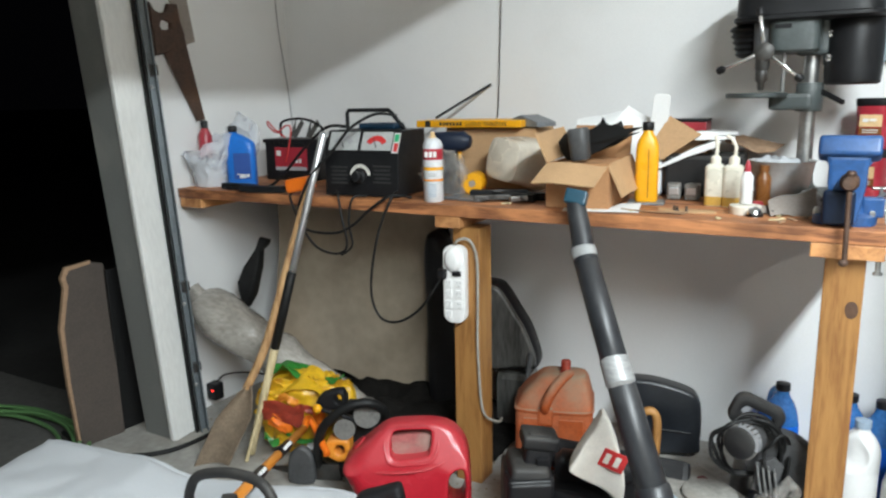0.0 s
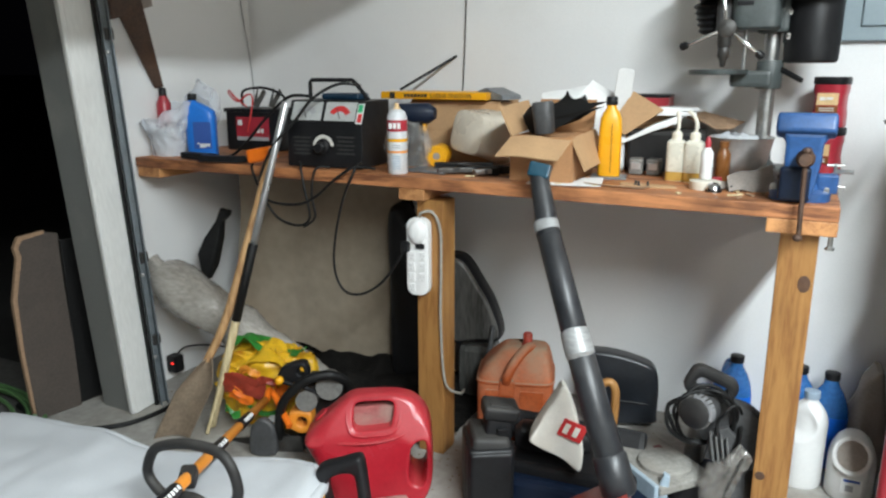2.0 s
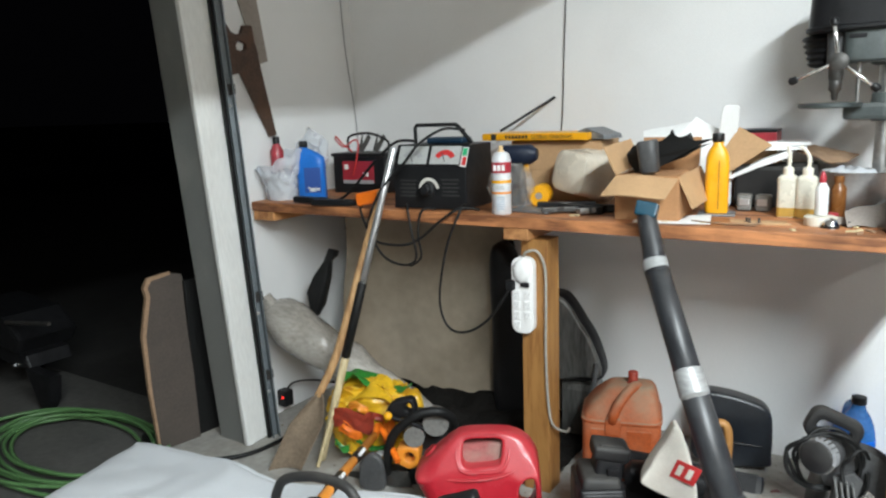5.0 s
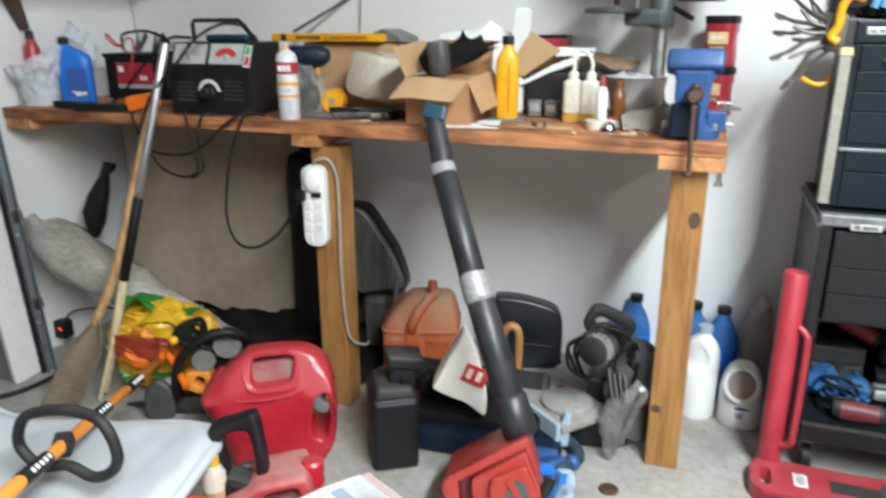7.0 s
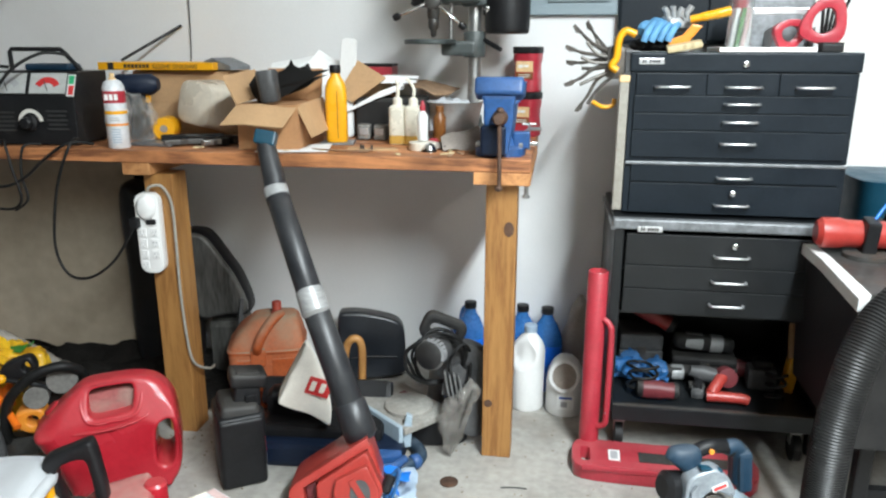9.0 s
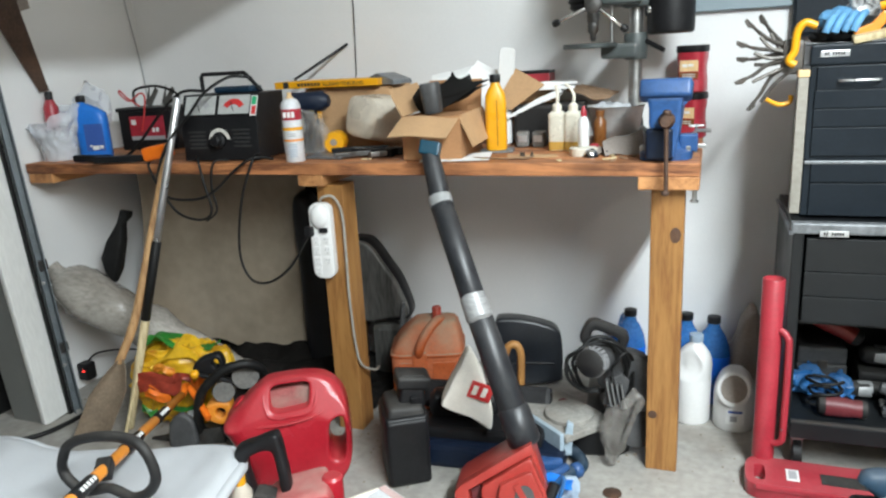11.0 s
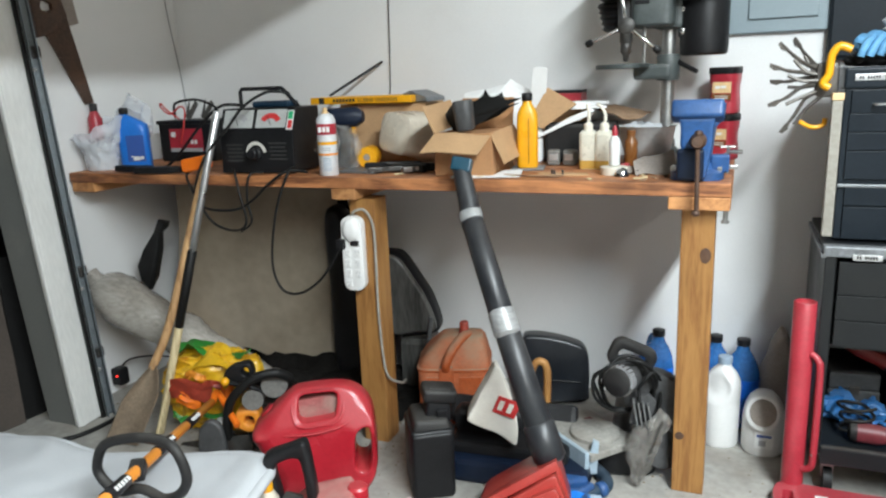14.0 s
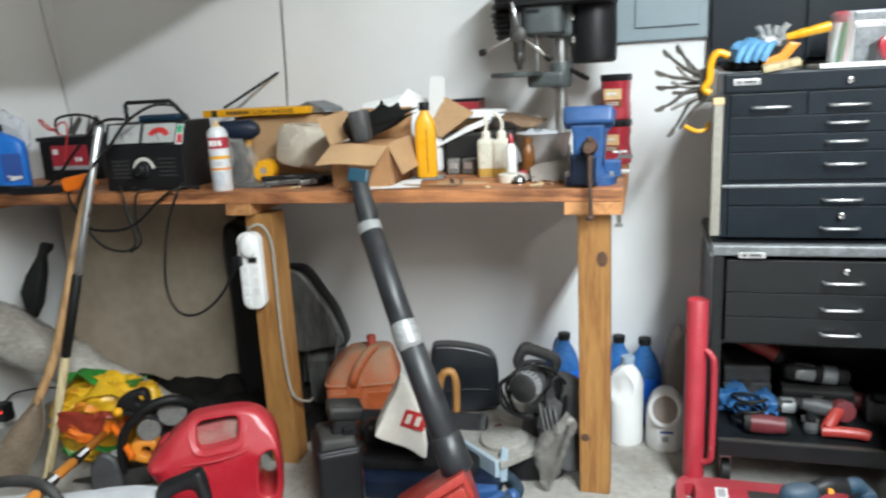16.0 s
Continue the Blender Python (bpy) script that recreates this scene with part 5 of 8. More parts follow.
part("sheet", sheet(14, 8, lambda u, v: Vector((-0.055 + 0.125 * u, 0.030 * v + 0.012 * math.sin(3 * u), 0.002 + 0.070 * v * (0.55 + 0.45 * u) + 0.004 * math.sin(7 * u))), 0.002), CARD_GREY, grit_sheet, smooth=60)
tan_sheet = thing("cardboard_scrap", (1.985, 0.135, H), -3, "flat tan cardboard scrap on the bench", "cardboard")
part("scrap", prism([(-0.085, -0.022), (0.070, -0.026), (0.088, 0.010), (0.030, 0.030), (-0.070, 0.026)], 0.004, pose(0, 0, 0.003, 90, 0, 0)), CARD, tan_sheet)
chip = random.Random(21)
for k in range(14):
    x, y = (chip.uniform(2.16, 2.30), chip.uniform(0.03, 0.24)) if k % 2 else (chip.uniform(1.28, 2.30), chip.uniform(0.02, 0.10))
    t = thing("wood_chip", (x, y, H), chip.uniform(0, 180), "small pale wood chip on the bench", "wood chip", "wood chips on the bench")
    w = chip.uniform(0.012, 0.034)
    part("chip", box((w, chip.uniform(0.006, 0.014), 0.004), (0, 0, 0.003), 0.001, (chip.uniform(-6, 6), chip.uniform(-6, 6), 0)), PALEWOOD if k % 3 else CARD_RAW, t)
rag2 = thing("blue_white_rag", (2.292, 0.36, H), 0, "crumpled white rag behind the vise", "rag")
bm = bmesh.new()
bmesh.ops.create_icosphere(bm, subdivisions=4, radius=1)
for v in bm.verts:
    v.co = Vector((v.co.x * 0.030, v.co.y * 0.03, 0.024 + v.co.z * 0.022)) + 0.016 * noise.noise_vector(v.co * 2.7 + Vector((5, 1, 2)))
    v.co.z = max(0.001, v.co.z)
part("cloth", bm, CLOTH, rag2, smooth=60)

# bench vise
vs = thing("bench_vise", (2.388, 0.10, H), 0, "blue cast-iron bench vise bolted to the bench", "vise")
part("base", loft([(0, 0.074, 0.085, 3.5, 0, 0.03), (0.022, 0.074, 0.085, 3.5, 0, 0.03), (0.030, 0.055, 0.065, 2.5, 0, 0.03), (0.060, 0.045, 0.055, 2.5, 0, 0.03)], 32), BLUEPAINT, vs, smooth=35)
part("body", loft([(0.04, 0.034, 0.09, 4, 0, 0.05), (0.085, 0.040, 0.10, 4, 0, 0.05), (0.145, 0.046, 0.095, 4, 0, 0.06), (0.165, 0.066, 0.05, 4, 0, 0.10), (0.208, 0.069, 0.045, 5, 0, 0.10)], 32), BLUEPAINT, vs, smooth=35)
fj = part("front_jaw", prism([(-0.050, 0.180), (0.050, 0.180), (0.043, 0.150), (0.043, 0.11), (0.034, 0.05), (0.027, 0.012), (-0.027, 0.012), (-0.034, 0.05), (-0.043, 0.11), (-0.043, 0.150)], 0.050, pose(0, -0.066, 0), 0.010), BLUEPAINT, vs)
part("jaw_head", box((0.138, 0.058, 0.052), (0, -0.068, 0.196), 0.012, (-24, 0, 0), 3), BLUEPAINT, fj, "bright sloping jaw head", smooth=40)
part("jaw_plate", box((0.132, 0.012, 0.028), (0, -0.030, 0.212), 0.002), STEEL, fj, "bare steel jaw plate")
# Navy block paints the shade below the jaw.
part("slide_cover", box((0.072, 0.030, 0.086), (-0.014, -0.088, 0.052), 0.010, (4, 0, 0), 3), NAVYDARK, vs, "lower front of the vise, shade put into its colour", smooth=40)
part("screw_boss", lathe([(0.022, 0), (0.022, 0.02), (0.017, 0.026), (0.017, 0.05), (0.014, 0.054)], pose(0.006, -0.095, 0.118, 90, 0, 0), 24), RUST, vs, "rusty screw head", smooth=40)
hb = part("handle", rod((0.006, -0.132, 0.140), (0.010, -0.134, -0.075), 0.0062, seg=12), RUST, vs, "sliding rusty handle", smooth=40)
for z in (0.140, -0.078):
    part("ball", lathe([(0.006, -0.008), (0.011, -0.004), (0.011, 0.004), (0.006, 0.008)], pose(0.008, -0.133, z), 12), RUST, hb, smooth=60)
for sx in (-0.062, 0.062):
    part("bolt", lathe([(0.011, 0), (0.011, 0.012), (0.006, 0.018)], pose(sx, -0.01, 0.022), 6), STEEL, vs)
part("swivel_clamp", box((0.05, 0.035, 0.05), (0.062, 0.0, 0.045), 0.006), BLUEPAINT, vs)
part("lock_lever", sweep([(0.06, 0.03, 0.055), (0.085, 0.025, 0.075), (0.12, 0.02, 0.075)], 0.006), STEEL, vs, smooth=50)
sqr = thing("small_clamp", (2.468, 0.21, H), 10, "small steel clamp lying behind the vise", "clamp")
part("bar", box((0.055, 0.018, 0.012), (0, 0, 0.02), 0.002), STEEL, sqr)
part("screw", rod((0.0, 0, 0.0), (0.0, 0, 0.085), 0.005), STEEL, sqr)
part("tee", rod((-0.022, 0, 0.080), (0.022, 0, 0.080), 0.004), STEEL, sqr)

# coffee canisters, stacked
for k in range(2):
    t = thing("coffee_canister", (2.442, 0.60, H + 0.156 * k), -25 + 8 * k, "red plastic coffee canister with black lid, stacked", "canister", "stacked canisters")
    part("body", loft([(0, 0.044, 0.044, 3, 0, 0), (0.004, 0.048, 0.048, 3, 0, 0), (0.045, 0.047, 0.047, 3, 0, 0), (0.065, 0.0445, 0.0445, 3, 0, 0), (0.095, 0.0445, 0.0445, 3, 0, 0), (0.110, 0.048, 0.048, 3, 0, 0), (0.132, 0.048, 0.048, 3, 0, 0)], 32), REDPAINT, t, smooth=40)
    part("lid", loft([(0.132, 0.049, 0.049, 3, 0, 0), (0.134, 0.0505, 0.0505, 3, 0, 0), (0.152, 0.0505, 0.0505, 3, 0, 0), (0.155, 0.048, 0.048, 3, 0, 0)], 32), BLACK, t, "black lid", smooth=40)
    lb = part("label", box((0.066, 0.004, 0.062), (0.004, -0.0455, 0.076), 0.001), REDPAINT, t, "printed label")
    part("band", box((0.062, 0.001, 0.036), (0.004, -0.0482, 0.088)), LABELGOLD, lb, "pale gold printed panel")
    bars("script", lb, WHITE, [(-0.010, 0.089, 0.016, 0.010), (0.010, 0.090, 0.018, 0.008)], -0.0492)
    part("dark_panel", box((0.062, 0.001, 0.020), (0.004, -0.0482, 0.057)), BROWN, lb, "brown printed panel")
    bars("print", lb, INKPALE, [(0.004, 0.060 - 0.007 * j, 0.044, 0.003) for j in range(2)], -0.0492)
# drill press
dp = thing("drill_press", (2.262, 0.50, H), 0, "grey benchtop drill press with black motor and three-arm feed", "drill press")
part("foot", box((0.17, 0.26, 0.03), (0, 0, 0.016), 0.008), PRESSGREY, dp)
part("flange", lathe([(0.045, 0.03), (0.045, 0.04), (0.030, 0.055), (0.028, 0.08)]), PRESSGREY, dp, smooth=40)
part("column", lathe([(0.0225, 0.03), (0.0225, 0.62)], seg=28), STEEL, dp, "bare steel column", smooth=40)
tb = part("table", lathe([(0.085, 0), (0.088, 0.003), (0.088, 0.014), (0.085, 0.016)], pose(-0.145, -0.05, 0.318), 36), PRESSGREY, dp, smooth=35)
part("table_arm", box((0.12, 0.05, 0.05), (-0.05, -0.02, 0.305), 0.012), PRESSGREY, dp)
part("table_collar", lathe([(0.036, 0.275), (0.038, 0.28), (0.038, 0.355), (0.036, 0.36)]), PRESSGREY, dp, smooth=40)
part("clamp_lever", rod((0.03, -0.01, 0.335), (0.095, -0.05, 0.300), 0.008), BLACK, dp)
part("head", loft([(0.448, 0.062, 0.085, 6, -0.046, -0.03), (0.455, 0.068, 0.092, 6, -0.046, -0.03), (0.535, 0.068, 0.092, 6, -0.046, -0.03), (0.545, 0.06, 0.085, 6, -0.046, -0.03)], 32), PRESSGREY, dp, smooth=35)
part("spindle_housing", loft([(0.440, 0.022, 0.026, 3, -0.132, -0.06), (0.446, 0.027, 0.032, 3, -0.132, -0.06), (0.540, 0.029, 0.034, 3, -0.132, -0.06)], 24), DIMGREY, dp, "dark spindle housing", smooth=40)
part("badge", box((0.045, 0.002, 0.012), (-0.075, -0.123, 0.522)), BLACK, dp)
part("depth_stop", rod((-0.070, -0.08, 0.330), (-0.070, -0.08, 0.450), 0.006), STEEL, dp)
part("head_rear", box((0.09, 0.10, 0.12), (0.0, 0.0, 0.50), 0.014), PRESSGREY, dp)
part("quill", lathe([(0.018, 0.400), (0.021, 0.405), (0.021, 0.445)], pose(-0.132, -0.06, 0), 20), DARKSTEEL, dp, smooth=40)
part("chuck", lathe([(0.006, 0.340), (0.009, 0.345), (0.011, 0.362), (0.018, 0.372), (0.018, 0.398), (0.013, 0.404)], pose(-0.132, -0.06, 0), 18), DARKSTEEL, dp, smooth=40)
part("belt_guard", loft([(0.538, 0.196, 0.125, 5, -0.016, -0.01), (0.543, 0.204, 0.132, 5, -0.016, -0.01), (0.552, 0.204, 0.132, 5, -0.016, -0.01), (0.556, 0.196, 0.126, 5, -0.016, -0.01), (0.660, 0.192, 0.122, 5, -0.016, -0.01), (0.672, 0.175, 0.11, 5, -0.016, -0.01)], 40), BLACK, dp, "black belt guard", smooth=35)
part("cooling_ribs", lathe([(0.020, 0.438)] + [(0.030 + 0.0022 * k + (0.008 if k % 2 else 0.0), 0.442 + 0.009 * k) for k in range(11)] + [(0.03, 0.540)], pose(-0.178, -0.02, 0), 24), BLACK, dp, "black ribbed pulley housing", smooth=30)
part("motor", lathe([(0.066, 0), (0.074, 0.006), (0.076, 0.03), (0.0765, 0.18), (0.072, 0.20), (0.05, 0.205)], pose(0.110, 0.0, 0.352), 36), BLACK, dp, "round black motor", smooth=40)
part("motor_mount", box((0.03, 0.06, 0.14), (0.045, 0.0, 0.48), 0.006), PRESSGREY, dp)
for z in (0.43, 0.50):
    part("bolt", lathe([(0.011, 0), (0.011, 0.01), (0.005, 0.012)], pose(0.045, -0.035, z, 90, 0, 0), 6), CHROME, dp)
hub = Vector((-0.115, -0.155, 0.450))
fd = part("feed_hub", lathe([(0.024, 0), (0.026, 0.004), (0.026, 0.03), (0.018, 0.036)], pose(*hub, 90, 0, 0), 20), DARKSTEEL, dp, smooth=40)
for dx, dz in ((-0.115, -0.048), (0.095, -0.076), (-0.018, 0.110)):
    a = hub + Vector((0, -0.022, 0))
    e = a + Vector((dx, 0, dz))
    arm = part("feed_arm", rod(a, e, 0.0055), CHROME, fd, "chrome feed arm", smooth=50)
    part("knob", lathe([(0.005, -0.012), (0.011, -0.008), (0.012, 0.008), (0.007, 0.014)], between(e, e + (e - a)), 14), BLACK, dp, smooth=50)

# ---------------------------------------------------------------- under and before the bench, from the door side
brd = thing("leaning_board", (-0.138, -0.338, 0.0), 80, "torn grey fibreboard leaning outside the door post", "board", rx=-4)
part("board", prism([(-0.105, 0.0), (0.065, 0.0), (0.085, 0.68), (0.078, 0.735), (0.03, 0.748), (-0.060, 0.735), (-0.078, 0.700), (-0.072, 0.665), (-0.112, 0.50), (-0.118, 0.28)], 0.02, Matrix.Diagonal((1, 1, 0.96, 1)), 0.004), BOARDBROWN, brd)
part("torn_edge", prism([(-0.125, 0.28), (-0.117, 0.0), (-0.108, 0.0), (-0.112, 0.28), (-0.104, 0.50), (-0.064, 0.665), (-0.070, 0.700), (-0.054, 0.728), (0.03, 0.741), (0.03, 0.755), (-0.065, 0.744), (-0.088, 0.705), (-0.082, 0.662), (-0.121, 0.50)], 0.024, Matrix.Diagonal((1, 1, 0.96, 1)), 0.003), CARD_RAW, brd, "pale torn edge")
# Added black panel: stands in for the shadowed gap beside the fibreboard.
gap_panel = thing("leaning_board", (-0.138, -0.215, 0.0), 84, "added black panel standing for the shadowed gap behind the fibreboard", "board")
part("board", box((0.10, 0.016, 0.68), (0.0, 0, 0.341), 0.003), RUBBER, gap_panel)

hose = thing("garden_hose", (-0.47, -0.63, -0.03), 0, "green garden hose coiled loosely on the ground outside", "hose")
pts = []
rs = random.Random(4)
for k in range(7 * 14):
    a, turn = 2 * math.pi * k / 14, k // 14
    r = 0.31 + 0.045 * math.sin(1.7 * turn) + 0.022 * math.sin(0.45 * k) + 0.008 * rs.random()
    pts.append((r * 1.42 * math.cos(a) + 0.05 * math.sin(2.3 * turn) - 0.06, r * 0.84 * math.sin(a) + 0.035 * math.cos(1.9 * turn) + 0.01 * rs.random(), 0.012 + 0.006 * turn + 0.008 * rs.random()))
part("hose", sweep(spline(pts, 4), 0.0085, 8), GREEN, hose, smooth=60)
part("coupling", lathe([(0.009, -0.03), (0.013, -0.026), (0.013, 0.0), (0.016, 0.002), (0.016, 0.024), (0.010, 0.028)], between(Vector(pts[-1]), Vector(pts[-1]) * 2 - Vector(pts[-2])), 14), RUST, hose, "dull brass hose coupling", smooth=40)
yard = thing("yard_machine", (-1.08, -0.40, -0.03), 0, "black steel garden machine standing out in the dark", "machine")
part("foot_plate", prism([(-0.15, 0.190), (0.080, 0.182), (0.045, 0.05), (0.0, 0.002), (-0.045, 0.004)], 0.06, None, 0.006), BLACK, yard, "tapered dark steel foot")
part("frame", prism([(-0.75, 0.215), (-0.26, 0.170), (-0.14, 0.185), (-0.16, 0.245), (-0.70, 0.300)], 0.22, pose(0, 0.10, 0), 0.010), BLACK, yard)
part("cover", prism([(-0.72, 0.305), (-0.22, 0.250), (-0.16, 0.330), (-0.30, 0.430), (-0.70, 0.460)], 0.30, pose(0, 0.12, 0), 0.02), BLACK, yard, "dark cover")
part("lever", rod((-0.26, -0.03, 0.412), (0.170, -0.04, 0.466), 0.010), DARKSTEEL, yard, "thin lever")
part("bolt", lathe([(0.012, 0), (0.012, 0.010), (0.006, 0.014)], pose(-0.275, -0.012, 0.180, 90, 0, 0), 8), CHROME, yard)
for yy in (-0.02, 0.24):
    part("wheel", lathe([(0.05, -0.022), (0.098, -0.020), (0.102, 0.0), (0.098, 0.020), (0.05, 0.022)], pose(-0.62, yy, 0.103, 90, 0, 0), 28), RUBBER, yard, smooth=40)

led = thing("wall_adapter", (0.004, 0.075, 0.02), 0, "small black power adapter with red light", "adapter")
part("case", box((0.055, 0.05, 0.075), (0.034, 0, 0.060), 0.008), BLACK, led)
part("light", box((0.010, 0.003, 0.006), (0.044, -0.0265, 0.068)), LED, led, "glowing red light")
part("cable", sweep(spline([(0.03, 0.02, 0.095), (0.05, 0.06, 0.118), (0.12, 0.16, 0.10), (0.22, 0.30, 0.03)]), 0.004), RUBBER, led, smooth=60)

# plastic-wrapped roll leaning in the corner
wr = thing("wrapped_roll", label="dusty rolled sheet wrapped in clear plastic in the corner", category="roll")
a, bb = Vector((0.105, -0.008, 0.515)), Vector((0.84, 0.12, 0.085))
n = 40
bm = sweep([a.lerp(bb, i / n) for i in range(n + 1)], [(0.058, 0.072, 0.081, 0.087, 0.092, 0.096, 0.098)[i] if i < 7 else 0.104 - 0.034 * i / n for i in range(n + 1)], 26)
crumple(bm, 0.016, 9, 3.0)
crumple(bm, 0.008, 38, 1.0)
part("roll", bm, WRAP, wr, smooth=55)
part("tied_end", crumple(sweep(spline([(0.052, -0.01, 0.560), (0.080, -0.008, 0.538), (0.13, -0.005, 0.50)]), 0.040, 12), 0.012, 20), WRAP, wr, smooth=50)

# hide hung under the bench
hd = thing("sheepskin_hide", label="tan sheepskin hide with dark fleece edge hung under the bench", category="hide")


def hide_at(u, v, grow=0.0):
    z = 0.90 - 0.80 * v + 0.03 * math.sin(5 * u)
    l, r = 0.20 - 0.05 * v + 0.02 * math.sin(9 * v), 0.935 - 0.01 * v
    x = l - grow + (r - l + 2 * grow) * u
    z -= grow * v * 1.6 + 0.02 * noise.noise(Vector((6 * u, v, 1)))
    y = 0.37 + 0.17 * u - 0.03 * v + 0.030 * math.sin(4.2 * u + 1.2 * v) + 0.02 * noise.noise(Vector((3 * u, 3 * v, 2)))
    return Vector((x, y, z))


part("hide", sheet(40, 36, hide_at, 0.006), SKIN, hd, smooth=60)
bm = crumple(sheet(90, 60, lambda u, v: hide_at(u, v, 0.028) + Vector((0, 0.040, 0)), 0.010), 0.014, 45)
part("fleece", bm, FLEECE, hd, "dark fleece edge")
FLAP = [(0.233, 0.755), (0.281, 0.752), (0.268, 0.727), (0.240, 0.700), (0.228, 0.627), (0.180, 0.498), (0.139, 0.438), (0.103, 0.454), (0.089, 0.543), (0.132, 0.622), (0.205, 0.700)]
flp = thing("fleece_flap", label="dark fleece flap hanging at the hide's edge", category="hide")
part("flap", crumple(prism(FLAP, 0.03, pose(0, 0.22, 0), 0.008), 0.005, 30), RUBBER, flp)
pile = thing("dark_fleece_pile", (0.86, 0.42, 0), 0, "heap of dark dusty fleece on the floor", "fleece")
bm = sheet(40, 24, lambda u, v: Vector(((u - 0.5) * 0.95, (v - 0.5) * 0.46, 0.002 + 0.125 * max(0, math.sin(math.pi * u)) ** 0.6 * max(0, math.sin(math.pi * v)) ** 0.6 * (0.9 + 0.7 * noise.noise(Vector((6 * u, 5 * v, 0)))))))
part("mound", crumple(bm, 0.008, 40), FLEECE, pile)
bin_ = thing("black_chair_back", (1.10, 0.46, 0), 10, "dusty black molded plastic chair shell behind the leg", "chair shell")
part("shell", molded(loop2([(-0.165, 0.10), (-0.17, 0.45), (-0.172, 0.76), (-0.10, 0.79), (-0.03, 0.66), (0.03, 0.615), (0.09, 0.618), (0.150, 0.600), (0.215, 0.505), (0.262, 0.425), (0.295, 0.300), (0.24, 0.262), (0.10, 0.24), (0.07, 0.06), (-0.08, 0.03)]), 0.13, 0.045), BLACK, bin_, "glossy black folded shell", smooth=60)
part("fin", molded(loop2([(0.015, 0.600), (0.075, 0.612), (0.145, 0.592), (0.203, 0.508), (0.252, 0.425), (0.287, 0.303), (0.20, 0.285), (0.10, 0.276), (0.045, 0.42)]), 0.03, 0.012, m=pose(0, -0.06, 0)), SHELLGREY, bin_, "grey side of the shell, reflections drawn as streaks", smooth=50)
part("base", box((0.15, 0.14, 0.245), (0.19, 0.04, 0.123), 0.03), SHELLGREY, bin_, "dusty grey lower body")
pol = thing("grey_pole", label="dusty grey pole leaning under the bench", category="pole")
part("pole", rod((1.36, 0.36, 0.004), (1.385, 0.42, 0.36), 0.009), DIMGREY, pol)

# long-handled tools leaning on the bench
sh = thing("wooden_shovel", label="old wooden-handled shovel leaning on the bench", category="shovel")
part("handle", sweep(spline([(0.735, -0.026, 1.05), (0.66, -0.075, 0.78), (0.58, -0.150, 0.45), (0.520, -0.205, 0.285)]), 0.0155, 14), HANDLE, sh, smooth=50)


def blade_at(u, v):
    half = 0.016 + 0.056 * min(1.0, v * 2.6) ** 0.8
    c = Vector((0.530 - 0.118 * v, -0.200 - 0.095 * v, 0.300 - 0.296 * v))
    return c + (2 * u - 1) * half * Vector((0.90, 0.36, 0.10)) + Vector((0.014, -0.024, 0)) * (2 * u - 1) ** 2


part("blade", sheet(12, 18, blade_at, 0.004), RUSTDUST, sh, "dusty worn steel blade", smooth=60)
pl = thing("telescopic_pole", label="telescopic pole with aluminium, black grip and cream sections", category="pole")
A, B = Vector((0.803, -0.030, 1.21)), Vector((0.50, -0.19, 0.012))
part("aluminium_tube", rod(A, A.lerp(B, 0.415), 0.0125), ALU, pl, "bright aluminium tube", smooth=50)
part("grip", rod(A.lerp(B, 0.41), A.lerp(B, 0.652), 0.0165), RUBBER, pl, "black foam grip", smooth=50)
part("lower_tube", rod(A.lerp(B, 0.65), B, 0.0150), PALEWOOD, pl, "cream lower section", smooth=50)
stk = thing("wooden_stick", label="rough wooden stick leaning beside the shovel", category="stick")
part("stick", rod((0.590, -0.135, 0.36), (0.520, -0.235, 0.006), 0.007), PALEWOOD, stk)

# seed bag
sb = thing("seed_bag", (0.66, -0.03, 0), 14, "yellow printed bag of lawn product slumped on the floor", "bag")
bm = bmesh.new()
bmesh.ops.create_icosphere(bm, subdivisions=5, radius=1)
for v in bm.verts:
    c = v.co.copy()
    v.co = Vector((0.19 * math.copysign(abs(c.x) ** 0.7, c.x), 0.10 * math.copysign(abs(c.y) ** 0.8, c.y), 0.15 + 0.15 * math.copysign(abs(c.z) ** 0.75, c.z)))
    v.co += 0.050 * noise.noise_vector(c * 2.4) + 0.024 * noise.noise_vector(c * 6)
    v.co.z = max(0.002, v.co.z)
part("bag", bm, YELLOWBAG, sb, smooth=45)
bm = sheet(14, 8, lambda u, v: Vector((-0.15 + 0.28 * u, -0.05 + 0.10 * v, 0.305 + 0.03 * math.sin(6 * u) + 0.035 * noise.noise(Vector((5 * u, 3 * v, 4))))), 0.004)
part("green_band", bm, GREENPRINT, sb, "green printed top", smooth=60)
for nm, mt, x, z, w, h, k in (("red_band", BRICKRED, -0.045, 0.195, 0.17, 0.075, 0), ("orange_flower", ORANGE, -0.06, 0.155, 0.10, 0.05, 1), ("green_line", GREENPRINT, 0.03, 0.105, 0.14, 0.018, 2), ("orange_print", ORANGE, 0.10, 0.17, 0.05, 0.09, 3), ("white_print", WHITE, 0.05, 0.065, 0.06, 0.03, 4), ("red_print", BRICKRED, 0.035, 0.215, 0.09, 0.030, 5), ("orange_print", AMBER, -0.02, 0.250, 0.08, 0.030, 6), ("dark_print", GREENPRINT, -0.10, 0.085, 0.06, 0.030, 7), ("pale_print", PALEWOOD, 0.12, 0.075, 0.045, 0.040, 8)):
    bm = sheet(10, 6, lambda u, v: Vector((x + w * (u - 0.5), -0.118 - 0.012 * math.cos(3 * (u - 0.5)) - 0.012 * noise.noise(Vector((4 * u, 3 * v, k))), z + h * (v - 0.5) + 0.012 * math.sin(5 * u + k))), 0.003)
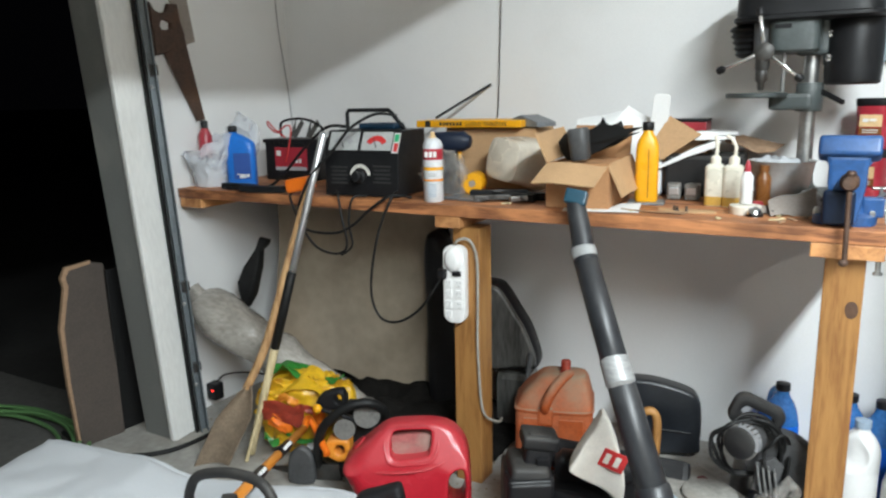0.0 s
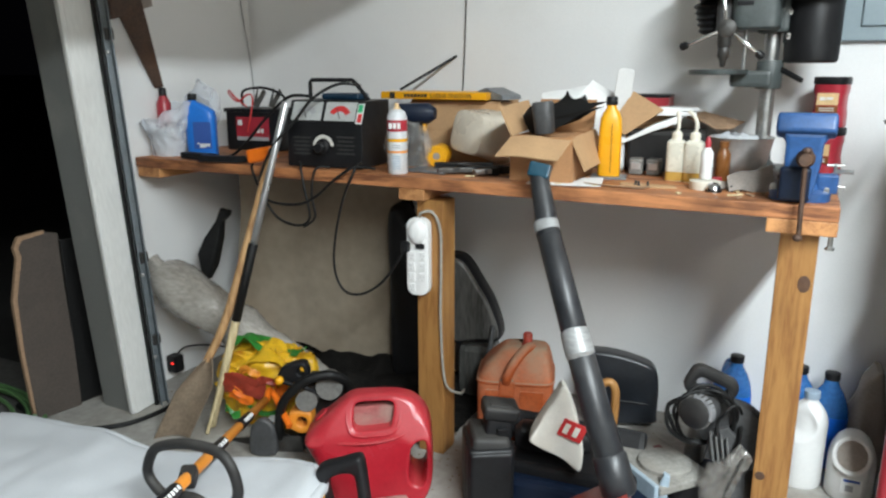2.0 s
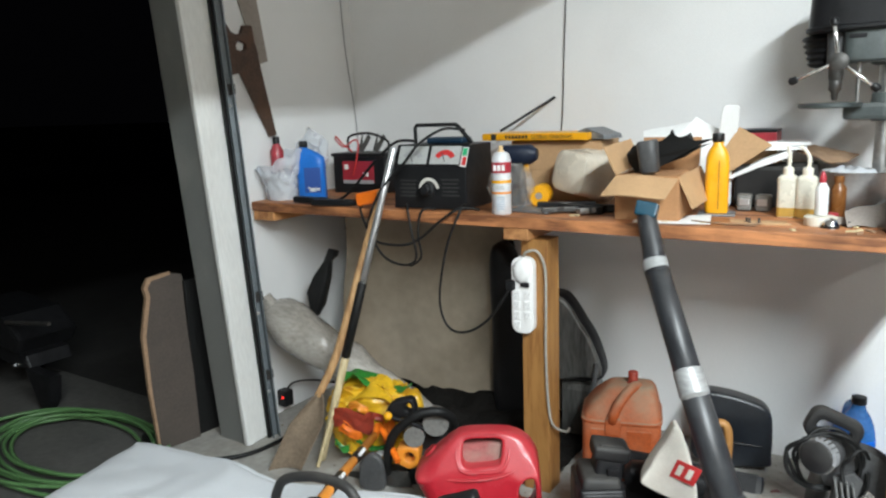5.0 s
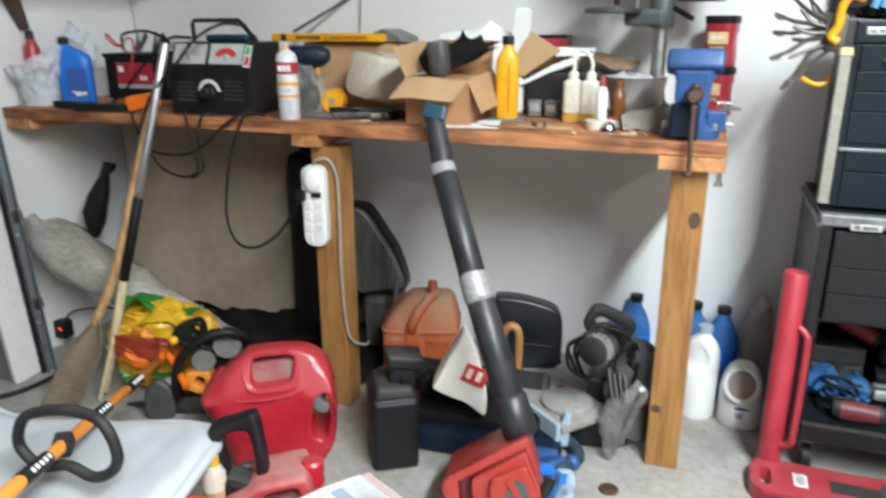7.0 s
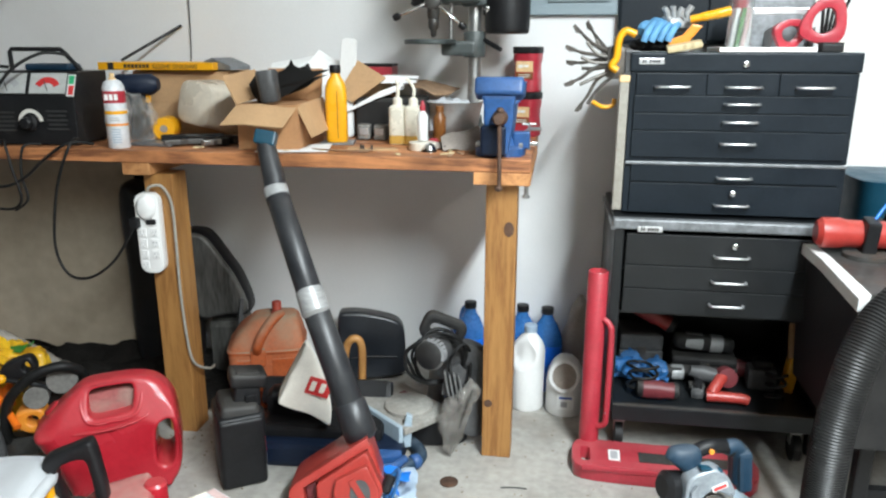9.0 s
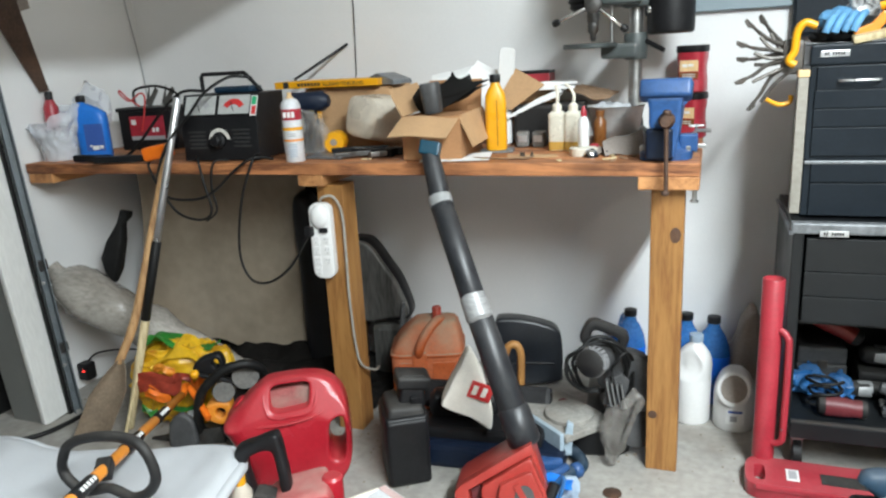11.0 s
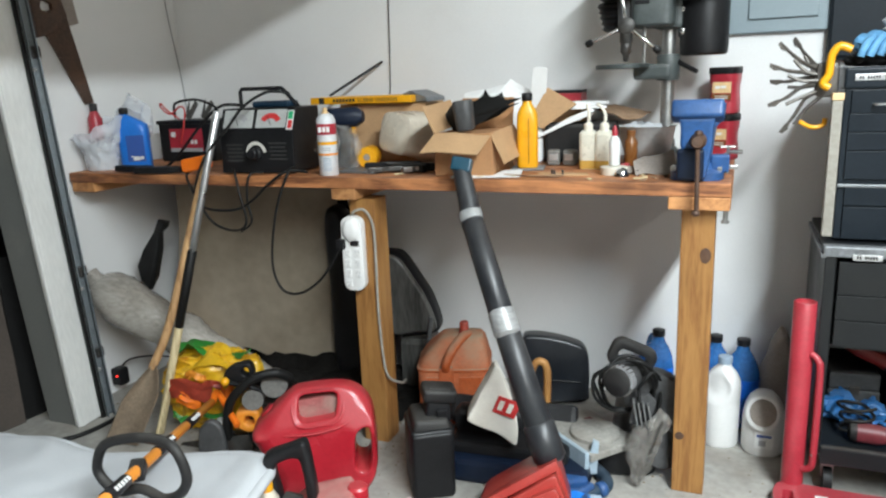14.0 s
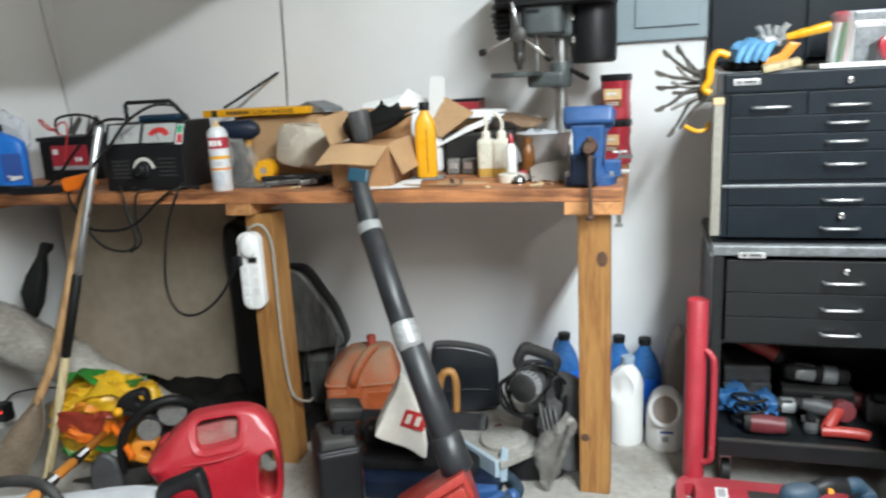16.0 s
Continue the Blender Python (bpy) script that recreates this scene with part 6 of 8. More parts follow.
    part(nm, bm, mt, sb, smooth=60)
part("torn_flap", crumple(sheet(16, 10, lambda u, v: Vector((-0.050 + 0.185 * u, -0.105 + 0.10 * v, 0.262 + 0.075 * math.sin(math.pi * min(1, u * 1.15)) * (0.4 + 0.6 * v))), 0.003), 0.020, 16), YELLOWBAG, sb, "torn yellow top flap", smooth=50)

# chainsaw on its side
cs = thing("chainsaw", (0.975, -0.17, 0.0), 24, "orange and black chainsaw with dusty engine housing", "chainsaw")
part("engine", box((0.17, 0.14, 0.13), (0.01, 0.10, 0.067), 0.02), BLACK_DUSTY, cs)
part("crankcase", box((0.14, 0.10, 0.15), (0.0, 0.11, 0.185), 0.03), BLACK_DUSTY, cs, smooth=40)
part("oil_housing", molded(loop2([(-0.098, 0.118), (-0.096, 0.158), (-0.080, 0.170), (-0.045, 0.174), (-0.016, 0.168), (-0.012, 0.132), (-0.022, 0.102), (-0.050, 0.088), (-0.080, 0.098)], 3), 0.07, 0.012, (loop2([(-0.066, 0.130), (-0.056, 0.152), (-0.034, 0.148), (-0.032, 0.124), (-0.050, 0.116)], 3),), 0.006, pose(0, 0.02, 0)), AMBER, cs, "amber oil housing", smooth=45)
part("air_filter_cover", lathe([(0.012, 0), (0.034, 0.006), (0.044, 0.020), (0.046, 0.09)], pose(0.032, 0.10, 0.246, 84, 0, 10), 28), SAWGREY, cs, "dusty round filter cover", smooth=50)
part("starter", lathe([(0.010, 0), (0.028, 0.006), (0.036, 0.018), (0.037, 0.08)], pose(-0.037, 0.07, 0.202, 84, 0, 6), 28), SAWGREY, cs, "dusty starter cover", smooth=50)
part("front_handle", sweep(spline([(0.10, 0.07, 0.22), (0.099, 0.03, 0.272), (0.071, 0.0, 0.303), (0.032, -0.012, 0.309), (-0.023, -0.02, 0.293), (-0.073, -0.022, 0.253), (-0.103, -0.020, 0.215), (-0.123, -0.01, 0.157), (-0.136, 0.02, 0.070), (-0.125, 0.06, 0.028)]), 0.0165, 14), RUBBER, cs, "black tubular front handle", smooth=60)
part("hand_guard", molded(loop2([(-0.138, 0.268), (-0.128, 0.303), (-0.104, 0.324), (-0.046, 0.339), (-0.028, 0.318), (-0.026, 0.290), (-0.052, 0.268), (-0.10, 0.262)], 3), 0.045, 0.010, (loop2([(-0.066, 0.306), (-0.050, 0.322), (-0.042, 0.312), (-0.044, 0.292), (-0.058, 0.290)], 3),), 0.005, pose(0, 0.045, 0)), BLACK, cs, "black rear hand guard", smooth=45)
part("lever", sweep(spline([(-0.110, 0.0, 0.279), (-0.065, -0.005, 0.268), (-0.026, -0.004, 0.257), (0.023, 0.02, 0.217)]), 0.008, 10), BLACK, cs, smooth=60)
part("knob", lathe([(0.005, -0.014), (0.013, -0.009), (0.016, 0.0), (0.013, 0.009), (0.005, 0.014)], pose(-0.120, -0.004, 0.284, 70, 0, 0), 18), YELLOW, cs, "yellow knob", smooth=60)
part("guide_bar", prism([(0, -0.03), (0.30, -0.024), (0.33, 0.0), (0.30, 0.024), (0, 0.03)], 0.006, pose(-0.05, -0.01, 0.05, 0, 12, 160), 0.001), DARKSTEEL, cs, "dark guide bar")
gp = thing("grey_guard_plate", (0.80, -0.25, 0), 20, "dusty grey plastic guard plate standing on the floor", "guard")
part("plate", molded(loop2([(-0.040, 0.006), (-0.042, 0.08), (-0.030, 0.118), (0.008, 0.143), (0.044, 0.116), (0.052, 0.06), (0.046, 0.006)], 3), 0.03, 0.010), DIMGREY, gp, smooth=45)
# big red fuel can
gc = thing("fuel_can", (1.265, -0.295, 0), 28, "large red plastic fuel can with dusty carrying handle", "fuel can")
CAN = loop2([(-0.085, 0.004), (-0.112, 0.022), (-0.135, 0.090), (-0.158, 0.150), (-0.180, 0.195), (-0.184, 0.225), (-0.165, 0.256), (-0.115, 0.312), (-0.068, 0.360), (-0.038, 0.380), (0.02, 0.387), (0.092, 0.387), (0.140, 0.373), (0.172, 0.342), (0.194, 0.290), (0.204, 0.210), (0.207, 0.120), (0.197, 0.055), (0.176, 0.015), (0.145, 0.004), (0.02, 0.003)], 4)
CANHOLE = loop2([(-0.032, 0.346), (-0.014, 0.362), (0.03, 0.365), (0.074, 0.365), (0.088, 0.350), (0.082, 0.292), (0.068, 0.276), (0.02, 0.268), (-0.018, 0.266), (-0.034, 0.284)], 3)
CANSLOT = loop2([(0.138, 0.196), (0.150, 0.220), (0.168, 0.231), (0.184, 0.225), (0.188, 0.17), (0.183, 0.11), (0.170, 0.084), (0.148, 0.084), (0.134, 0.104), (0.135, 0.15)], 3)


def leaned(bm):
    """The can's upper half slopes back and thins towards the handle."""
    for v in bm.verts:
        f = min(1.0, max(0.0, (v.co.z - 0.222) / 0.165))
        v.co.y = v.co.y * (1 - 0.62 * f) + 0.012 * f
        v.co.z -= 0.032 * f
    return bm


part("body", leaned(molded(CAN, 0.17, 0.050, (CANHOLE, CANSLOT), 0.010, pose(0, 0.0, 0), 6)), RED, gc, smooth=60)
part("recess", leaned(prism([(-0.060, 0.236), (0.112, 0.236), (0.108, 0.332), (0.05, 0.340), (-0.050, 0.328)], 0.07, pose(0, 0.0, 0), 0.010)), RECESS, gc, "dusty recess under the handle")
part("handle_rim", leaned(sweep(spline([(-0.054, -0.078, 0.350), (-0.053, -0.0820, 0.300), (-0.034, -0.0845, 0.256), (0.03, -0.0848, 0.254), (0.082, -0.0845, 0.262), (0.104, -0.0825, 0.298), (0.110, -0.078, 0.350)]), 0.0060)), RED, gc, "moulded rim round the handle hole", smooth=60)
part("shoulder_ridge", leaned(sweep(spline([(-0.168, -0.036, 0.222), (-0.115, -0.066, 0.222), (-0.03, -0.0835, 0.226), (0.05, -0.0845, 0.234), (0.114, -0.0825, 0.254), (0.144, -0.072, 0.290), (0.152, -0.058, 0.330)]), 0.0050)), RED, gc, "moulded shoulder ridge", smooth=60)
part("spout_cap", lathe([(0.026, 0), (0.028, 0.004), (0.028, 0.03), (0.022, 0.036)], pose(-0.122, 0.02, 0.248, 0, -40, 0), 20), RED, gc, smooth=40)
# faded orange can, black can and seat
oc = thing("old_fuel_can", (1.515, 0.34, 0), 18, "faded orange fuel can thick with dust", "fuel can")
part("body", loft([(0, 0.128, 0.105, 7, 0, 0), (0.010, 0.138, 0.115, 7, 0, 0), (0.228, 0.138, 0.115, 7, 0, 0), (0.250, 0.131, 0.108, 6, 0.004, 0), (0.280, 0.116, 0.094, 6, 0.012, 0.006), (0.312, 0.094, 0.074, 5, 0.026, 0.012), (0.328, 0.080, 0.058, 4, 0.030, 0.014), (0.333, 0.062, 0.044, 4, 0.030, 0.014)], 44), ORANGE_OLD, oc, smooth=35)
part("handle", sweep(spline([(-0.030, -0.108, 0.226), (-0.026, -0.130, 0.256), (-0.012, -0.124, 0.290), (0.010, -0.096, 0.320), (0.036, -0.054, 0.338), (0.052, -0.010, 0.330)]), 0.0175, 14), ORANGE_OLD, oc, smooth=60)
part("handle_foot", box((0.056, 0.040, 0.070), (-0.028, -0.106, 0.208), 0.012), ORANGE_OLD, oc)
part("spout", lathe([(0.030, 0.322), (0.020, 0.336), (0.0175, 0.340), (0.0175, 0.372), (0.015, 0.376)], pose(0.038, 0.010, 0), 20), BRICKRED, oc, "dark red screw cap", smooth=40)
part("rib", loft([(0.218, 0.139, 0.116, 7, 0, 0), (0.222, 0.142, 0.119, 7, 0, 0), (0.228, 0.142, 0.119, 7, 0, 0), (0.232, 0.138, 0.115, 7, 0, 0)], 44), ORANGE_OLD, oc)
for sx in (-0.062, 0.062):
    part("moulded_panel", box((0.085, 0.008, 0.150), (sx, -0.1135, 0.125), 0.003), ORANGE_OLD, oc)
bc = thing("black_tool_case", (1.636, -0.162, 0), 32, "dusty black plastic tool case standing on end", "case")
part("body", box((0.138, 0.176, 0.232), (-0.018, 0, 0.117), 0.016, seg=3), BLACK, bc, smooth=40)
part("lid_half", box((0.132, 0.070, 0.222), (-0.018, -0.060, 0.115), 0.014, seg=3), BLACK, bc, smooth=40)
part("shoulder", box((0.122, 0.160, 0.040), (-0.016, 0, 0.240), 0.014, (0, 4, 0), 3, taper=0.86), BLACK_DUSTY, bc, "dust-greyed shoulder", smooth=40)
part("neck", box((0.085, 0.090, 0.070), (0.012, 0.006, 0.272), 0.012, (0, 6, 0), 3, taper=0.88), BLACK, bc, smooth=40)
part("handle", box((0.108, 0.094, 0.044), (0.020, 0.006, 0.318), 0.013, (0, 9, 0), 3), BLACK_DUSTY, bc, "chunky dusty handle", smooth=40)
part("handle_ridge", box((0.070, 0.020, 0.010), (0.020, -0.020, 0.340), 0.004, (0, 9, 0)), BLACK_DUSTY, bc)
part("clasp", box((0.034, 0.012, 0.040), (0.020, -0.044, 0.262), 0.004, (10, 0, 0)), BLACK, bc)
for yy in (-0.036, 0.036):
    part("latch", box((0.006, 0.034, 0.058), (0.053, yy, 0.196), 0.002), BLACK, bc)
part("seam", box((0.1395, 0.006, 0.226), (-0.018, -0.024, 0.118), 0.002), BLACK, bc)
part("sticker", box((0.002, 0.026, 0.048), (0.0515, -0.052, 0.120)), INKRED, bc, "small red sticker")
part("sticker", box((0.002, 0.024, 0.060), (0.0515, -0.052, 0.055)), INKGREY, bc, "worn grey sticker")

seat = thing("black_seat_shell", (1.865, 0.56, 0.015), 14, "black molded plastic case lying against the wall", "case", rx=-6)
part("shell", prism([(p.x, p.z) for p in spline([(-0.135, 0, 0.01), (-0.14, 0, 0.20), (-0.135, 0, 0.292), (-0.10, 0, 0.308), (-0.018, 0, 0.300), (0.075, 0, 0.272), (0.110, 0, 0.245), (0.124, 0, 0.195), (0.124, 0, 0.06), (0.10, 0, 0.005)], 4, True)], 0.10, Matrix.Diagonal((1, 1, 0.87, 1)), 0.03, seg=3), SEATBLACK, seat, smooth=50)
part("ridge", sweep(spline([(-0.10, -0.045, 0.08), (0.0, -0.048, 0.085), (0.09, -0.046, 0.080)]), 0.006), BLACK, seat, smooth=60)
wh = thing("wooden_handle_loop", (1.885, 0.20, 0), 10, "worn brown wooden loop handle", "handle")
part("loop", sweep(spline([(-0.03, 0, 0.0), (-0.035, 0, 0.18), (-0.02, 0, 0.29), (0.01, 0, 0.315), (0.03, 0, 0.28), (0.028, 0, 0.15), (0.02, 0, 0.0)]), 0.014, 10), POST, wh, smooth=60)

nv = thing("navy_tool_case", (1.86, 0.03, 0), 4, "open navy plastic tool case on the floor", "case")
part("base", box((0.50, 0.30, 0.085), (0, 0, 0.0435), 0.02), NAVYDARK, nv)
part("lid", box((0.46, 0.05, 0.10), (-0.05, 0.13, 0.125), 0.02, (-30, 0, 0)), BLACK, nv)
part("inner_tool", loft([(-0.12, 0.03, 0.03, 3, 0, 0), (-0.10, 0.05, 0.045, 3, 0, 0), (0.08, 0.05, 0.045, 3, 0, 0), (0.12, 0.03, 0.03, 3, 0, 0)], 20, pose(-0.10, 0.02, 0.155, 0, 90, 12)), BLACK, nv, smooth=40)
part("handle", sweep(spline([(0.12, -0.145, 0.05), (0.14, -0.19, 0.05), (0.22, -0.195, 0.05), (0.26, -0.145, 0.05)]), 0.013), BLUEPAINT, nv, smooth=60)
part("insert", box((0.40, 0.22, 0.05), (-0.02, 0, 0.10), 0.015), BLACK, nv)
part("rim", box((0.14, 0.045, 0.04), (0.18, -0.16, 0.06), 0.012, (0, 0, 22)), BLUEPAINT, nv)

bh2 = thing("blue_hose", label="dark blue hose looping out of the tool case", category="hose")
part("hose", sweep(spline([(1.98, -0.02, 0.10), (2.06, 0.045, 0.055), (2.13, 0.035, 0.024), (2.165, -0.030, 0.022), (2.125, -0.095, 0.022), (2.06, -0.105, 0.030), (1.99, -0.10, 0.09)]), 0.021, 14), NAVY, bh2, smooth=60)
part("cuff", rod((2.165, -0.055, 0.025), (2.145, -0.078, 0.025), 0.0245, seg=16), BLUEPAINT, bh2, "blue end cuff", smooth=50)
wrp = thing("crumpled_wrapper", (2.135, -0.225, 0), 20, "crumpled blue and white plastic wrapper on the floor", "wrapper")
part("film", crumple(crumple(sheet(18, 18, lambda u, v: Vector(((u - 0.5) * 0.10, (v - 0.5) * 0.17, 0.020 + 0.018 * math.sin(5 * u) * math.cos(4 * v))), 0.002), 0.022, 16), 0.008, 50, 2.0), PALEBLUE, wrp, smooth=30)
for k, (x, y) in enumerate(((-0.02, -0.03), (0.018, 0.02), (-0.01, 0.06))):
    part("blue_print", crumple(sheet(6, 6, lambda u, v: Vector((x + (u - 0.5) * 0.04, y + (v - 0.5) * 0.03, 0.046 + 0.006 * k)), 0.002), 0.012, 30, 1.0 * k), BLUE, wrp, "blue printed area", smooth=30)

# canvas bag with red mark
bg = thing("canvas_bag", (1.818, -0.10, 0.282), 24, "cream canvas bag with red printed mark over the blower tube", "bag")
bm = prism([(p.x, p.z) for p in spline([(0.005, 0, 0.145), (-0.035, 0, 0.07), (-0.095, 0, -0.02), (-0.085, 0, -0.05), (0.0, 0, -0.095), (0.075, 0, -0.140), (0.085, 0, -0.10), (0.075, 0, 0.0), (0.04, 0, 0.10)], 4, True)], 0.06, Matrix.Diagonal((0.84, 1, 0.96, 1)), 0.022, seg=3)
part("bag", crumple(bm, 0.008, 14, 2.0), CANVAS, bg, smooth=50)
lg = part("red_mark", box((0.075, 0.004, 0.056), (0.038, -0.036, 0.002), 0.001, (0, 24, 0)), INKRED, bg, "red printed panel")
for x, z in ((0.020, 0.010), (0.048, -0.002)):
    part("pale_shape", box((0.016, 0.002, 0.032), (x, -0.0385, z), 0, (0, 24, 0)), CANVAS, lg)

# leaf blower
bl = thing("leaf_blower", label="red leaf blower with taped black tube against the bench", category="leaf blower")
p0, p1, p2, p3 = Vector((1.715, -0.035, 1.045)), Vector((1.765, -0.11, 0.885)), Vector((1.907, -0.25, 0.614)), Vector((2.037, -0.332, 0.325))
part("upper_tube", sweep(spline([p0 + Vector((0.002, -0.012, -0.028)), p0.lerp(p1, 0.35) + Vector((-0.006, 0, 0)), p0.lerp(p1, 0.75), p1, p1.lerp(p2, 0.08)]), [0.026 + 0.0003 * i for i in range(33)], 22), TUBE, bl, "scuffed black nozzle tube", smooth=50)
part("tube", rod(p1.lerp(p2, 0.02), p2, 0.034, 0.036, 24), TUBE, bl, smooth=50)
part("lower_tube", rod(p2, p3, 0.0365, 0.040, 24), TUBE, bl, smooth=50)
d = (p2 - p1).normalized()
part("tape_band", crumple(rod(p1 - d * 0.022, p1 + d * 0.022, 0.0355, 0.036, 24), 0.0015, 60), TAPE, bl, "grey duct tape band", smooth=40)
part("tape_band", crumple(rod(p2 - d * 0.04, p2 + d * 0.045, 0.0385, 0.0395, 24), 0.0018, 50), TAPE, bl, "grey duct tape band", smooth=40)
part("collar", rod(p3 - (p3 - p2).normalized() * 0.04, p3 + (p3 - p2).normalized() * 0.075, 0.0445, 0.0455, 28), TUBE, bl, "black collar", smooth=50)
part("flange", box((0.062, 0.040, 0.042), p0 + Vector((0.004, -0.016, -0.012)), 0.006, (-18, 10, 8)), TEAL, bl, "teal nozzle flange")
hm = pose(2.040, -0.47, 0.004, -15, 0, 14) @ Matrix.Diagonal((1, 1, 0.885, 1))
hull = [(-0.137, 0.190), (-0.122, 0.208), (0.068, 0.335), (0.078, 0.303), (0.110, 0.185), (0.104, 0.147), (0.066, 0.066), (0.022, 0.006), (-0.060, 0.006), (-0.106, 0.065), (-0.139, 0.166)]
part("housing", prism(hull, 0.17, hm @ pose(0, 0.100, 0), 0.014, seg=3), REDORANGE, bl, "red engine housing", smooth=35)
RIM = [(-0.137, 0.190), (-0.122, 0.208), (0.068, 0.335), (0.076, 0.306), (-0.078, 0.208), (-0.100, 0.194), (-0.092, 0.112), (-0.046, 0.036), (0.010, 0.020), (0.026, 0.010), (-0.060, 0.006), (-0.106, 0.065), (-0.139, 0.166)]
part("rim", prism(RIM, 0.050, hm @ pose(0, -0.004, 0), 0.006), REDORANGE, bl, "raised red rim", smooth=35)
part("inset", prism([(-0.097, 0.187), (-0.072, 0.200), (-0.056, 0.125), (-0.028, 0.066), (0.006, 0.024), (-0.044, 0.040), (-0.088, 0.112)], 0.010, hm @ pose(0, 0.0105, 0), 0.002), RED_DARKENED, bl, "dusty dark air slot")
part("raised_step", molded(loop2([(-0.066, 0.200), (-0.050, 0.218), (0.000, 0.252), (0.058, 0.292), (0.072, 0.276), (0.092, 0.222), (0.106, 0.178), (0.076, 0.100), (0.040, 0.032), (0.018, 0.028), (-0.028, 0.072), (-0.056, 0.132)], 2), 0.06, 0.004, m=hm @ pose(0, -0.014, 0), steps=2), REDORANGE, bl, "raised red step", smooth=35)
part("raised_panel", molded(loop2([(-0.016, 0.218), (-0.006, 0.228), (0.028, 0.246), (0.062, 0.262), (0.072, 0.250), (0.096, 0.190), (0.093, 0.156), (0.070, 0.112), (0.044, 0.074), (0.034, 0.080), (-0.017, 0.166)], 2), 0.05, 0.004, m=hm @ pose(0, -0.044, 0), steps=2), REDORANGE, bl, "raised red panel", smooth=35)
mk = part("round_mark", lathe([(0.030, 0), (0.031, 0.003)], hm @ pose(0.048, -0.0680, 0.183, 90, 0, 0), 28, sx=0.86, sy=1.40), DIMGREY, bl, "round dark mark")
part("red_bar", box((0.016, 0.006, 0.098), (0.048, -0.0710, 0.183), 0.001, (0, -26, 0)), REDORANGE, mk, loc=hm)
part("blue_strap", sweep(spline([(1.995, -0.515, 0.030), (2.05, -0.515, 0.014), (2.10, -0.47, 0.05), (2.14, -0.445, 0.095), (2.172, -0.425, 0.165), (2.178, -0.40, 0.205), (2.150, -0.40, 0.16), (2.135, -0.44, 0.09), (2.075, -0.49, 0.03)]), 0.009, 8, flat=0.6), BLUE_DARKENED, bl, "blue cord tangled round it", smooth=60)
part("pull_grip", rod((2.145, -0.43, 0.155), (2.158, -0.41, 0.195), 0.015), BLACK, bl)

# mitre saw
ms = thing("mitre_saw", (2.205, 0.14, 0), 10, "dusty grey compound mitre saw with black motor and cord", "mitre saw")
# Made-up base, black to pass for the floor shadow under the saw.
part("base", loft([(0.0, 0.10, 0.09, 4, -0.02, 0.03), (0.01, 0.11, 0.10, 4, -0.02, 0.03), (0.092, 0.10, 0.09, 4, -0.03, 0.02)], 32), BLACK, ms, smooth=35)
tm = pose(-0.128, -0.010, 0.116, 0, 0, -50)
part("table", box((0.27, 0.20, 0.026), (0, 0, 0), 0.006), TABLEDUST, ms, "dust-caked saw table", loc=tm)
part("turntable", lathe([(0.075, 0.0), (0.080, 0.004), (0.080, 0.016), (0.074, 0.020)], pose(0.03, 0.0, 0.010), 32), TABLEDUST, ms, smooth=35, loc=tm)
fn = part("fence", box((0.28, 0.016, 0.070), (-0.01, -0.110, -0.012), 0.004), TABLEGREY, ms, "grey-blue fence with bolt holes", loc=tm)
part("fence_foot", prism([(-0.128, 0.040), (-0.100, 0.046), (-0.094, 0.150), (-0.112, 0.160), (-0.124, 0.110)], 0.020, pose(0, -0.150, 0.01), 0.004), TABLEGREY, ms, "grey-blue fence bracket")
for k in range(3):
    part("hole", lathe([(0.005, 0), (0.005, 0.002)], pose(-0.10 + 0.07 * k, -0.1155, -0.004, 90, 0, 0), 10), BLACK, fn)
part("arm", sweep(spline([(-0.02, 0.10, 0.07), (-0.01, 0.09, 0.18), (0.0, 0.04, 0.27), (0.02, 0.0, 0.30)]), 0.032, 14), CASTGREY, ms, smooth=50)
MOT = pose(-0.004, -0.02, 0.336) @ Matrix.Diagonal((0.88, 1.0, 0.88, 1))
mo = part("motor", lathe([(0.040, 0), (0.052, 0.006), (0.054, 0.02), (0.054, 0.10), (0.046, 0.108)], MOT @ pose(0, 0, 0, 80, 0, -24), 28), DIMGREY, ms, "dusty grey motor", smooth=40)
part("end_face", lathe([(0.049, 0.102), (0.050, 0.1085), (0.044, 0.1125)], MOT @ pose(0, 0, 0, 80, 0, -24), 28), BLACK_DUSTY, mo, "dark end face", smooth=40)
part("rim_ring", lathe([(0.0535, 0.088), (0.0560, 0.090), (0.0560, 0.099), (0.0500, 0.103)], MOT @ pose(0, 0, 0, 80, 0, -24), 28), SAWGREY, mo, "worn rim", smooth=40)
part("rim_patch", prism([(r * math.cos(a), r * math.sin(a)) for r, rng in ((0.0585, range(0, 9)), (0.0485, range(8, -1, -1))) for a in [math.radians(-12 + 14 * k) for k in rng]], 0.034, MOT @ pose(0, 0, 0, -10, 0, -24) @ pose(0, -0.088, 0)), BRIGHTCAST, mo, "bright bare rim of the motor")
for k in range(7):
    a = math.radians(-6 + 15 * k)
    part("vent", box((0.004, 0.036, 0.004), (0.0590 * math.cos(a), -0.088, 0.0590 * math.sin(a)), 0), DARKSTEEL, mo, loc=MOT @ pose(0, 0, 0, -10, 0, -24))
part("d_handle", prism(rounded(0.150, 0.100, 0.034, 6), 0.040, pose(0.006, -0.01, 0.398, 0, 24, 6), 0.012, holes=(rounded(0.092, 0.030, 0.014, 5),)), BLACK_DUSTY, ms, "black loop handle", smooth=40)
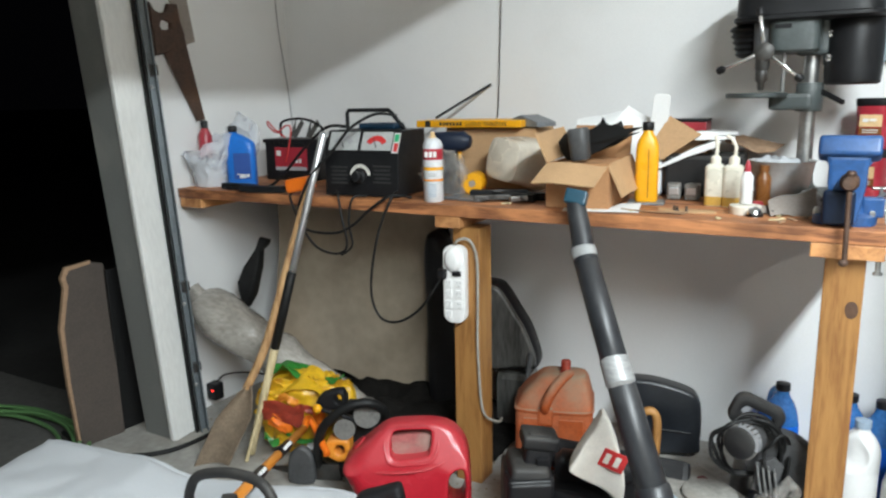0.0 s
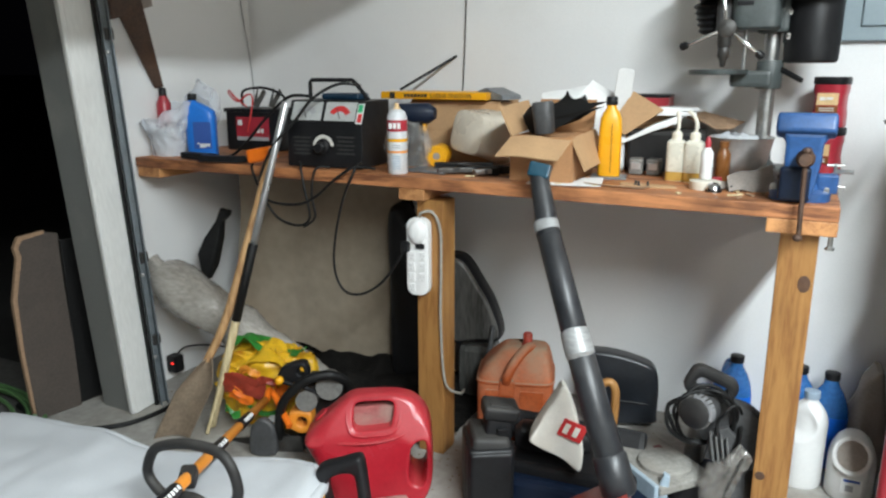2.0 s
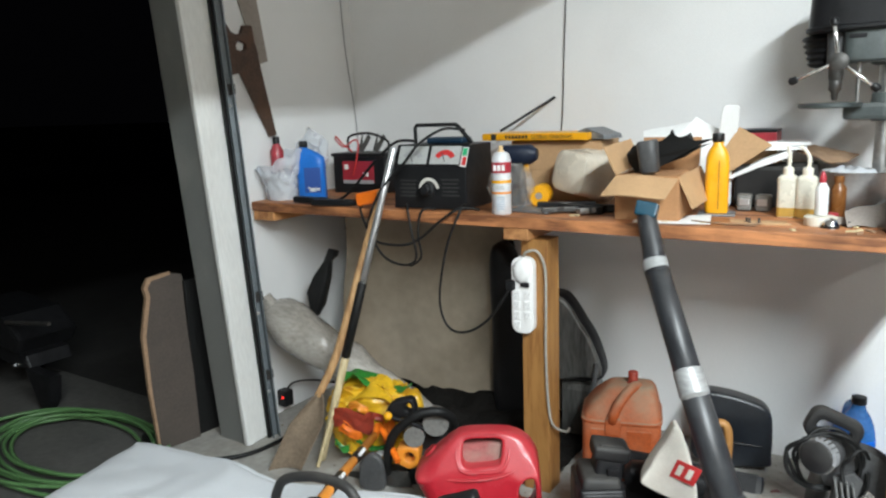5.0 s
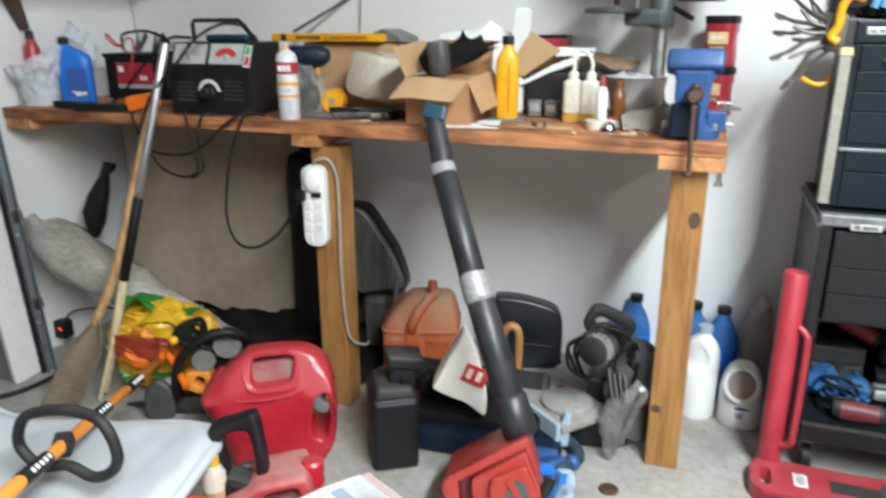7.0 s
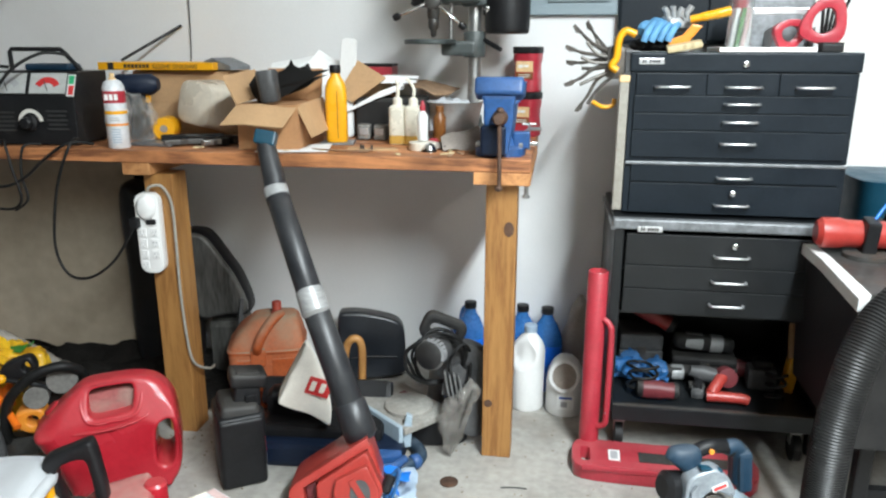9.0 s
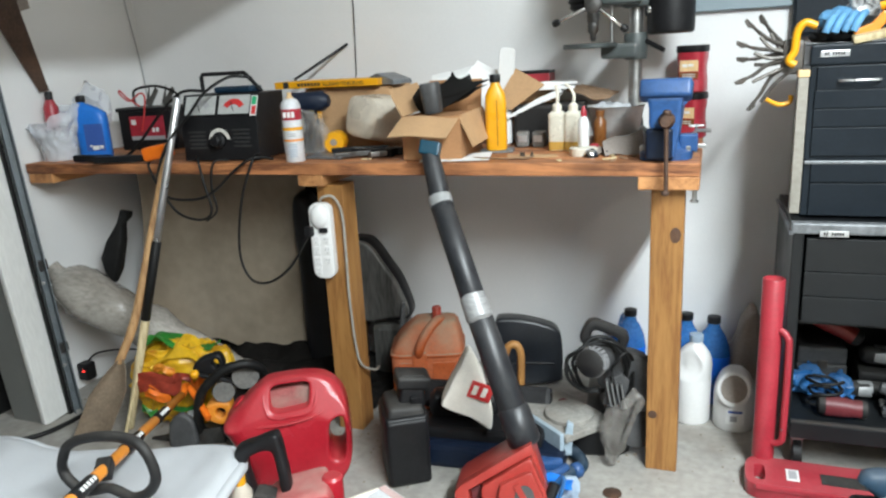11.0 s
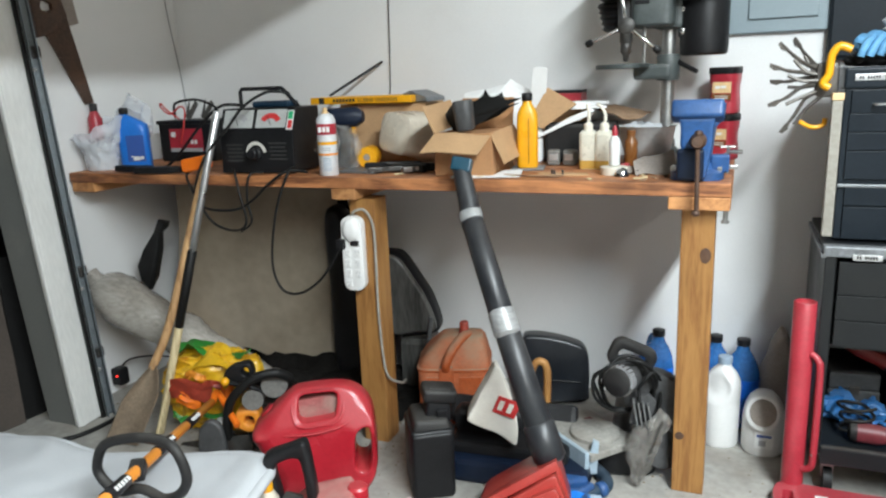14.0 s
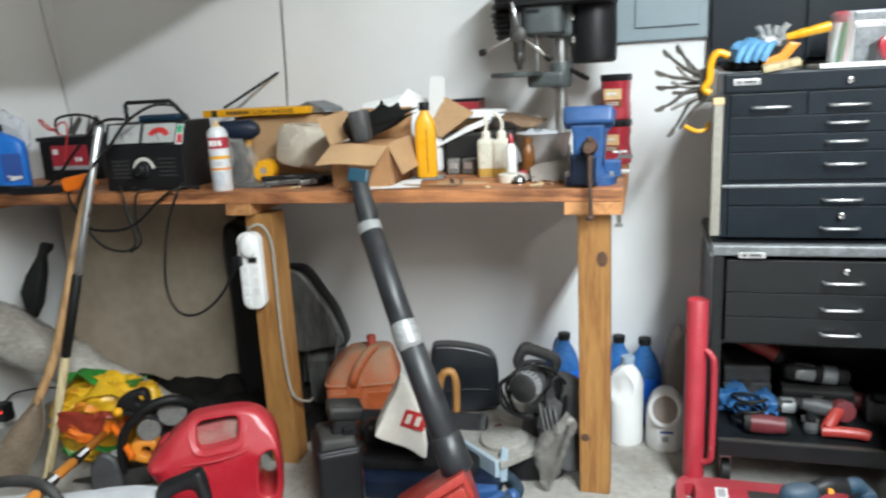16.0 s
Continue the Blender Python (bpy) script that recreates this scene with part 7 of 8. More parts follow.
part("blade_guard", prism([(p.x, p.z) for p in spline([(-0.10, 0, 0.02), (-0.08, 0, 0.10), (0.0, 0, 0.135), (0.09, 0, 0.10), (0.12, 0, 0.0), (0.06, 0, -0.05), (-0.05, 0, -0.04)], 4, True)], 0.05, pose(0.060, -0.01, 0.23, 0, 30, -14), 0.012), DIMGREY, ms, "dusty blade guard", smooth=40)
part("dust_sleeve", crumple(crumple(molded(loop2([(-0.009, 0.143), (0.016, 0.188), (0.042, 0.218), (0.075, 0.246), (0.103, 0.262), (0.120, 0.226), (0.098, 0.180), (0.080, 0.130), (0.066, 0.085), (0.046, 0.030), (0.020, 0.016), (0.000, 0.060)], 5), 0.05, 0.02, m=pose(0, -0.115, 0)), 0.013, 30), 0.007, 70, 2.0), SLEEVE, ms, "crinkled clear plastic sleeve", smooth=35)
cord_rng = random.Random(5)
for turns, cx, cz, rx, rz_, r, y0 in ((2.4, -0.016, 0.318, 0.092, 0.098, 0.0058, -0.062), (1.7, -0.004, 0.306, 0.090, 0.092, 0.0055, -0.050), (1.0, 0.062, 0.300, 0.036, 0.086, 0.0050, -0.085)):
    n = int(turns * 11)
    strand = []
    for k in range(n):
        a = 2 * math.pi * k / 11 + 0.6
        w = 1 + cord_rng.uniform(-0.10, 0.10)
        strand.append((cx + rx * w * math.cos(a), y0 + 0.022 * math.cos(a + 0.8) + cord_rng.uniform(-0.012, 0.012), cz + rz_ * w * math.sin(a)))
    part("cord", sweep(spline(strand, 5), r), RUBBER, ms, "loosely coiled black cord", smooth=60)
for k in range(4):
    part("cooling_fin", box((0.006, 0.03, 0.085), (0.016 + 0.015 * k, -0.098, 0.246 - 0.004 * k), 0.002, (0, -10, 0)), CASTGREY, ms, "dusty grey cast fin")
part("bracket", prism([(0.0, 0.20), (0.06, 0.19), (0.080, 0.28), (0.055, 0.305), (0.010, 0.285)], 0.02, pose(0, -0.078, 0), 0.004), DIMGREY, ms, "grey cast bracket")
part("lower_guard", lathe([(0.06, -0.004), (0.07, 0), (0.06, 0.004)], pose(0.115, -0.06, 0.11, 80, 0, 20), 28), DIMGREY, ms, smooth=40)
part("red_mark", box((0.045, 0.025, 0.004), (-0.05, 0.05, 0.014), 0.001), RED_DARKENED, ms, loc=tm)

# jugs along the wall
def jug(name, x, y, rz, h, r, material, capm, label, group, cap_h=0.022, hollow=-136, lean=0.16, wide=1.05, tall=0.20, deep=0.026):
    t = thing(name, (x, y, 0), rz, label, "jug", group)
    if material is BLUE_TRANS:
        part("fluid", loft([(0.003, r * 0.94, r * 0.94, 3.4, 0, 0), (0.008, r * 1.004, r * 1.004, 3.4, 0, 0), (h * 0.56, r * 1.004, r * 1.004, 3.4, 0, 0)], 32), BLUE_TRANS, t, "blue fluid level", smooth=45)
    shell = BLUE_CLEAR if material is BLUE_TRANS else material
    if material is WHITE:
        rings = [(0.0, 0.92), (0.006, 0.97), (0.014, 1.0), (h * 0.25, 1.0), (h * 0.50, 1.0), (h * 0.515, 0.985), (h * 0.53, 1.0), (h * 0.56, 1.0)]
        rings += [(h * (0.56 + 0.33 * k / 26), 0.38 + 0.62 * math.cos(math.pi / 2 * (k / 26) ** 1.75)) for k in range(1, 27)]
        rings += [(h * 0.905, 0.34), (h * 0.93, 0.33)]
        bm = loft([(z, r * q, r * q, 2.3, r * lean * max(0, z / h - 0.58) / 0.35, 0) for z, q in rings], 96)
        for v in bm.verts:  # pinched finger hollow under the grip
            a = (math.atan2(v.co.y, v.co.x) - math.radians(hollow) + math.pi) % (2 * math.pi) - math.pi
            d = (a / wide) ** 2 + ((v.co.z / h - 0.700) / tall) ** 2
            if d < 1:
                k = 1 - d
                v.co -= Vector((math.cos(math.radians(hollow)), math.sin(math.radians(hollow)), 0)) * deep * k * k * (3 - 2 * k) * min(1.0, math.hypot(v.co.x, v.co.y) / r) ** 1.5
        part("body", bm, material, t, smooth=60)
    else:
        part("body", loft([(0, r * 0.92, r * 0.92, 3.4, 0, 0), (0.006, r, r, 3.4, 0, 0), (h * 0.54, r, r, 3.4, 0, 0), (h * 0.62, r * 0.93, r * 0.97, 3, r * 0.05, 0), (h * 0.70, r * 0.66, r * 0.86, 2.6, r * 0.28, 0), (h * 0.79, r * 0.50, r * 0.66, 2.4, r * 0.36, 0),
                           (h * 0.86, r * 0.34, r * 0.42, 2.2, r * 0.40, 0), (h * 0.905, 0.021, 0.021, 2, r * 0.42, 0), (h * 0.93, 0.021, 0.021, 2, r * 0.42, 0)], 32), shell, t, smooth=45)
        part("handle", sweep(spline([(r * 0.35, 0, h * 0.865), (-r * 0.10, 0, h * 0.885), (-r * 0.58, 0, h * 0.83), (-r * 0.86, 0, h * 0.70), (-r * 0.80, 0, h * 0.54)]), 0.0150, 12), shell, t, smooth=60)
    part("cap", lathe([(0.022, h * 0.925), (0.0235, h * 0.93), (0.0235, h * 0.93 + cap_h), (0.019, h * 0.935 + cap_h)], pose(r * (lean if material is WHITE else 0.42), 0, 0), 22), capm, t, smooth=40)
    return t


for x, y, rz in ((2.238, 0.60, -60), (2.448, 0.60, -78), (2.545, 0.585, -84)):
    jug("blue_fluid_jug", x, y, rz, 0.340, 0.062, BLUE_TRANS, BLACK, "blue plastic fluid jug with black cap by the wall", "blue jugs by the wall")
j = jug("white_bleach_jug", 2.482, 0.415, 24, 0.320, 0.061, WHITE, PALEBLUE, "white plastic jug with pale blue cap", "white jugs by the wall")
j = thing("white_round_jug", (2.622, 0.405, 0), 0, "squat white plastic jug with open hand grip and printed label", "jug", "white jugs by the wall")
part("body", loft([(0, 0.062, 0.062, 2.3, 0, 0), (0.008, 0.068, 0.068, 2.3, 0, 0), (0.105, 0.068, 0.068, 2.3, 0, 0), (0.130, 0.067, 0.066, 2.3, 0, 0.002), (0.158, 0.060, 0.056, 2.3, 0, 0.012), (0.185, 0.046, 0.038, 2.2, 0, 0.024), (0.202, 0.026, 0.020, 2, 0, 0.030), (0.206, 0.006, 0.006, 2, 0, 0.030)], 40), WHITE, j, smooth=50)
gm2 = pose(-0.004, -0.050, 0.154, -38, 0, -6)
part("grip_rim", sweep([(0.050 * math.cos(a), 0, 0.055 * math.sin(a)) for a in [math.pi * k / 16 for k in range(32)]], 0.0085, 10, True), WHITE, j, "rounded white grip rim", smooth=60, loc=gm2)
# Flat grey disc: shade of the open grip drawn as colour.
part("grip_hollow", lathe([(0.001, 0.004), (0.030, 0.003), (0.049, 0.0)], pose(0, -0.002, 0, 90, 0, 0), 28, sy=1.08), CARD_GREY, j, "grey disc painting the shaded hollow behind the grip", smooth=60, loc=gm2)
lb = part("label", box((0.004, 0.060, 0.055), (0.0665, 0.0, 0.06), 0.001), PAPER, j, loc=pose(0, 0, 0, 0, 0, -88))
part("print", box((0.004, 0.045, 0.008), (0.0680, 0.0, 0.078)), INKBLUE, lb)
part("print", box((0.004, 0.022, 0.020), (0.0680, -0.005, 0.052)), INKGREY, lb)
bgp = thing("brown_paper_sack", (2.662, 0.61, 0), 8, "crumpled brown paper sack behind the jugs", "sack")
bm = loft([(0, 0.055, 0.06, 4, 0, 0), (0.01, 0.06, 0.065, 4, 0, 0), (0.20, 0.055, 0.055, 4, 0, 0), (0.32, 0.03, 0.05, 4, 0.01, 0), (0.36, 0.008, 0.045, 4, 0.02, 0)], 40)
bmesh.ops.subdivide_edges(bm, edges=bm.edges[:], cuts=1)
part("sack", crumple(bm, 0.010, 16), CARD_GREY, bgp, smooth=35)

# red steel post with side grip, and red floor plate
jp = thing("red_steel_post", (2.699, 0.135, 0), 0, "red enamelled steel post with a side grip", "steel post")
part("tube", lathe([(0.0315, 0), (0.0315, 0.620), (0.030, 0.622), (0.027, 0.622), (0.027, 0.58)], seg=32), REDPAINT, jp, smooth=40)
part("grip", sweep(spline([(0.024, -0.02, 0.47), (0.042, -0.03, 0.455), (0.049, -0.035, 0.41), (0.049, -0.035, 0.16), (0.044, -0.03, 0.115), (0.024, -0.02, 0.10)]), 0.010, 12), REDPAINT, jp, smooth=60)
part("bolt", lathe([(0.008, 0), (0.008, 0.008)], pose(0.045, -0.035, 0.16, 90, 0, 40), 6), STEEL, jp)
part("socket", lathe([(0.027, 0.605), (0.016, 0.608), (0.016, 0.59)], seg=24), CREAM, jp, "pale dusty top end", smooth=40)
fp = thing("red_floor_ramp", (2.890, 0.030, 0), -1, "flat red steel tray with grey grip strip on the floor", "tray")
bm = prism([(p.x, p.z) for p in spline([(-0.235, 0, -0.07), (-0.245, 0, 0.0), (-0.215, 0, 0.075), (0.0, 0, 0.088), (0.28, 0, 0.088), (0.285, 0, -0.085), (0.0, 0, -0.088), (-0.19, 0, -0.088)], 4, True)], 0.045, pose(0, 0, 0.024, 90, 0, 0), 0.012, holes=(rounded(0.03, 0.085, 0.014, 4, -0.205, 0.0),))
part("tray", bm, REDPAINT, fp, smooth=40)
part("rim", box((0.50, 0.012, 0.018), (0.03, -0.085, 0.048), 0.005), REDPAINT, fp)
part("grip_strip", box((0.30, 0.055, 0.003), (0.11, 0.0, 0.0480), 0.001), DARKSTEEL, fp, "dark grey grip strip")
lb = part("label", box((0.035, 0.06, 0.002), (-0.115, 0.0, 0.0478)), WHITE, fp)
part("print", box((0.022, 0.044, 0.001), (-0.115, 0.0, 0.0492)), INKGREY, lb)
lv = thing("spirit_level", (2.747, 0.236, 0.798), 0, "pale wooden straightedge standing on the cabinet against the chests", "straightedge")
part("bar", box((0.027, 0.030, 0.392), (0, 0, 0.196), 0.003), STRIP, lv)
part("end_cap", box((0.031, 0.037, 0.020), (0, 0, 0.400), 0.003), LABELGOLD, lv, "yellow worn end")

# items on the open shelf of the cabinet; darkened colours carry the shelf's shade
SZ = cb + 0.0215


def tool_on_shelf(name, x, y, rz, material, kind, label, s=1.0, z=None):
    t = thing(name, (x, y, SZ if z is None else z), rz, label, "power tool", "tools on the cabinet shelf")
    if kind == "drill":
        part("motor", loft([(-0.08 * s, 0.018, 0.018, 2.4, 0, 0), (-0.07 * s, 0.032, 0.032, 2.4, 0, 0), (0.06 * s, 0.034, 0.034, 2.4, 0, 0), (0.10 * s, 0.016, 0.016, 2, 0, 0)], 20, pose(0, 0, 0.036, 0, 90, 0)), material, t, smooth=45)
        part("grip", loft([(0, 0.02, 0.022, 3, 0, 0), (0.11 * s, 0.024, 0.028, 3, 0, 0), (0.13 * s, 0.034, 0.036, 4, 0, 0)], 20, pose(-0.03, -0.02, 0.036, 88, 0, 15)), BLACK if material is not BLACK else RED, t, smooth=45)
        part("chuck", lathe([(0.018, 0), (0.018, 0.03), (0.009, 0.045)], pose(0.10 * s, 0, 0.036, 0, 90, 0), 16), DARKSTEEL, t, smooth=45)
    elif kind == "sander":
        part("body", loft([(0, 0.075 * s, 0.045, 4, 0, 0), (0.02, 0.078 * s, 0.048, 4, 0, 0), (0.06, 0.06 * s, 0.038, 3, 0, 0), (0.085, 0.03 * s, 0.025, 2.4, -0.02, 0)], 26), material, t, smooth=45)
        part("pad", box((0.15 * s, 0.095, 0.012), (0, 0, 0.007), 0.003), BLACK, t)
        part("knob", lathe([(0.02, 0.07), (0.026, 0.085), (0.02, 0.105)], pose(-0.02, 0, 0), 16), BLACK, t, smooth=45)
    elif kind == "cord":
        part("coil", sweep(spline([(0.05 * s * math.cos(0.55 * k) * (1 + 0.2 * math.sin(k)), 0.05 * s * math.sin(0.55 * k), 0.008 + 0.003 * k) for k in range(34)], 4), 0.005), material, t, smooth=60)
    else:
        part("body", box((0.11 * s, 0.08, 0.09 * s), (0, 0, 0.046 * s), 0.016), material, t)
        part("top", box((0.07 * s, 0.05, 0.03), (0, 0, 0.105 * s), 0.010), BLACK, t)


def barrel_tool(name, x, y, z, rz, tilt, length, r, material, label, wraps=()):
    """A tool with a round motor barrel lying on its side, black ends and pale wraps."""
    g = thing(name, (x, y, z), rz, label, "power tool", "tools on the cabinet shelf")
    m = pose(0, 0, r + 0.004 + abs(math.sin(math.radians(tilt))) * length / 2, 0, 90 + tilt, 0)
    a = length / 2
    part("barrel", loft([(-a, r * 0.72, r * 0.72, 2.4, 0, 0), (-a * 0.9, r, r, 2.4, 0, 0), (a * 0.15, r, r * 0.96, 2.4, 0, 0), (a * 0.5, r * 0.84, r * 0.88, 2.4, 0, 0), (a * 0.9, r * 0.9, r * 0.9, 2.4, 0, 0), (a, r * 0.6, r * 0.6, 2.4, 0, 0)], 24, m), material, g, smooth=45)
    part("end_cap", loft([(-a * 1.22, r * 0.5, r * 0.5, 2.2, 0, 0), (-a * 1.12, r * 0.9, r * 0.9, 2.2, 0, 0), (-a * 0.82, r * 1.04, r * 1.04, 2.4, 0, 0)], 24, m), BLACK_DUSTY, g, smooth=45)
    part("nose", loft([(a * 0.88, r * 0.95, r * 0.95, 2.4, 0, 0), (a * 1.12, r * 0.80, r * 0.80, 2.4, 0, 0), (a * 1.2, r * 0.4, r * 0.4, 2.2, 0, 0)], 24, m), BLACK_DUSTY, g, smooth=45)
    for z0, z1 in wraps:
        part("wrap", lathe([(r * 1.0, a * z0), (r * 1.035, a * z0 + 0.002), (r * 1.035, a * z1 - 0.002), (r * 1.0, a * z1)], m, 28), TAPE, g, "pale grey wrap", smooth=40)
    return g


def shelf_case(name, x, y, rz, w, d, h, material, label):
    c = thing(name, (x, y, SZ), rz, label, "case", "cases at the back of the shelf")
    part("tray", box((w, d, h * 0.62), (0, 0, h * 0.31), 0.008), material, c)
    part("lid", box((w * 0.98, d * 0.98, h * 0.38), (0, 0, h * 0.81), 0.010), material, c)
    part("latch", box((0.03, 0.008, 0.028), (0, -d / 2 - 0.002, h * 0.62), 0.002), DARKSTEEL, c)


shelf_case("dusty_case", 2.87, 0.44, 5, 0.15, 0.16, 0.150, DIMGREY, "dusty grey-green case at the back of the shelf")
shelf_case("dusty_case", 3.095, 0.43, -3, 0.22, 0.15, 0.080, BLACK_DUSTY, "dusty black case at the back of the shelf")
barrel_tool("angle_grinder", 3.09, 0.40, SZ + 0.080, 3, 5, 0.17, 0.031, BLACK_DUSTY, "black angle grinder with pale wraps at the back of the shelf", ((-0.80, -0.10), (0.20, 0.70)))
barrel_tool("power_drill_red", 2.905, 0.40, SZ + 0.150, -12, 26, 0.16, 0.030, REDORANGE, "red power drill on a case at the back of the shelf")
barrel_tool("sander", 2.915, 0.185, SZ, -3, 0, 0.115, 0.029, RED_DARKENED, "red sander with black ends, darkened for the shelf's shade")
barrel_tool("dark_grinder", 3.00, 0.34, SZ, 6, 0, 0.12, 0.026, BLACK_DUSTY, "dusty black grinder on the shelf", ((-0.4, 0.3),))
barrel_tool("dark_grinder", 3.23, 0.40, SZ, -20, 0, 0.12, 0.028, RED_DARKENED, "dusty red grinder, darkened for the shelf's shade")
og = thing("orange_jigsaw", (3.13, 0.195, SZ), -4, "orange-red power tool lying on the shelf", "power tool", "tools on the cabinet shelf")
part("grip", sweep(spline([(-0.060, -0.012, 0.022), (-0.02, -0.012, 0.024), (0.03, -0.012, 0.024), (0.055, -0.012, 0.022), (0.066, -0.012, 0.018)]), 0.0175, 14), REDORANGE, og, smooth=60)
part("neck", sweep(spline([(-0.045, -0.008, 0.03), (-0.025, 0.02, 0.055), (-0.005, 0.05, 0.070)]), 0.019, 14), REDORANGE, og, smooth=60)
part("collar", lathe([(0.020, -0.022), (0.032, -0.020), (0.034, 0.0), (0.032, 0.020), (0.020, 0.022)], pose(0.005, 0.055, 0.066, 80, 0, 10), 24), RED_DARKENED, og, smooth=40)
part("gear_housing", loft([(0, 0.022, 0.022, 2.4, 0, 0), (0.05, 0.026, 0.024, 2.6, 0, 0), (0.09, 0.016, 0.016, 2.2, 0, 0)], 20, pose(-0.02, 0.06, 0.060, 0, -80, 0)), DIMGREY, og, smooth=45)
part("shoe", box((0.05, 0.03, 0.016), (-0.085, 0.045, 0.030), 0.004), DARKSTEEL, og, "bare metal shoe")
for x, y, s_, rz in ((2.835, 0.33, 0.055, 10), (2.925, 0.325, 0.044, -25)):
    bb = thing("blue_bag_pack", (x, y, SZ), rz, "crumpled bright blue plastic bag on the shelf", "bag", "blue bags on the shelf")
    bm = bmesh.new()
    bmesh.ops.create_icosphere(bm, subdivisions=4, radius=1)
    for v in bm.verts:
        q = v.co.copy()
        v.co = Vector((q.x * s_, q.y * s_ * 0.7, s_ * 0.9 + q.z * s_ * 0.9)) + 0.022 * noise.noise_vector(q * 1.9 + Vector((x * 9, 0, 0))) + 0.006 * noise.noise_vector(q * 6)
        v.co.z = max(0.001, v.co.z)
    part("film", bm, BLUE_DARKENED, bb, smooth=35)
for x, y, s_ in ((2.87, 0.235, 1.0), (3.285, 0.22, 0.6)):
    tool_on_shelf("cord_coil", x, y, 0, RUBBER, "cord", "coiled black cord on the shelf", s_)
tool_on_shelf("steel_box", 3.27, 0.33, -6, DIMGREY, "box", "grey metal box on the shelf", 0.85)
tool_on_shelf("metal_block", 3.05, 0.235, -12, DIMGREY, "box", "small dusty metal block on the shelf", 0.4)
yl = thing("yellow_level", (3.355, 0.31, SZ), 4, "yellow tool standing on the shelf", "tool", "tools on the cabinet shelf")
part("body", box((0.036, 0.04, 0.125), (0, 0, 0.063), 0.008, (0, 6, 0)), YELLOW, yl)
part("handle", sweep(spline([(0.0, 0, 0.11), (-0.005, 0, 0.17), (0.0, 0.02, 0.235)]), 0.014), HANDLE, yl, smooth=60)

# on top of the chest
TZ = ct + 0.168 + 0.3225
ts2 = thing("paper_on_chest", (3.14, 0.30, TZ), 2, "white paper stack on the chest lid", "paper")
part("ream", box((0.27, 0.16, 0.013), (0, 0, 0.0070), 0.002), PAPER, ts2)
gl = thing("work_gloves", (2.860, 0.32, TZ), 8, "blue and grey rubber-coated work gloves", "gloves")


def glove_palm(x, y, z, rx, ry, rz_, seed):
    bm = bmesh.new()
    bmesh.ops.create_icosphere(bm, subdivisions=4, radius=1)
    for v in bm.verts:
        v.co = Vector((x + v.co.x * rx, y + v.co.y * ry, z + v.co.z * rz_)) + 0.014 * noise.noise_vector(v.co * 2.4 + Vector((seed, 0, 0)))
        v.co.z = max(0.002, v.co.z)
    return bm


part("lining", glove_palm(-0.01, 0.0, 0.022, 0.085, 0.05, 0.022, 3.0), RUBBER, gl, "black glove underneath", smooth=60)
part("palm", glove_palm(-0.025, -0.005, 0.062, 0.052, 0.045, 0.032, 0.0), GLOVE, gl, "blue rubber palm", smooth=60)
for k in range(4):
    x = -0.050 + 0.024 * k
    part("finger", crumple(sweep(spline([(x + 0.012, -0.030, 0.078), (x - 0.004, -0.056, 0.070), (x - 0.018, -0.066, 0.050), (x - 0.026, -0.066, 0.030)]), 0.0105, 10), 0.003, 40), GLOVE, gl, smooth=60)
part("grey_palm", glove_palm(0.040, 0.01, 0.088, 0.046, 0.036, 0.026, 6.0), TAPE, gl, "grey knitted glove", smooth=60)
for k in range(4):
    x = 0.010 + 0.020 * k
    part("grey_finger", crumple(sweep(spline([(x, -0.005, 0.092), (x - 0.006, -0.012, 0.112), (x - 0.018 + 0.008 * k, -0.016, 0.128 + 0.004 * (k % 2))]), 0.009, 10), 0.003, 40), TAPE, gl, "grey knitted finger", smooth=60)
hs = thing("hacksaw", (2.985, 0.285, TZ + 0.004), -4, "yellow-handled hacksaw lying on the chest", "saw")
part("handle", sweep(spline([(-0.055, -0.01, 0.088), (-0.02, -0.012, 0.096), (0.02, -0.012, 0.104), (0.055, -0.01, 0.112)]), [0.013] * 8 + [0.015] * 8 + [0.016] * 9, 12, flat=0.85), YELLOW, hs, "yellow handle", smooth=50)
part("frame", prism([(-0.115, 0.012), (-0.060, 0.020), (-0.020, 0.070), (-0.050, 0.076), (-0.075, 0.045), (-0.115, 0.030)], 0.028, pose(0, -0.03, 0), 0.006), AMBER, hs)
part("blade", box((0.10, 0.05, 0.020), (-0.070, -0.055, 0.012), 0.006, (8, -10, 0)), PALEWOOD, hs)
jr = thing("jar_of_wire", (3.082, 0.33, TZ), 0, "clear jar holding coloured wire ties", "jar")
part("glass", lathe([(0.034, 0), (0.036, 0.003), (0.036, 0.150), (0.034, 0.152), (0.033, 0.15), (0.033, 0.006)], seg=28), GLASSJAR, jr, smooth=40)
for k, mt in enumerate((PINKINK, GREEN, WHITE, INKGREEN, PINKINK, WHITE, GREEN, PINKINK, WHITE)):
    a = 0.7 * k
    part("wire", sweep(spline([(0.022 * math.cos(a), 0.022 * math.sin(a), 0.006), (0.026 * math.cos(a + 0.3), 0.026 * math.sin(a + 0.3), 0.06), (0.024 * math.cos(a + 0.7), 0.024 * math.sin(a + 0.7), 0.125)]), 0.007, 8), mt, jr)
part("red_plug", lathe([(0.018, 0.10), (0.022, 0.105), (0.022, 0.15), (0.016, 0.156)], pose(-0.004, 0, 0), 18), REDPAINT, jr, "red reel in the jar", smooth=40)
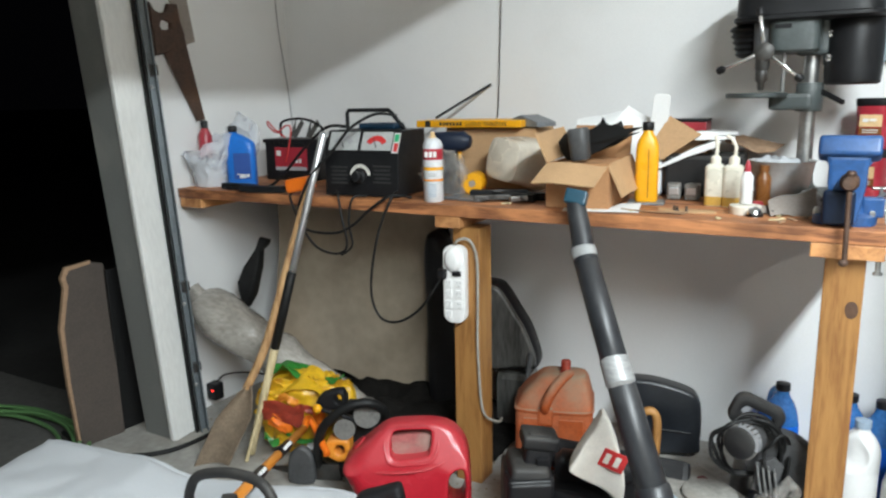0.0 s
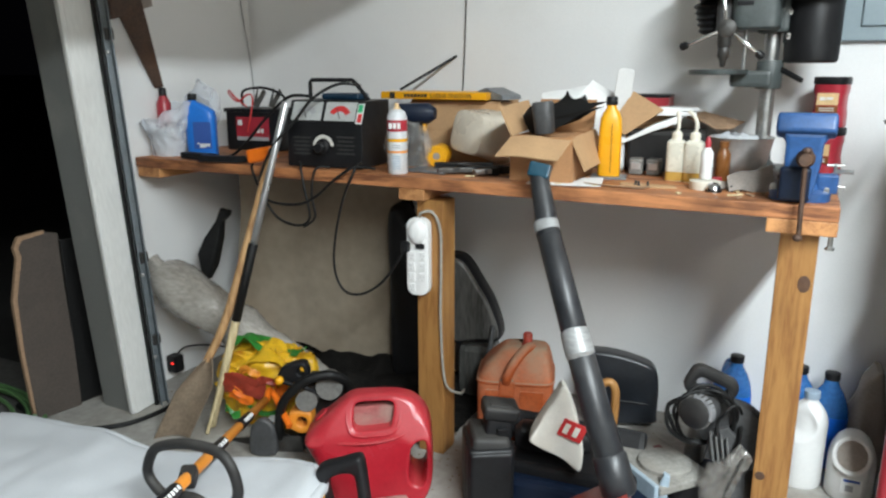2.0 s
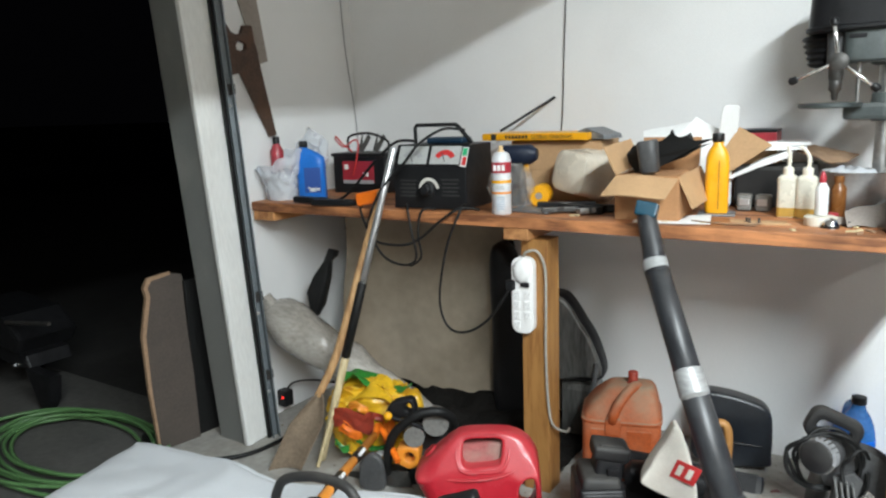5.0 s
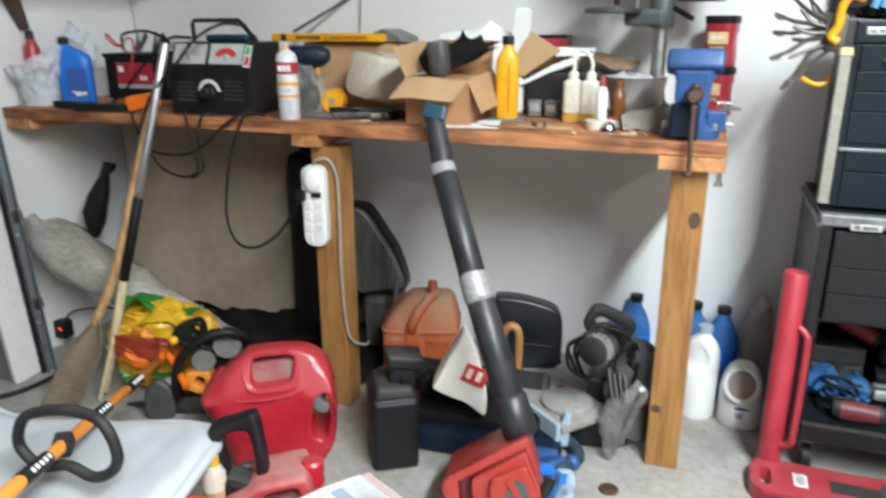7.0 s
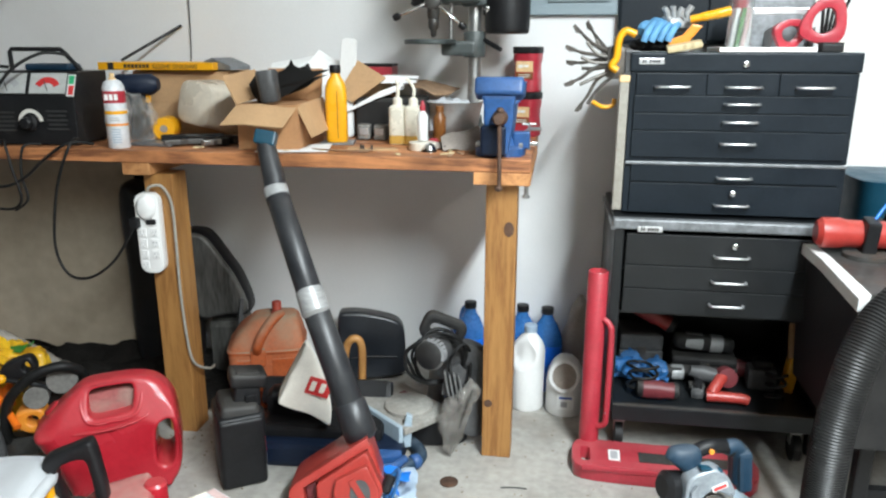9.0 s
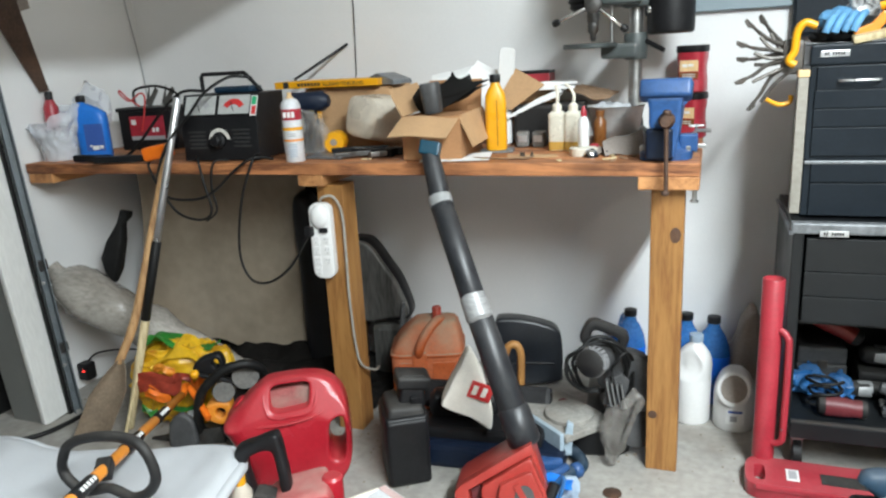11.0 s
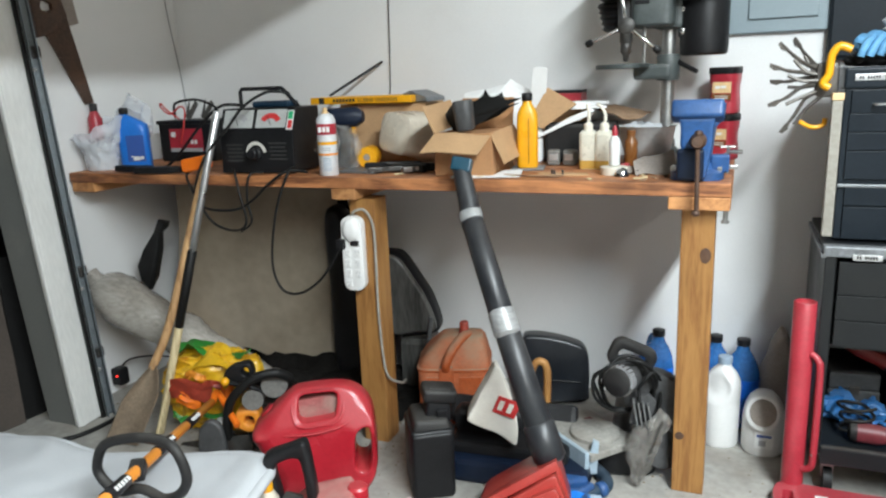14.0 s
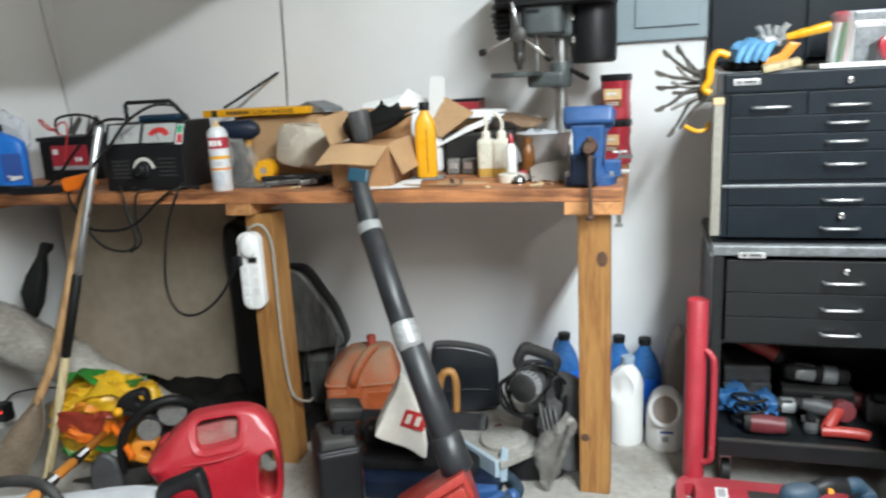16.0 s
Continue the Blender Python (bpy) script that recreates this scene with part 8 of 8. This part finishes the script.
for x, rz, lean, sc, y in ((3.188, 10, 60, 0.70, 0.31), (3.292, -6, 14, 0.98, 0.29)):
    t = thing("red_handsaw", (x, y, TZ + 0.014), rz, "red-handled saw standing on the chest", "saw", "red saws")
    part("handle", prism([(p.x, p.z) for p in spline([(-0.05, 0, 0.0), (-0.058, 0, 0.06), (-0.03, 0, 0.115), (0.012, 0, 0.132), (0.046, 0, 0.10), (0.066, 0, 0.03), (0.035, 0, -0.006)], 4, True)], 0.024, pose(0, 0, 0.02, 0, lean, 0) @ Matrix.Diagonal((sc, 1, sc, 1)), 0.007,
                         holes=([(p.x, p.z) for p in spline([(-0.026, 0, 0.03), (-0.028, 0, 0.066), (-0.006, 0, 0.092), (0.018, 0, 0.086), (0.032, 0, 0.045), (0.006, 0, 0.020)], 3, True)],)), REDPAINT, t, smooth=40)
    part("blade", prism([(-0.02, -0.008), (-0.16, -0.006), (-0.16, 0.02), (-0.02, 0.06)], 0.002, pose(0, 0.02, 0, 0, 0, -90)), STEEL, t)
bx = thing("small_black_box", (3.318, 0.245, TZ), 0, "small dark plastic box at the lid's front edge", "box")
part("box", box((0.060, 0.04, 0.022), (0, 0, 0.0115), 0.004), BLACK, bx)
part("lid", box((0.062, 0.042, 0.005), (0, 0, 0.0250), 0.002), BLACK, bx)
cb2 = thing("charger_box", (3.20, 0.45, TZ), 0, "silver and black equipment case at the back of the chest", "case")
part("case", box((0.22, 0.10, 0.16), (0, 0, 0.081), 0.008), CHESTLIP, cb2)
part("band", box((0.222, 0.102, 0.02), (0, 0, 0.12), 0.003), ALU, cb2)
wires = thing("black_cables", (3.36, 0.40, TZ), 0, "black cables standing in a bunch on the chest", "cable")
for k in range(5):
    part("cable", sweep(spline([(0.01 * k - 0.02, 0, 0), (0.012 * k - 0.024, 0, 0.09), (0.024 * k - 0.030, 0.01, 0.19), (0.040 * k - 0.050, 0.01, 0.25 - 0.02 * (k % 2))]), 0.005), RUBBER, wires, smooth=60)
card = thing("cardboard_piece", (3.395, 0.40, TZ), 0, "small brown carton at the chest's edge", "carton")
part("carton", box((0.06, 0.10, 0.032), (-0.025, -0.06, 0.017), 0.003), CANVAS, card)

# bunch of locking pliers and clamps hung on the chest's side
cl = thing("hanging_clamps", (2.71, 0.28, 1.235), 0, "bunch of dark steel locking clamps hung on the chest", "clamps")
for k, (dx, dz, dy) in enumerate(((-0.115, 0.115, 0.0), (-0.135, 0.055, -0.02), (-0.13, 0.010, 0.02), (-0.135, -0.055, -0.03), (-0.10, -0.135, 0.0), (-0.075, 0.125, 0.04))):
    e = Vector((dx, dy, dz))
    c = part("clamp", sweep(spline([(0.03, 0, 0.03 - 0.01 * k), e * 0.35 + Vector((0, 0, 0.012)), e * 0.7, e]), [0.010] * 9 + [0.008] * 8 + [0.0065] * 8, 8, flat=0.7), CLAMPSTEEL, cl, smooth=50)
    part("lever", sweep(spline([(0.02, -0.012, 0.022 - 0.01 * k), e * 0.4 + Vector((0.004, -0.012, -0.014)), e * 0.74 + Vector((0.006, -0.010, -0.016))]), 0.0055, 7), CLAMPSTEEL, c, smooth=50)
    part("jaw", prism([(-0.02, -0.006), (0.012, -0.008), (0.016, 0.006), (0.0, 0.018), (-0.018, 0.010)], 0.012, between(e * 0.92, e * 1.1) @ pose(0, 0, 0, 90, 90, 0) @ Matrix.Diagonal((1.0, 0.7, 0.65, 1)), 0.002), CLAMPSTEEL, c)
part("pivot", box((0.06, 0.05, 0.10), (0.01, 0, 0.01), 0.02), CLAMPSTEEL, cl)
yc = thing("yellow_clamp", (2.752, 0.235, 1.29), 0, "yellow bar clamp hung over the chest corner", "clamp")
part("frame", sweep(spline([(0.02, 0, 0.035), (-0.01, 0, 0.045), (-0.028, 0, 0.02), (-0.032, 0, -0.03), (-0.045, 0, -0.055), (-0.028, 0, -0.068)]), 0.011, 10), YELLOW, yc, smooth=50)
yc2 = thing("yellow_clamp", (2.69, 0.28, 1.115), 10, "small yellow clamp tip hanging lower", "clamp")
part("frame", sweep(spline([(-0.035, 0, 0.012), (0.0, 0, -0.005), (0.03, 0, 0.0), (0.035, 0, 0.02)]), 0.007, 8), YELLOW, yc2, smooth=50)

# ---------------------------------------------------------------- nearer floor, white sheet, trimmer, right-hand corner
wsh = thing("white_sheet_cover", label="white sheet draped over a low padded table", category="sheet")


def drape(u, v):
    x0, x1 = 0.36 + 0.22 * v, 1.405 + 0.215 * v - 0.06 * max(0, 1 - v / 0.08) ** 2
    x = x0 + (x1 - x0) * u
    k = min(1, max(0, (x - 0.86) / 0.44))
    back = -0.80 + 0.135 * k * k * (3 - 2 * k) - 0.20 * max(0, 0.68 - x)
    y = back - 0.95 * v
    e = min(u / 0.07, (1 - u) / 0.035, v / 0.045, 1.0)
    top = 0.345 + 0.014 * math.sin(5.2 * u + 0.7) * (1 - v) + 0.014 * noise.noise(Vector((5 * u, 4 * v, 0.5))) + 0.006 * abs(noise.noise(Vector((9 * u + 4 * v, 3 * v - 5 * u, 7.0))))
    z = top - 0.022 * (1 - max(0, e)) ** 2
    return Vector((x, y, z + 0.004 * noise.noise(Vector((16 * u, 13 * v, 2.0)))))


part("sheet", sheet(90, 60, drape, 0.012), CLOTH, wsh, smooth=70)
part("back_hem", sweep([drape(i / 60, 0.0) + Vector((0, 0.002, -0.010)) for i in range(61)], 0.015, 8), CLOTH, wsh, "rolled hem", smooth=60)
part("side_hem", sweep([drape(1.0, i / 40) + Vector((0.002, 0, -0.010)) for i in range(41)], 0.015, 8), CLOTH, wsh, "rolled hem", smooth=60)
tb_ = thing("low_table", (0.98, -1.16, 0), 4, "low grey table hidden under the white sheet", "table")
part("top", box((0.86, 0.62, 0.03), (0, 0, 0.252), 0.008), CHESTLIP, tb_)
for x in (-0.38, 0.38):
    for y in (-0.27, 0.27):
        part("leg", rod((x, y, 0), (x, y, 0.24), 0.018), DARKSTEEL, tb_)

tr = thing("string_trimmer", label="orange string trimmer shaft with black loop handle", category="trimmer")
A, B = Vector((0.935, -0.44, 0.272)), Vector((1.47, -1.36, 0.555))
part("shaft", rod(A.lerp(B, -0.20), B, 0.0135, seg=16), AMBER, tr, "orange shaft tube", smooth=50)
for f0, f1 in ((0.03, 0.16), (0.32, 0.46), (0.68, 0.80)):
    sl = part("sleeve", rod(A.lerp(B, f0), A.lerp(B, f1), 0.0155, seg=16), BLACK, tr, "black printed sleeve", smooth=50)
    for j in range(5):
        f = f0 + (f1 - f0) * (0.16 + 0.15 * j)
        part("print", box((0.008, 0.010, 0.004), (0, 0, 0), 0), WHITE, sl, loc=between(A.lerp(B, f), B) @ pose(0.012, 0.010, 0, 0, 0, 40))
part("orange_fork", sweep(spline([A.lerp(B, -0.22), A.lerp(B, -0.28) + Vector((0.01, 0.0, 0.02)), A.lerp(B, -0.15) + Vector((0.07, 0.05, -0.09))]), 0.012, 10), ORANGE, tr, smooth=60)
lp = [(1.140, -1.0, 0.415), (1.148, -1.0, 0.462), (1.185, -1.0, 0.502), (1.285, -1.0, 0.532), (1.375, -1.0, 0.527), (1.408, -1.0, 0.463), (1.388, -1.0, 0.415), (1.334, -1.0, 0.388), (1.27, -1.0, 0.400), (1.190, -1.0, 0.380)]
part("loop_handle", sweep(spline(lp, 6, True), 0.0118, 12, True), BLACK_DUSTY, tr, "black rubber loop handle", smooth=60)
part("clamp", box((0.036, 0.045, 0.036), A.lerp(B, 0.60), 0.008, (20, 0, 30)), BLACK_DUSTY, tr)
part("grip", rod(A.lerp(B, 0.97), A.lerp(B, 1.12), 0.022, seg=16), BLACK_DUSTY, tr, "dusty black motor grip", smooth=50)

sg = thing("small_fuel_can", (1.525, -0.665, 0), 30, "small dusty red plastic fuel can with handle", "fuel can")
part("body", molded(loop2([(-0.105, 0.004), (-0.122, 0.03), (-0.124, 0.13), (-0.112, 0.186), (-0.062, 0.216), (-0.030, 0.235), (0.02, 0.243), (0.070, 0.248), (0.088, 0.240), (0.100, 0.200), (0.104, 0.10), (0.098, 0.02), (0.085, 0.004)], 3), 0.14, 0.026, (loop2([(-0.020, 0.180), (-0.012, 0.208), (0.02, 0.216), (0.058, 0.220), (0.066, 0.200), (0.06, 0.184), (0.02, 0.172)], 3),), 0.008), RED_DUST, sg, smooth=50)
part("recess", box((0.12, 0.05, 0.07), (0.02, 0.035, 0.170), 0.02), RED_DUST, sg)
part("cap", lathe([(0.024, 0), (0.028, 0.004), (0.028, 0.065), (0.022, 0.072)], pose(0.098, 0, 0.182), 20), RED, sg, "red cap", smooth=40)
bh = thing("black_saw_handle", (1.434, -0.70, 0.0), 20, "black plastic tool handle standing among the cans", "tool")
part("loop", molded(loop2([(-0.040, 0.05), (-0.046, 0.25), (-0.044, 0.335), (-0.030, 0.366), (0.020, 0.384), (0.062, 0.398), (0.078, 0.384), (0.086, 0.320), (0.092, 0.258), (0.096, 0.12), (0.09, 0.04)], 3), 0.045, 0.014, (loop2([(0.012, 0.150), (-0.004, 0.25), (-0.014, 0.320), (0.010, 0.346), (0.050, 0.352), (0.060, 0.320), (0.066, 0.25), (0.070, 0.14)], 3),), 0.008), BLACK, bh, smooth=50)
part("body", box((0.075, 0.07, 0.22), (0.000, -0.01, 0.13), 0.02, (0, 18, 0)), BLACK_DUSTY, bh)
part("base", box((0.17, 0.08, 0.08), (0.0, 0, 0.042), 0.02), BLACK_DUSTY, bh)
cn = thing("spray_oil_can", (1.415, -0.74, 0), 10, "small clear bottle with yellow cap and label", "bottle")
part("body", lathe([(0.026, 0), (0.028, 0.003), (0.028, 0.25), (0.014, 0.275)]), CLEAR, cn, smooth=40)
part("label", lathe([(0.0284, 0.05), (0.0286, 0.05), (0.0286, 0.21), (0.0284, 0.21)]), CARD, cn, smooth=40)
part("cap", lathe([(0.015, 0.273), (0.015, 0.30)]), YELLOW, cn, smooth=40)
bk = thing("orange_bucket", (1.475, -0.955, 0), 0, "orange-red plastic bucket beside the white sheet", "bucket")
part("bucket", lathe([(0.085, 0), (0.09, 0.004), (0.112, 0.245), (0.118, 0.248), (0.118, 0.262), (0.110, 0.262), (0.086, 0.01)], seg=40), BUCKET, bk, smooth=40)
pb = thing("striped_parcel", (1.741, -0.775, 0), -29, "white parcel printed with faded pink and blue stripes", "parcel")
part("carton", box((0.205, 0.36, 0.205), (0, 0, 0.1035), 0.006), CARD, pb)
pp = part("wrapper", sheet(12, 16, lambda u, v: Vector((0.212 * (u - 0.5), 0.365 * (v - 0.5), 0.2135 + 0.004 * noise.noise(Vector((3 * u, 5 * v, 1))))), 0.006), CANWHITE, pb, "white printed wrapper", smooth=60)
for y0, w, mt in ((0.170, 0.020, PINKINK), (0.082, 0.032, PALEBLUE), (0.028, 0.028, PINKINK), (-0.070, 0.026, PALEBLUE), (-0.14, 0.024, PINKINK)):
    part("stripe", sheet(12, 3, lambda u, v: Vector((0.211 * (u - 0.5), y0 + w * (v - 0.5), 0.2150 + 0.004 * noise.noise(Vector((3 * u, 5 * ((y0 + w * (v - 0.5)) / 0.365 + 0.5), 1))))), 0.0006), mt, pp)
for x, y0 in ((0.02, 0.125), (-0.03, -0.02)):
    part("small_mark", box((0.024, 0.006, 0.0015), (x, y0, 0.2175), 0, (0, 0, 20)), INKRED, pp)
part("wrap_edge", sweep(spline([(-0.108, 0.16, 0.205), (-0.112, 0.05, 0.214), (-0.114, -0.05, 0.210), (-0.108, -0.16, 0.208)]), 0.010, 8), CREAM, pb, smooth=60)
# circular saw on a grey case
cc = thing("grey_tool_case", (2.985, -0.395, 0), 30, "low grey-blue case under the circular saw", "case")
part("case", box((0.45, 0.31, 0.085), (0, 0, 0.0435), 0.012), TABLEGREY, cc)
part("edge", box((0.012, 0.314, 0.05), (-0.222, 0, 0.045), 0.004), BLACK_DUSTY, cc)
ci = thing("circular_saw", (2.965, -0.345, 0.087), 14, "blue cordless circular saw with bare aluminium guard", "circular saw")
ci.scale = (0.92, 0.92, 0.92)
part("shoe", box((0.27, 0.13, 0.004), (0.0, -0.01, 0.003), 0.001), BRIGHTCAST, ci, "steel shoe plate")
part("upper_guard", molded(loop2([(-0.088, 0.060), (-0.090, 0.130), (-0.088, 0.184), (-0.072, 0.208), (-0.045, 0.220), (-0.012, 0.227), (0.022, 0.204), (0.042, 0.172), (0.050, 0.146), (0.034, 0.142), (0.006, 0.157), (-0.018, 0.159), (-0.036, 0.146), (-0.046, 0.112), (-0.046, 0.062), (-0.062, 0.046)], 3), 0.05, 0.008, m=pose(0, -0.055, 0.002)), SAWCAST, ci, "bare blue-grey cast blade guard", smooth=45)
part("guard_plate", prism([(-0.078, 0.058), (-0.080, 0.170), (-0.064, 0.190), (-0.056, 0.150), (-0.056, 0.062)], 0.012, pose(0, -0.086, 0), 0.003), SAWCAST, ci, "raised rib of the guard")
part("guard_inset", box((0.062, 0.022, 0.010), (-0.022, -0.066, 0.2240), 0.003, (0, 12, 0)), TEAL, ci, "blue inset on the guard")
part("blade", lathe([(0.072, -0.001), (0.073, 0), (0.072, 0.001)], pose(-0.004, -0.058, 0.086, 90, 0, 0), 40), STEEL, ci, "steel saw blade", smooth=30)
part("lower_guard", lathe([(0.046, 0), (0.048, 0.004), (0.040, 0.010), (0.016, 0.013)], pose(-0.004, -0.064, 0.098, 90, 0, 0), 28), DARKSTEEL, ci, "dusty lower guard", smooth=40)
gd = part("guard_label", box((0.044, 0.002, 0.017), (0.002, -0.0815, 0.178), 0, (0, -22, 0)), WHITE, ci)
part("print", box((0.036, 0.001, 0.009), (0.002, -0.0832, 0.178), 0, (0, -22, 0)), INKRED, gd)
part("arbor", lathe([(0.022, 0), (0.022, 0.006), (0.012, 0.012)], pose(-0.004, -0.074, 0.098, 90, 0, 0), 20), STEEL, ci, smooth=40)
part("motor", lathe([(0.032, 0), (0.042, 0.008), (0.044, 0.085), (0.030, 0.098)], pose(-0.040, -0.01, 0.138, 0, -82, 10), 28), BLACK, ci, smooth=40)
part("motor_foot", box((0.06, 0.07, 0.11), (-0.040, -0.02, 0.06), 0.016, (0, 14, 0)), DARKSTEEL, ci)
part("front_knob", loft([(0, 0.022, 0.022, 2.2, 0.02, 0), (0.028, 0.036, 0.028, 2.2, 0.0, 0), (0.052, 0.050, 0.031, 2.2, -0.012, 0), (0.074, 0.044, 0.026, 2.2, -0.012, 0), (0.082, 0.03, 0.016, 2.2, -0.010, 0)], 24, pose(-0.066, -0.02, 0.185)), NAVY, ci, "navy front grip", smooth=50)
part("neck", sweep(spline([(-0.04, -0.01, 0.245), (-0.005, -0.01, 0.258), (0.04, 0.0, 0.250), (0.07, 0.005, 0.235)]), 0.020, 14), BLACK, ci, "black top bridge", smooth=50)
part("grip", sweep(spline([(0.05, 0.0, 0.245), (0.078, 0.005, 0.245), (0.098, 0.01, 0.205), (0.104, 0.01, 0.13)]), 0.021, 14), NAVY, ci, "navy rear grip", smooth=50)
part("battery", box((0.040, 0.080, 0.125), (0.108, 0.02, 0.172), 0.012, (0, -6, 0)), NAVY, ci, "navy battery pack")
part("lock_button", lathe([(0.007, 0), (0.007, 0.006)], pose(-0.008, -0.032, 0.256, 80, 0, 0), 14), AMBER, ci)
part("lever", box((0.055, 0.014, 0.014), (0.082, -0.078, 0.082), 0.004, (0, -22, 0)), YELLOW, ci)
part("edge_guide", sweep([(-0.135, -0.10, 0.006), (-0.03, -0.115, 0.012), (0.125, -0.085, 0.062)], 0.005), STEEL, ci)
part("dust_chute", box((0.05, 0.04, 0.020), (0.06, -0.09, 0.018), 0.005, (0, 0, 20)), REDORANGE, ci, "orange-red chute")
# table saw corner, red tube, black corrugated hose
tw = thing("table_saw", (3.78, 0.02, 0), 0, "grey table saw with worn pale top", "table saw")
part("top", prism([(-0.45, 0.34), (-0.495, 0.10), (-0.497, -0.063), (-0.524, -0.385), (-0.42, -0.29), (0.45, -0.29), (0.45, 0.34)], 0.025, pose(0, 0, 0.722, 90, 0, 0) @ Matrix.Diagonal((1, 1, -1, 1)), 0.004), DARKSTEEL, tw, "dark worn metal top")
rim = [(-0.505, 0.10), (-0.507, -0.063), (-0.534, -0.395), (-0.494, -0.360), (-0.474, -0.05), (-0.472, 0.10)]
part("edge_strip", prism(rim, 0.034, pose(0, 0, 0.7225, 90, 0, 0) @ Matrix.Diagonal((1, 1, -1, 1)), 0.004), CASING, tw, "chipped white edge strip")
part("corner_strip", prism([(-0.030, 0), (0.016, 0), (0.020, 0.60), (-0.014, 0.60)], 0.012, pose(-0.497, -0.350, 0.104, 0, 0, 12), 0.003), CASING, tw, "chipped white corner strip")
# Grey body coloured near black: shade below the top is in the colour.
part("body", prism([(-0.46, 0.30), (0.40, 0.30), (0.43, 0.705), (-0.49, 0.705)], 0.46, pose(0, -0.06, 0), 0.006), BLACK_DUSTY, tw)
for x in (-0.36, 0.36):
    for y in (-0.16, 0.20):
        part("leg", box((0.04, 0.04, 0.30), (x, y, 0.151), 0.006), BLACK, tw)
part("crossbar", box((0.76, 0.03, 0.035), (0, -0.16, 0.10), 0.004), BLACK, tw)
rt = thing("red_guard_tube", (3.33, 0.03, 0.735), -4, "red plastic push tool on a black bracket", "push block")
part("tube", lathe([(0.030, 0), (0.042, 0.012), (0.043, 0.06), (0.038, 0.075), (0.038, 0.40)], pose(-0.055, 0, 0.060, 0, 90, 0), 28), REDORANGE, rt, smooth=40)
part("bracket", box((0.035, 0.06, 0.105), (0.075, -0.02, 0.055), 0.006, (10, 0, 0)), BLACK, rt)
part("foot", lathe([(0.06, 0), (0.06, 0.012), (0.05, 0.016)], pose(0.075, -0.02, 0.0), 24), DARKSTEEL, rt, smooth=40)
part("cable", sweep(spline([(0.08, -0.02, 0.10), (0.15, 0.02, 0.20), (0.22, 0.05, 0.26)]), 0.004), BLUE, rt, smooth=60)
fr = thing("saw_fence_rail", (3.66, 0.10, 0.735), -6, "black steel fence rail lying on the table saw", "fence rail")
part("rail", box((0.50, 0.05, 0.045), (0, 0, 0.0235), 0.006), BLACK, fr)
part("clamp_block", box((0.07, 0.09, 0.035), (-0.16, -0.01, 0.0635), 0.008), BLACK_DUSTY, fr)
part("knob", lathe([(0.018, 0), (0.022, 0.006), (0.022, 0.018), (0.016, 0.024)], pose(-0.16, -0.01, 0.081), 18), BLACK, fr, smooth=40)
tl = thing("teal_bin", (3.62, 0.40, 0), 0, "tall teal plastic bin beside the chests", "bin")
part("bin", loft([(0, 0.11, 0.12, 5, 0, 0), (0.01, 0.12, 0.13, 5, 0, 0), (0.86, 0.14, 0.15, 5, 0, 0), (0.90, 0.15, 0.16, 5, 0, 0), (0.905, 0.14, 0.15, 5, 0, 0)], 32), TEAL, tl, smooth=40)
hz = thing("corrugated_hose", label="wide black corrugated hose hanging to the floor", category="hose")
path = spline([(3.62, -0.22, 0.797), (3.50, -0.31, 0.800), (3.38, -0.38, 0.782), (3.286, -0.42, 0.716), (3.239, -0.45, 0.642), (3.212, -0.47, 0.551), (3.193, -0.49, 0.468), (3.185, -0.50, 0.380), (3.184, -0.50, 0.299), (3.19, -0.50, 0.18), (3.22, -0.51, 0.085), (3.30, -0.53, 0.060), (3.40, -0.54, 0.060)], 26)
part("hose", sweep(path, 0.044, 24, ribs=0.0026), HOSEBLACK, hz, smooth=30)
part("cuff", rod((3.60, -0.233, 0.7975), (3.74, -0.142, 0.796), 0.050, 0.052, 24), BLACK, hz, "smooth black end cuff", smooth=50)

# coin-sized stain plate, twig and grit on the floor
cv = thing("rusty_disc", (2.272, -0.128, 0.0), 0, "small rusty metal disc on the floor", "disc")
part("disc", lathe([(0.026, 0.001), (0.028, 0.002), (0.028, 0.005), (0.024, 0.006)], seg=20), RUST, cv, smooth=40)
tw2 = thing("twig", (2.47, -0.13, 0), 4, "thin dark twig on the floor", "twig")
part("twig", sweep(spline([(-0.04, 0, 0.003), (0.0, 0.004, 0.003), (0.04, 0.0, 0.003)]), 0.002, 6), INK, tw2)
gr = random.Random(9)
vs_, fs_ = [], []
for k in range(1500):
    x, y, s = gr.uniform(0.3, 3.4), gr.uniform(-0.9, 0.65), gr.uniform(0.0012, 0.0042)
    if k % 3:  # litter gathers under the bench
        x, y, s = gr.gauss(1.15, 0.45), min(0.68, max(-0.3, gr.gauss(0.30, 0.22))), gr.uniform(0.0015, 0.0060)
    b0, a = len(vs_), gr.uniform(0, 6.28)
    for j in range(4):
        vs_.append((x + s * math.cos(a + 1.57 * j), y + s * 0.8 * math.sin(a + 1.57 * j), 0.0006))
    vs_.append((x, y, 0.0006 + s * 0.9))
    fs_ += [(b0 + j, b0 + (j + 1) % 4, b0 + 4) for j in range(4)]
me = bpy.data.meshes.new("floor_grit")
me.from_pydata(vs_, [], fs_)
me.materials.append(RUSTDUST)
tagged(new("floor_grit", me), "scattered dark grit and wood chips on the floor", "grit", kind="stuff")
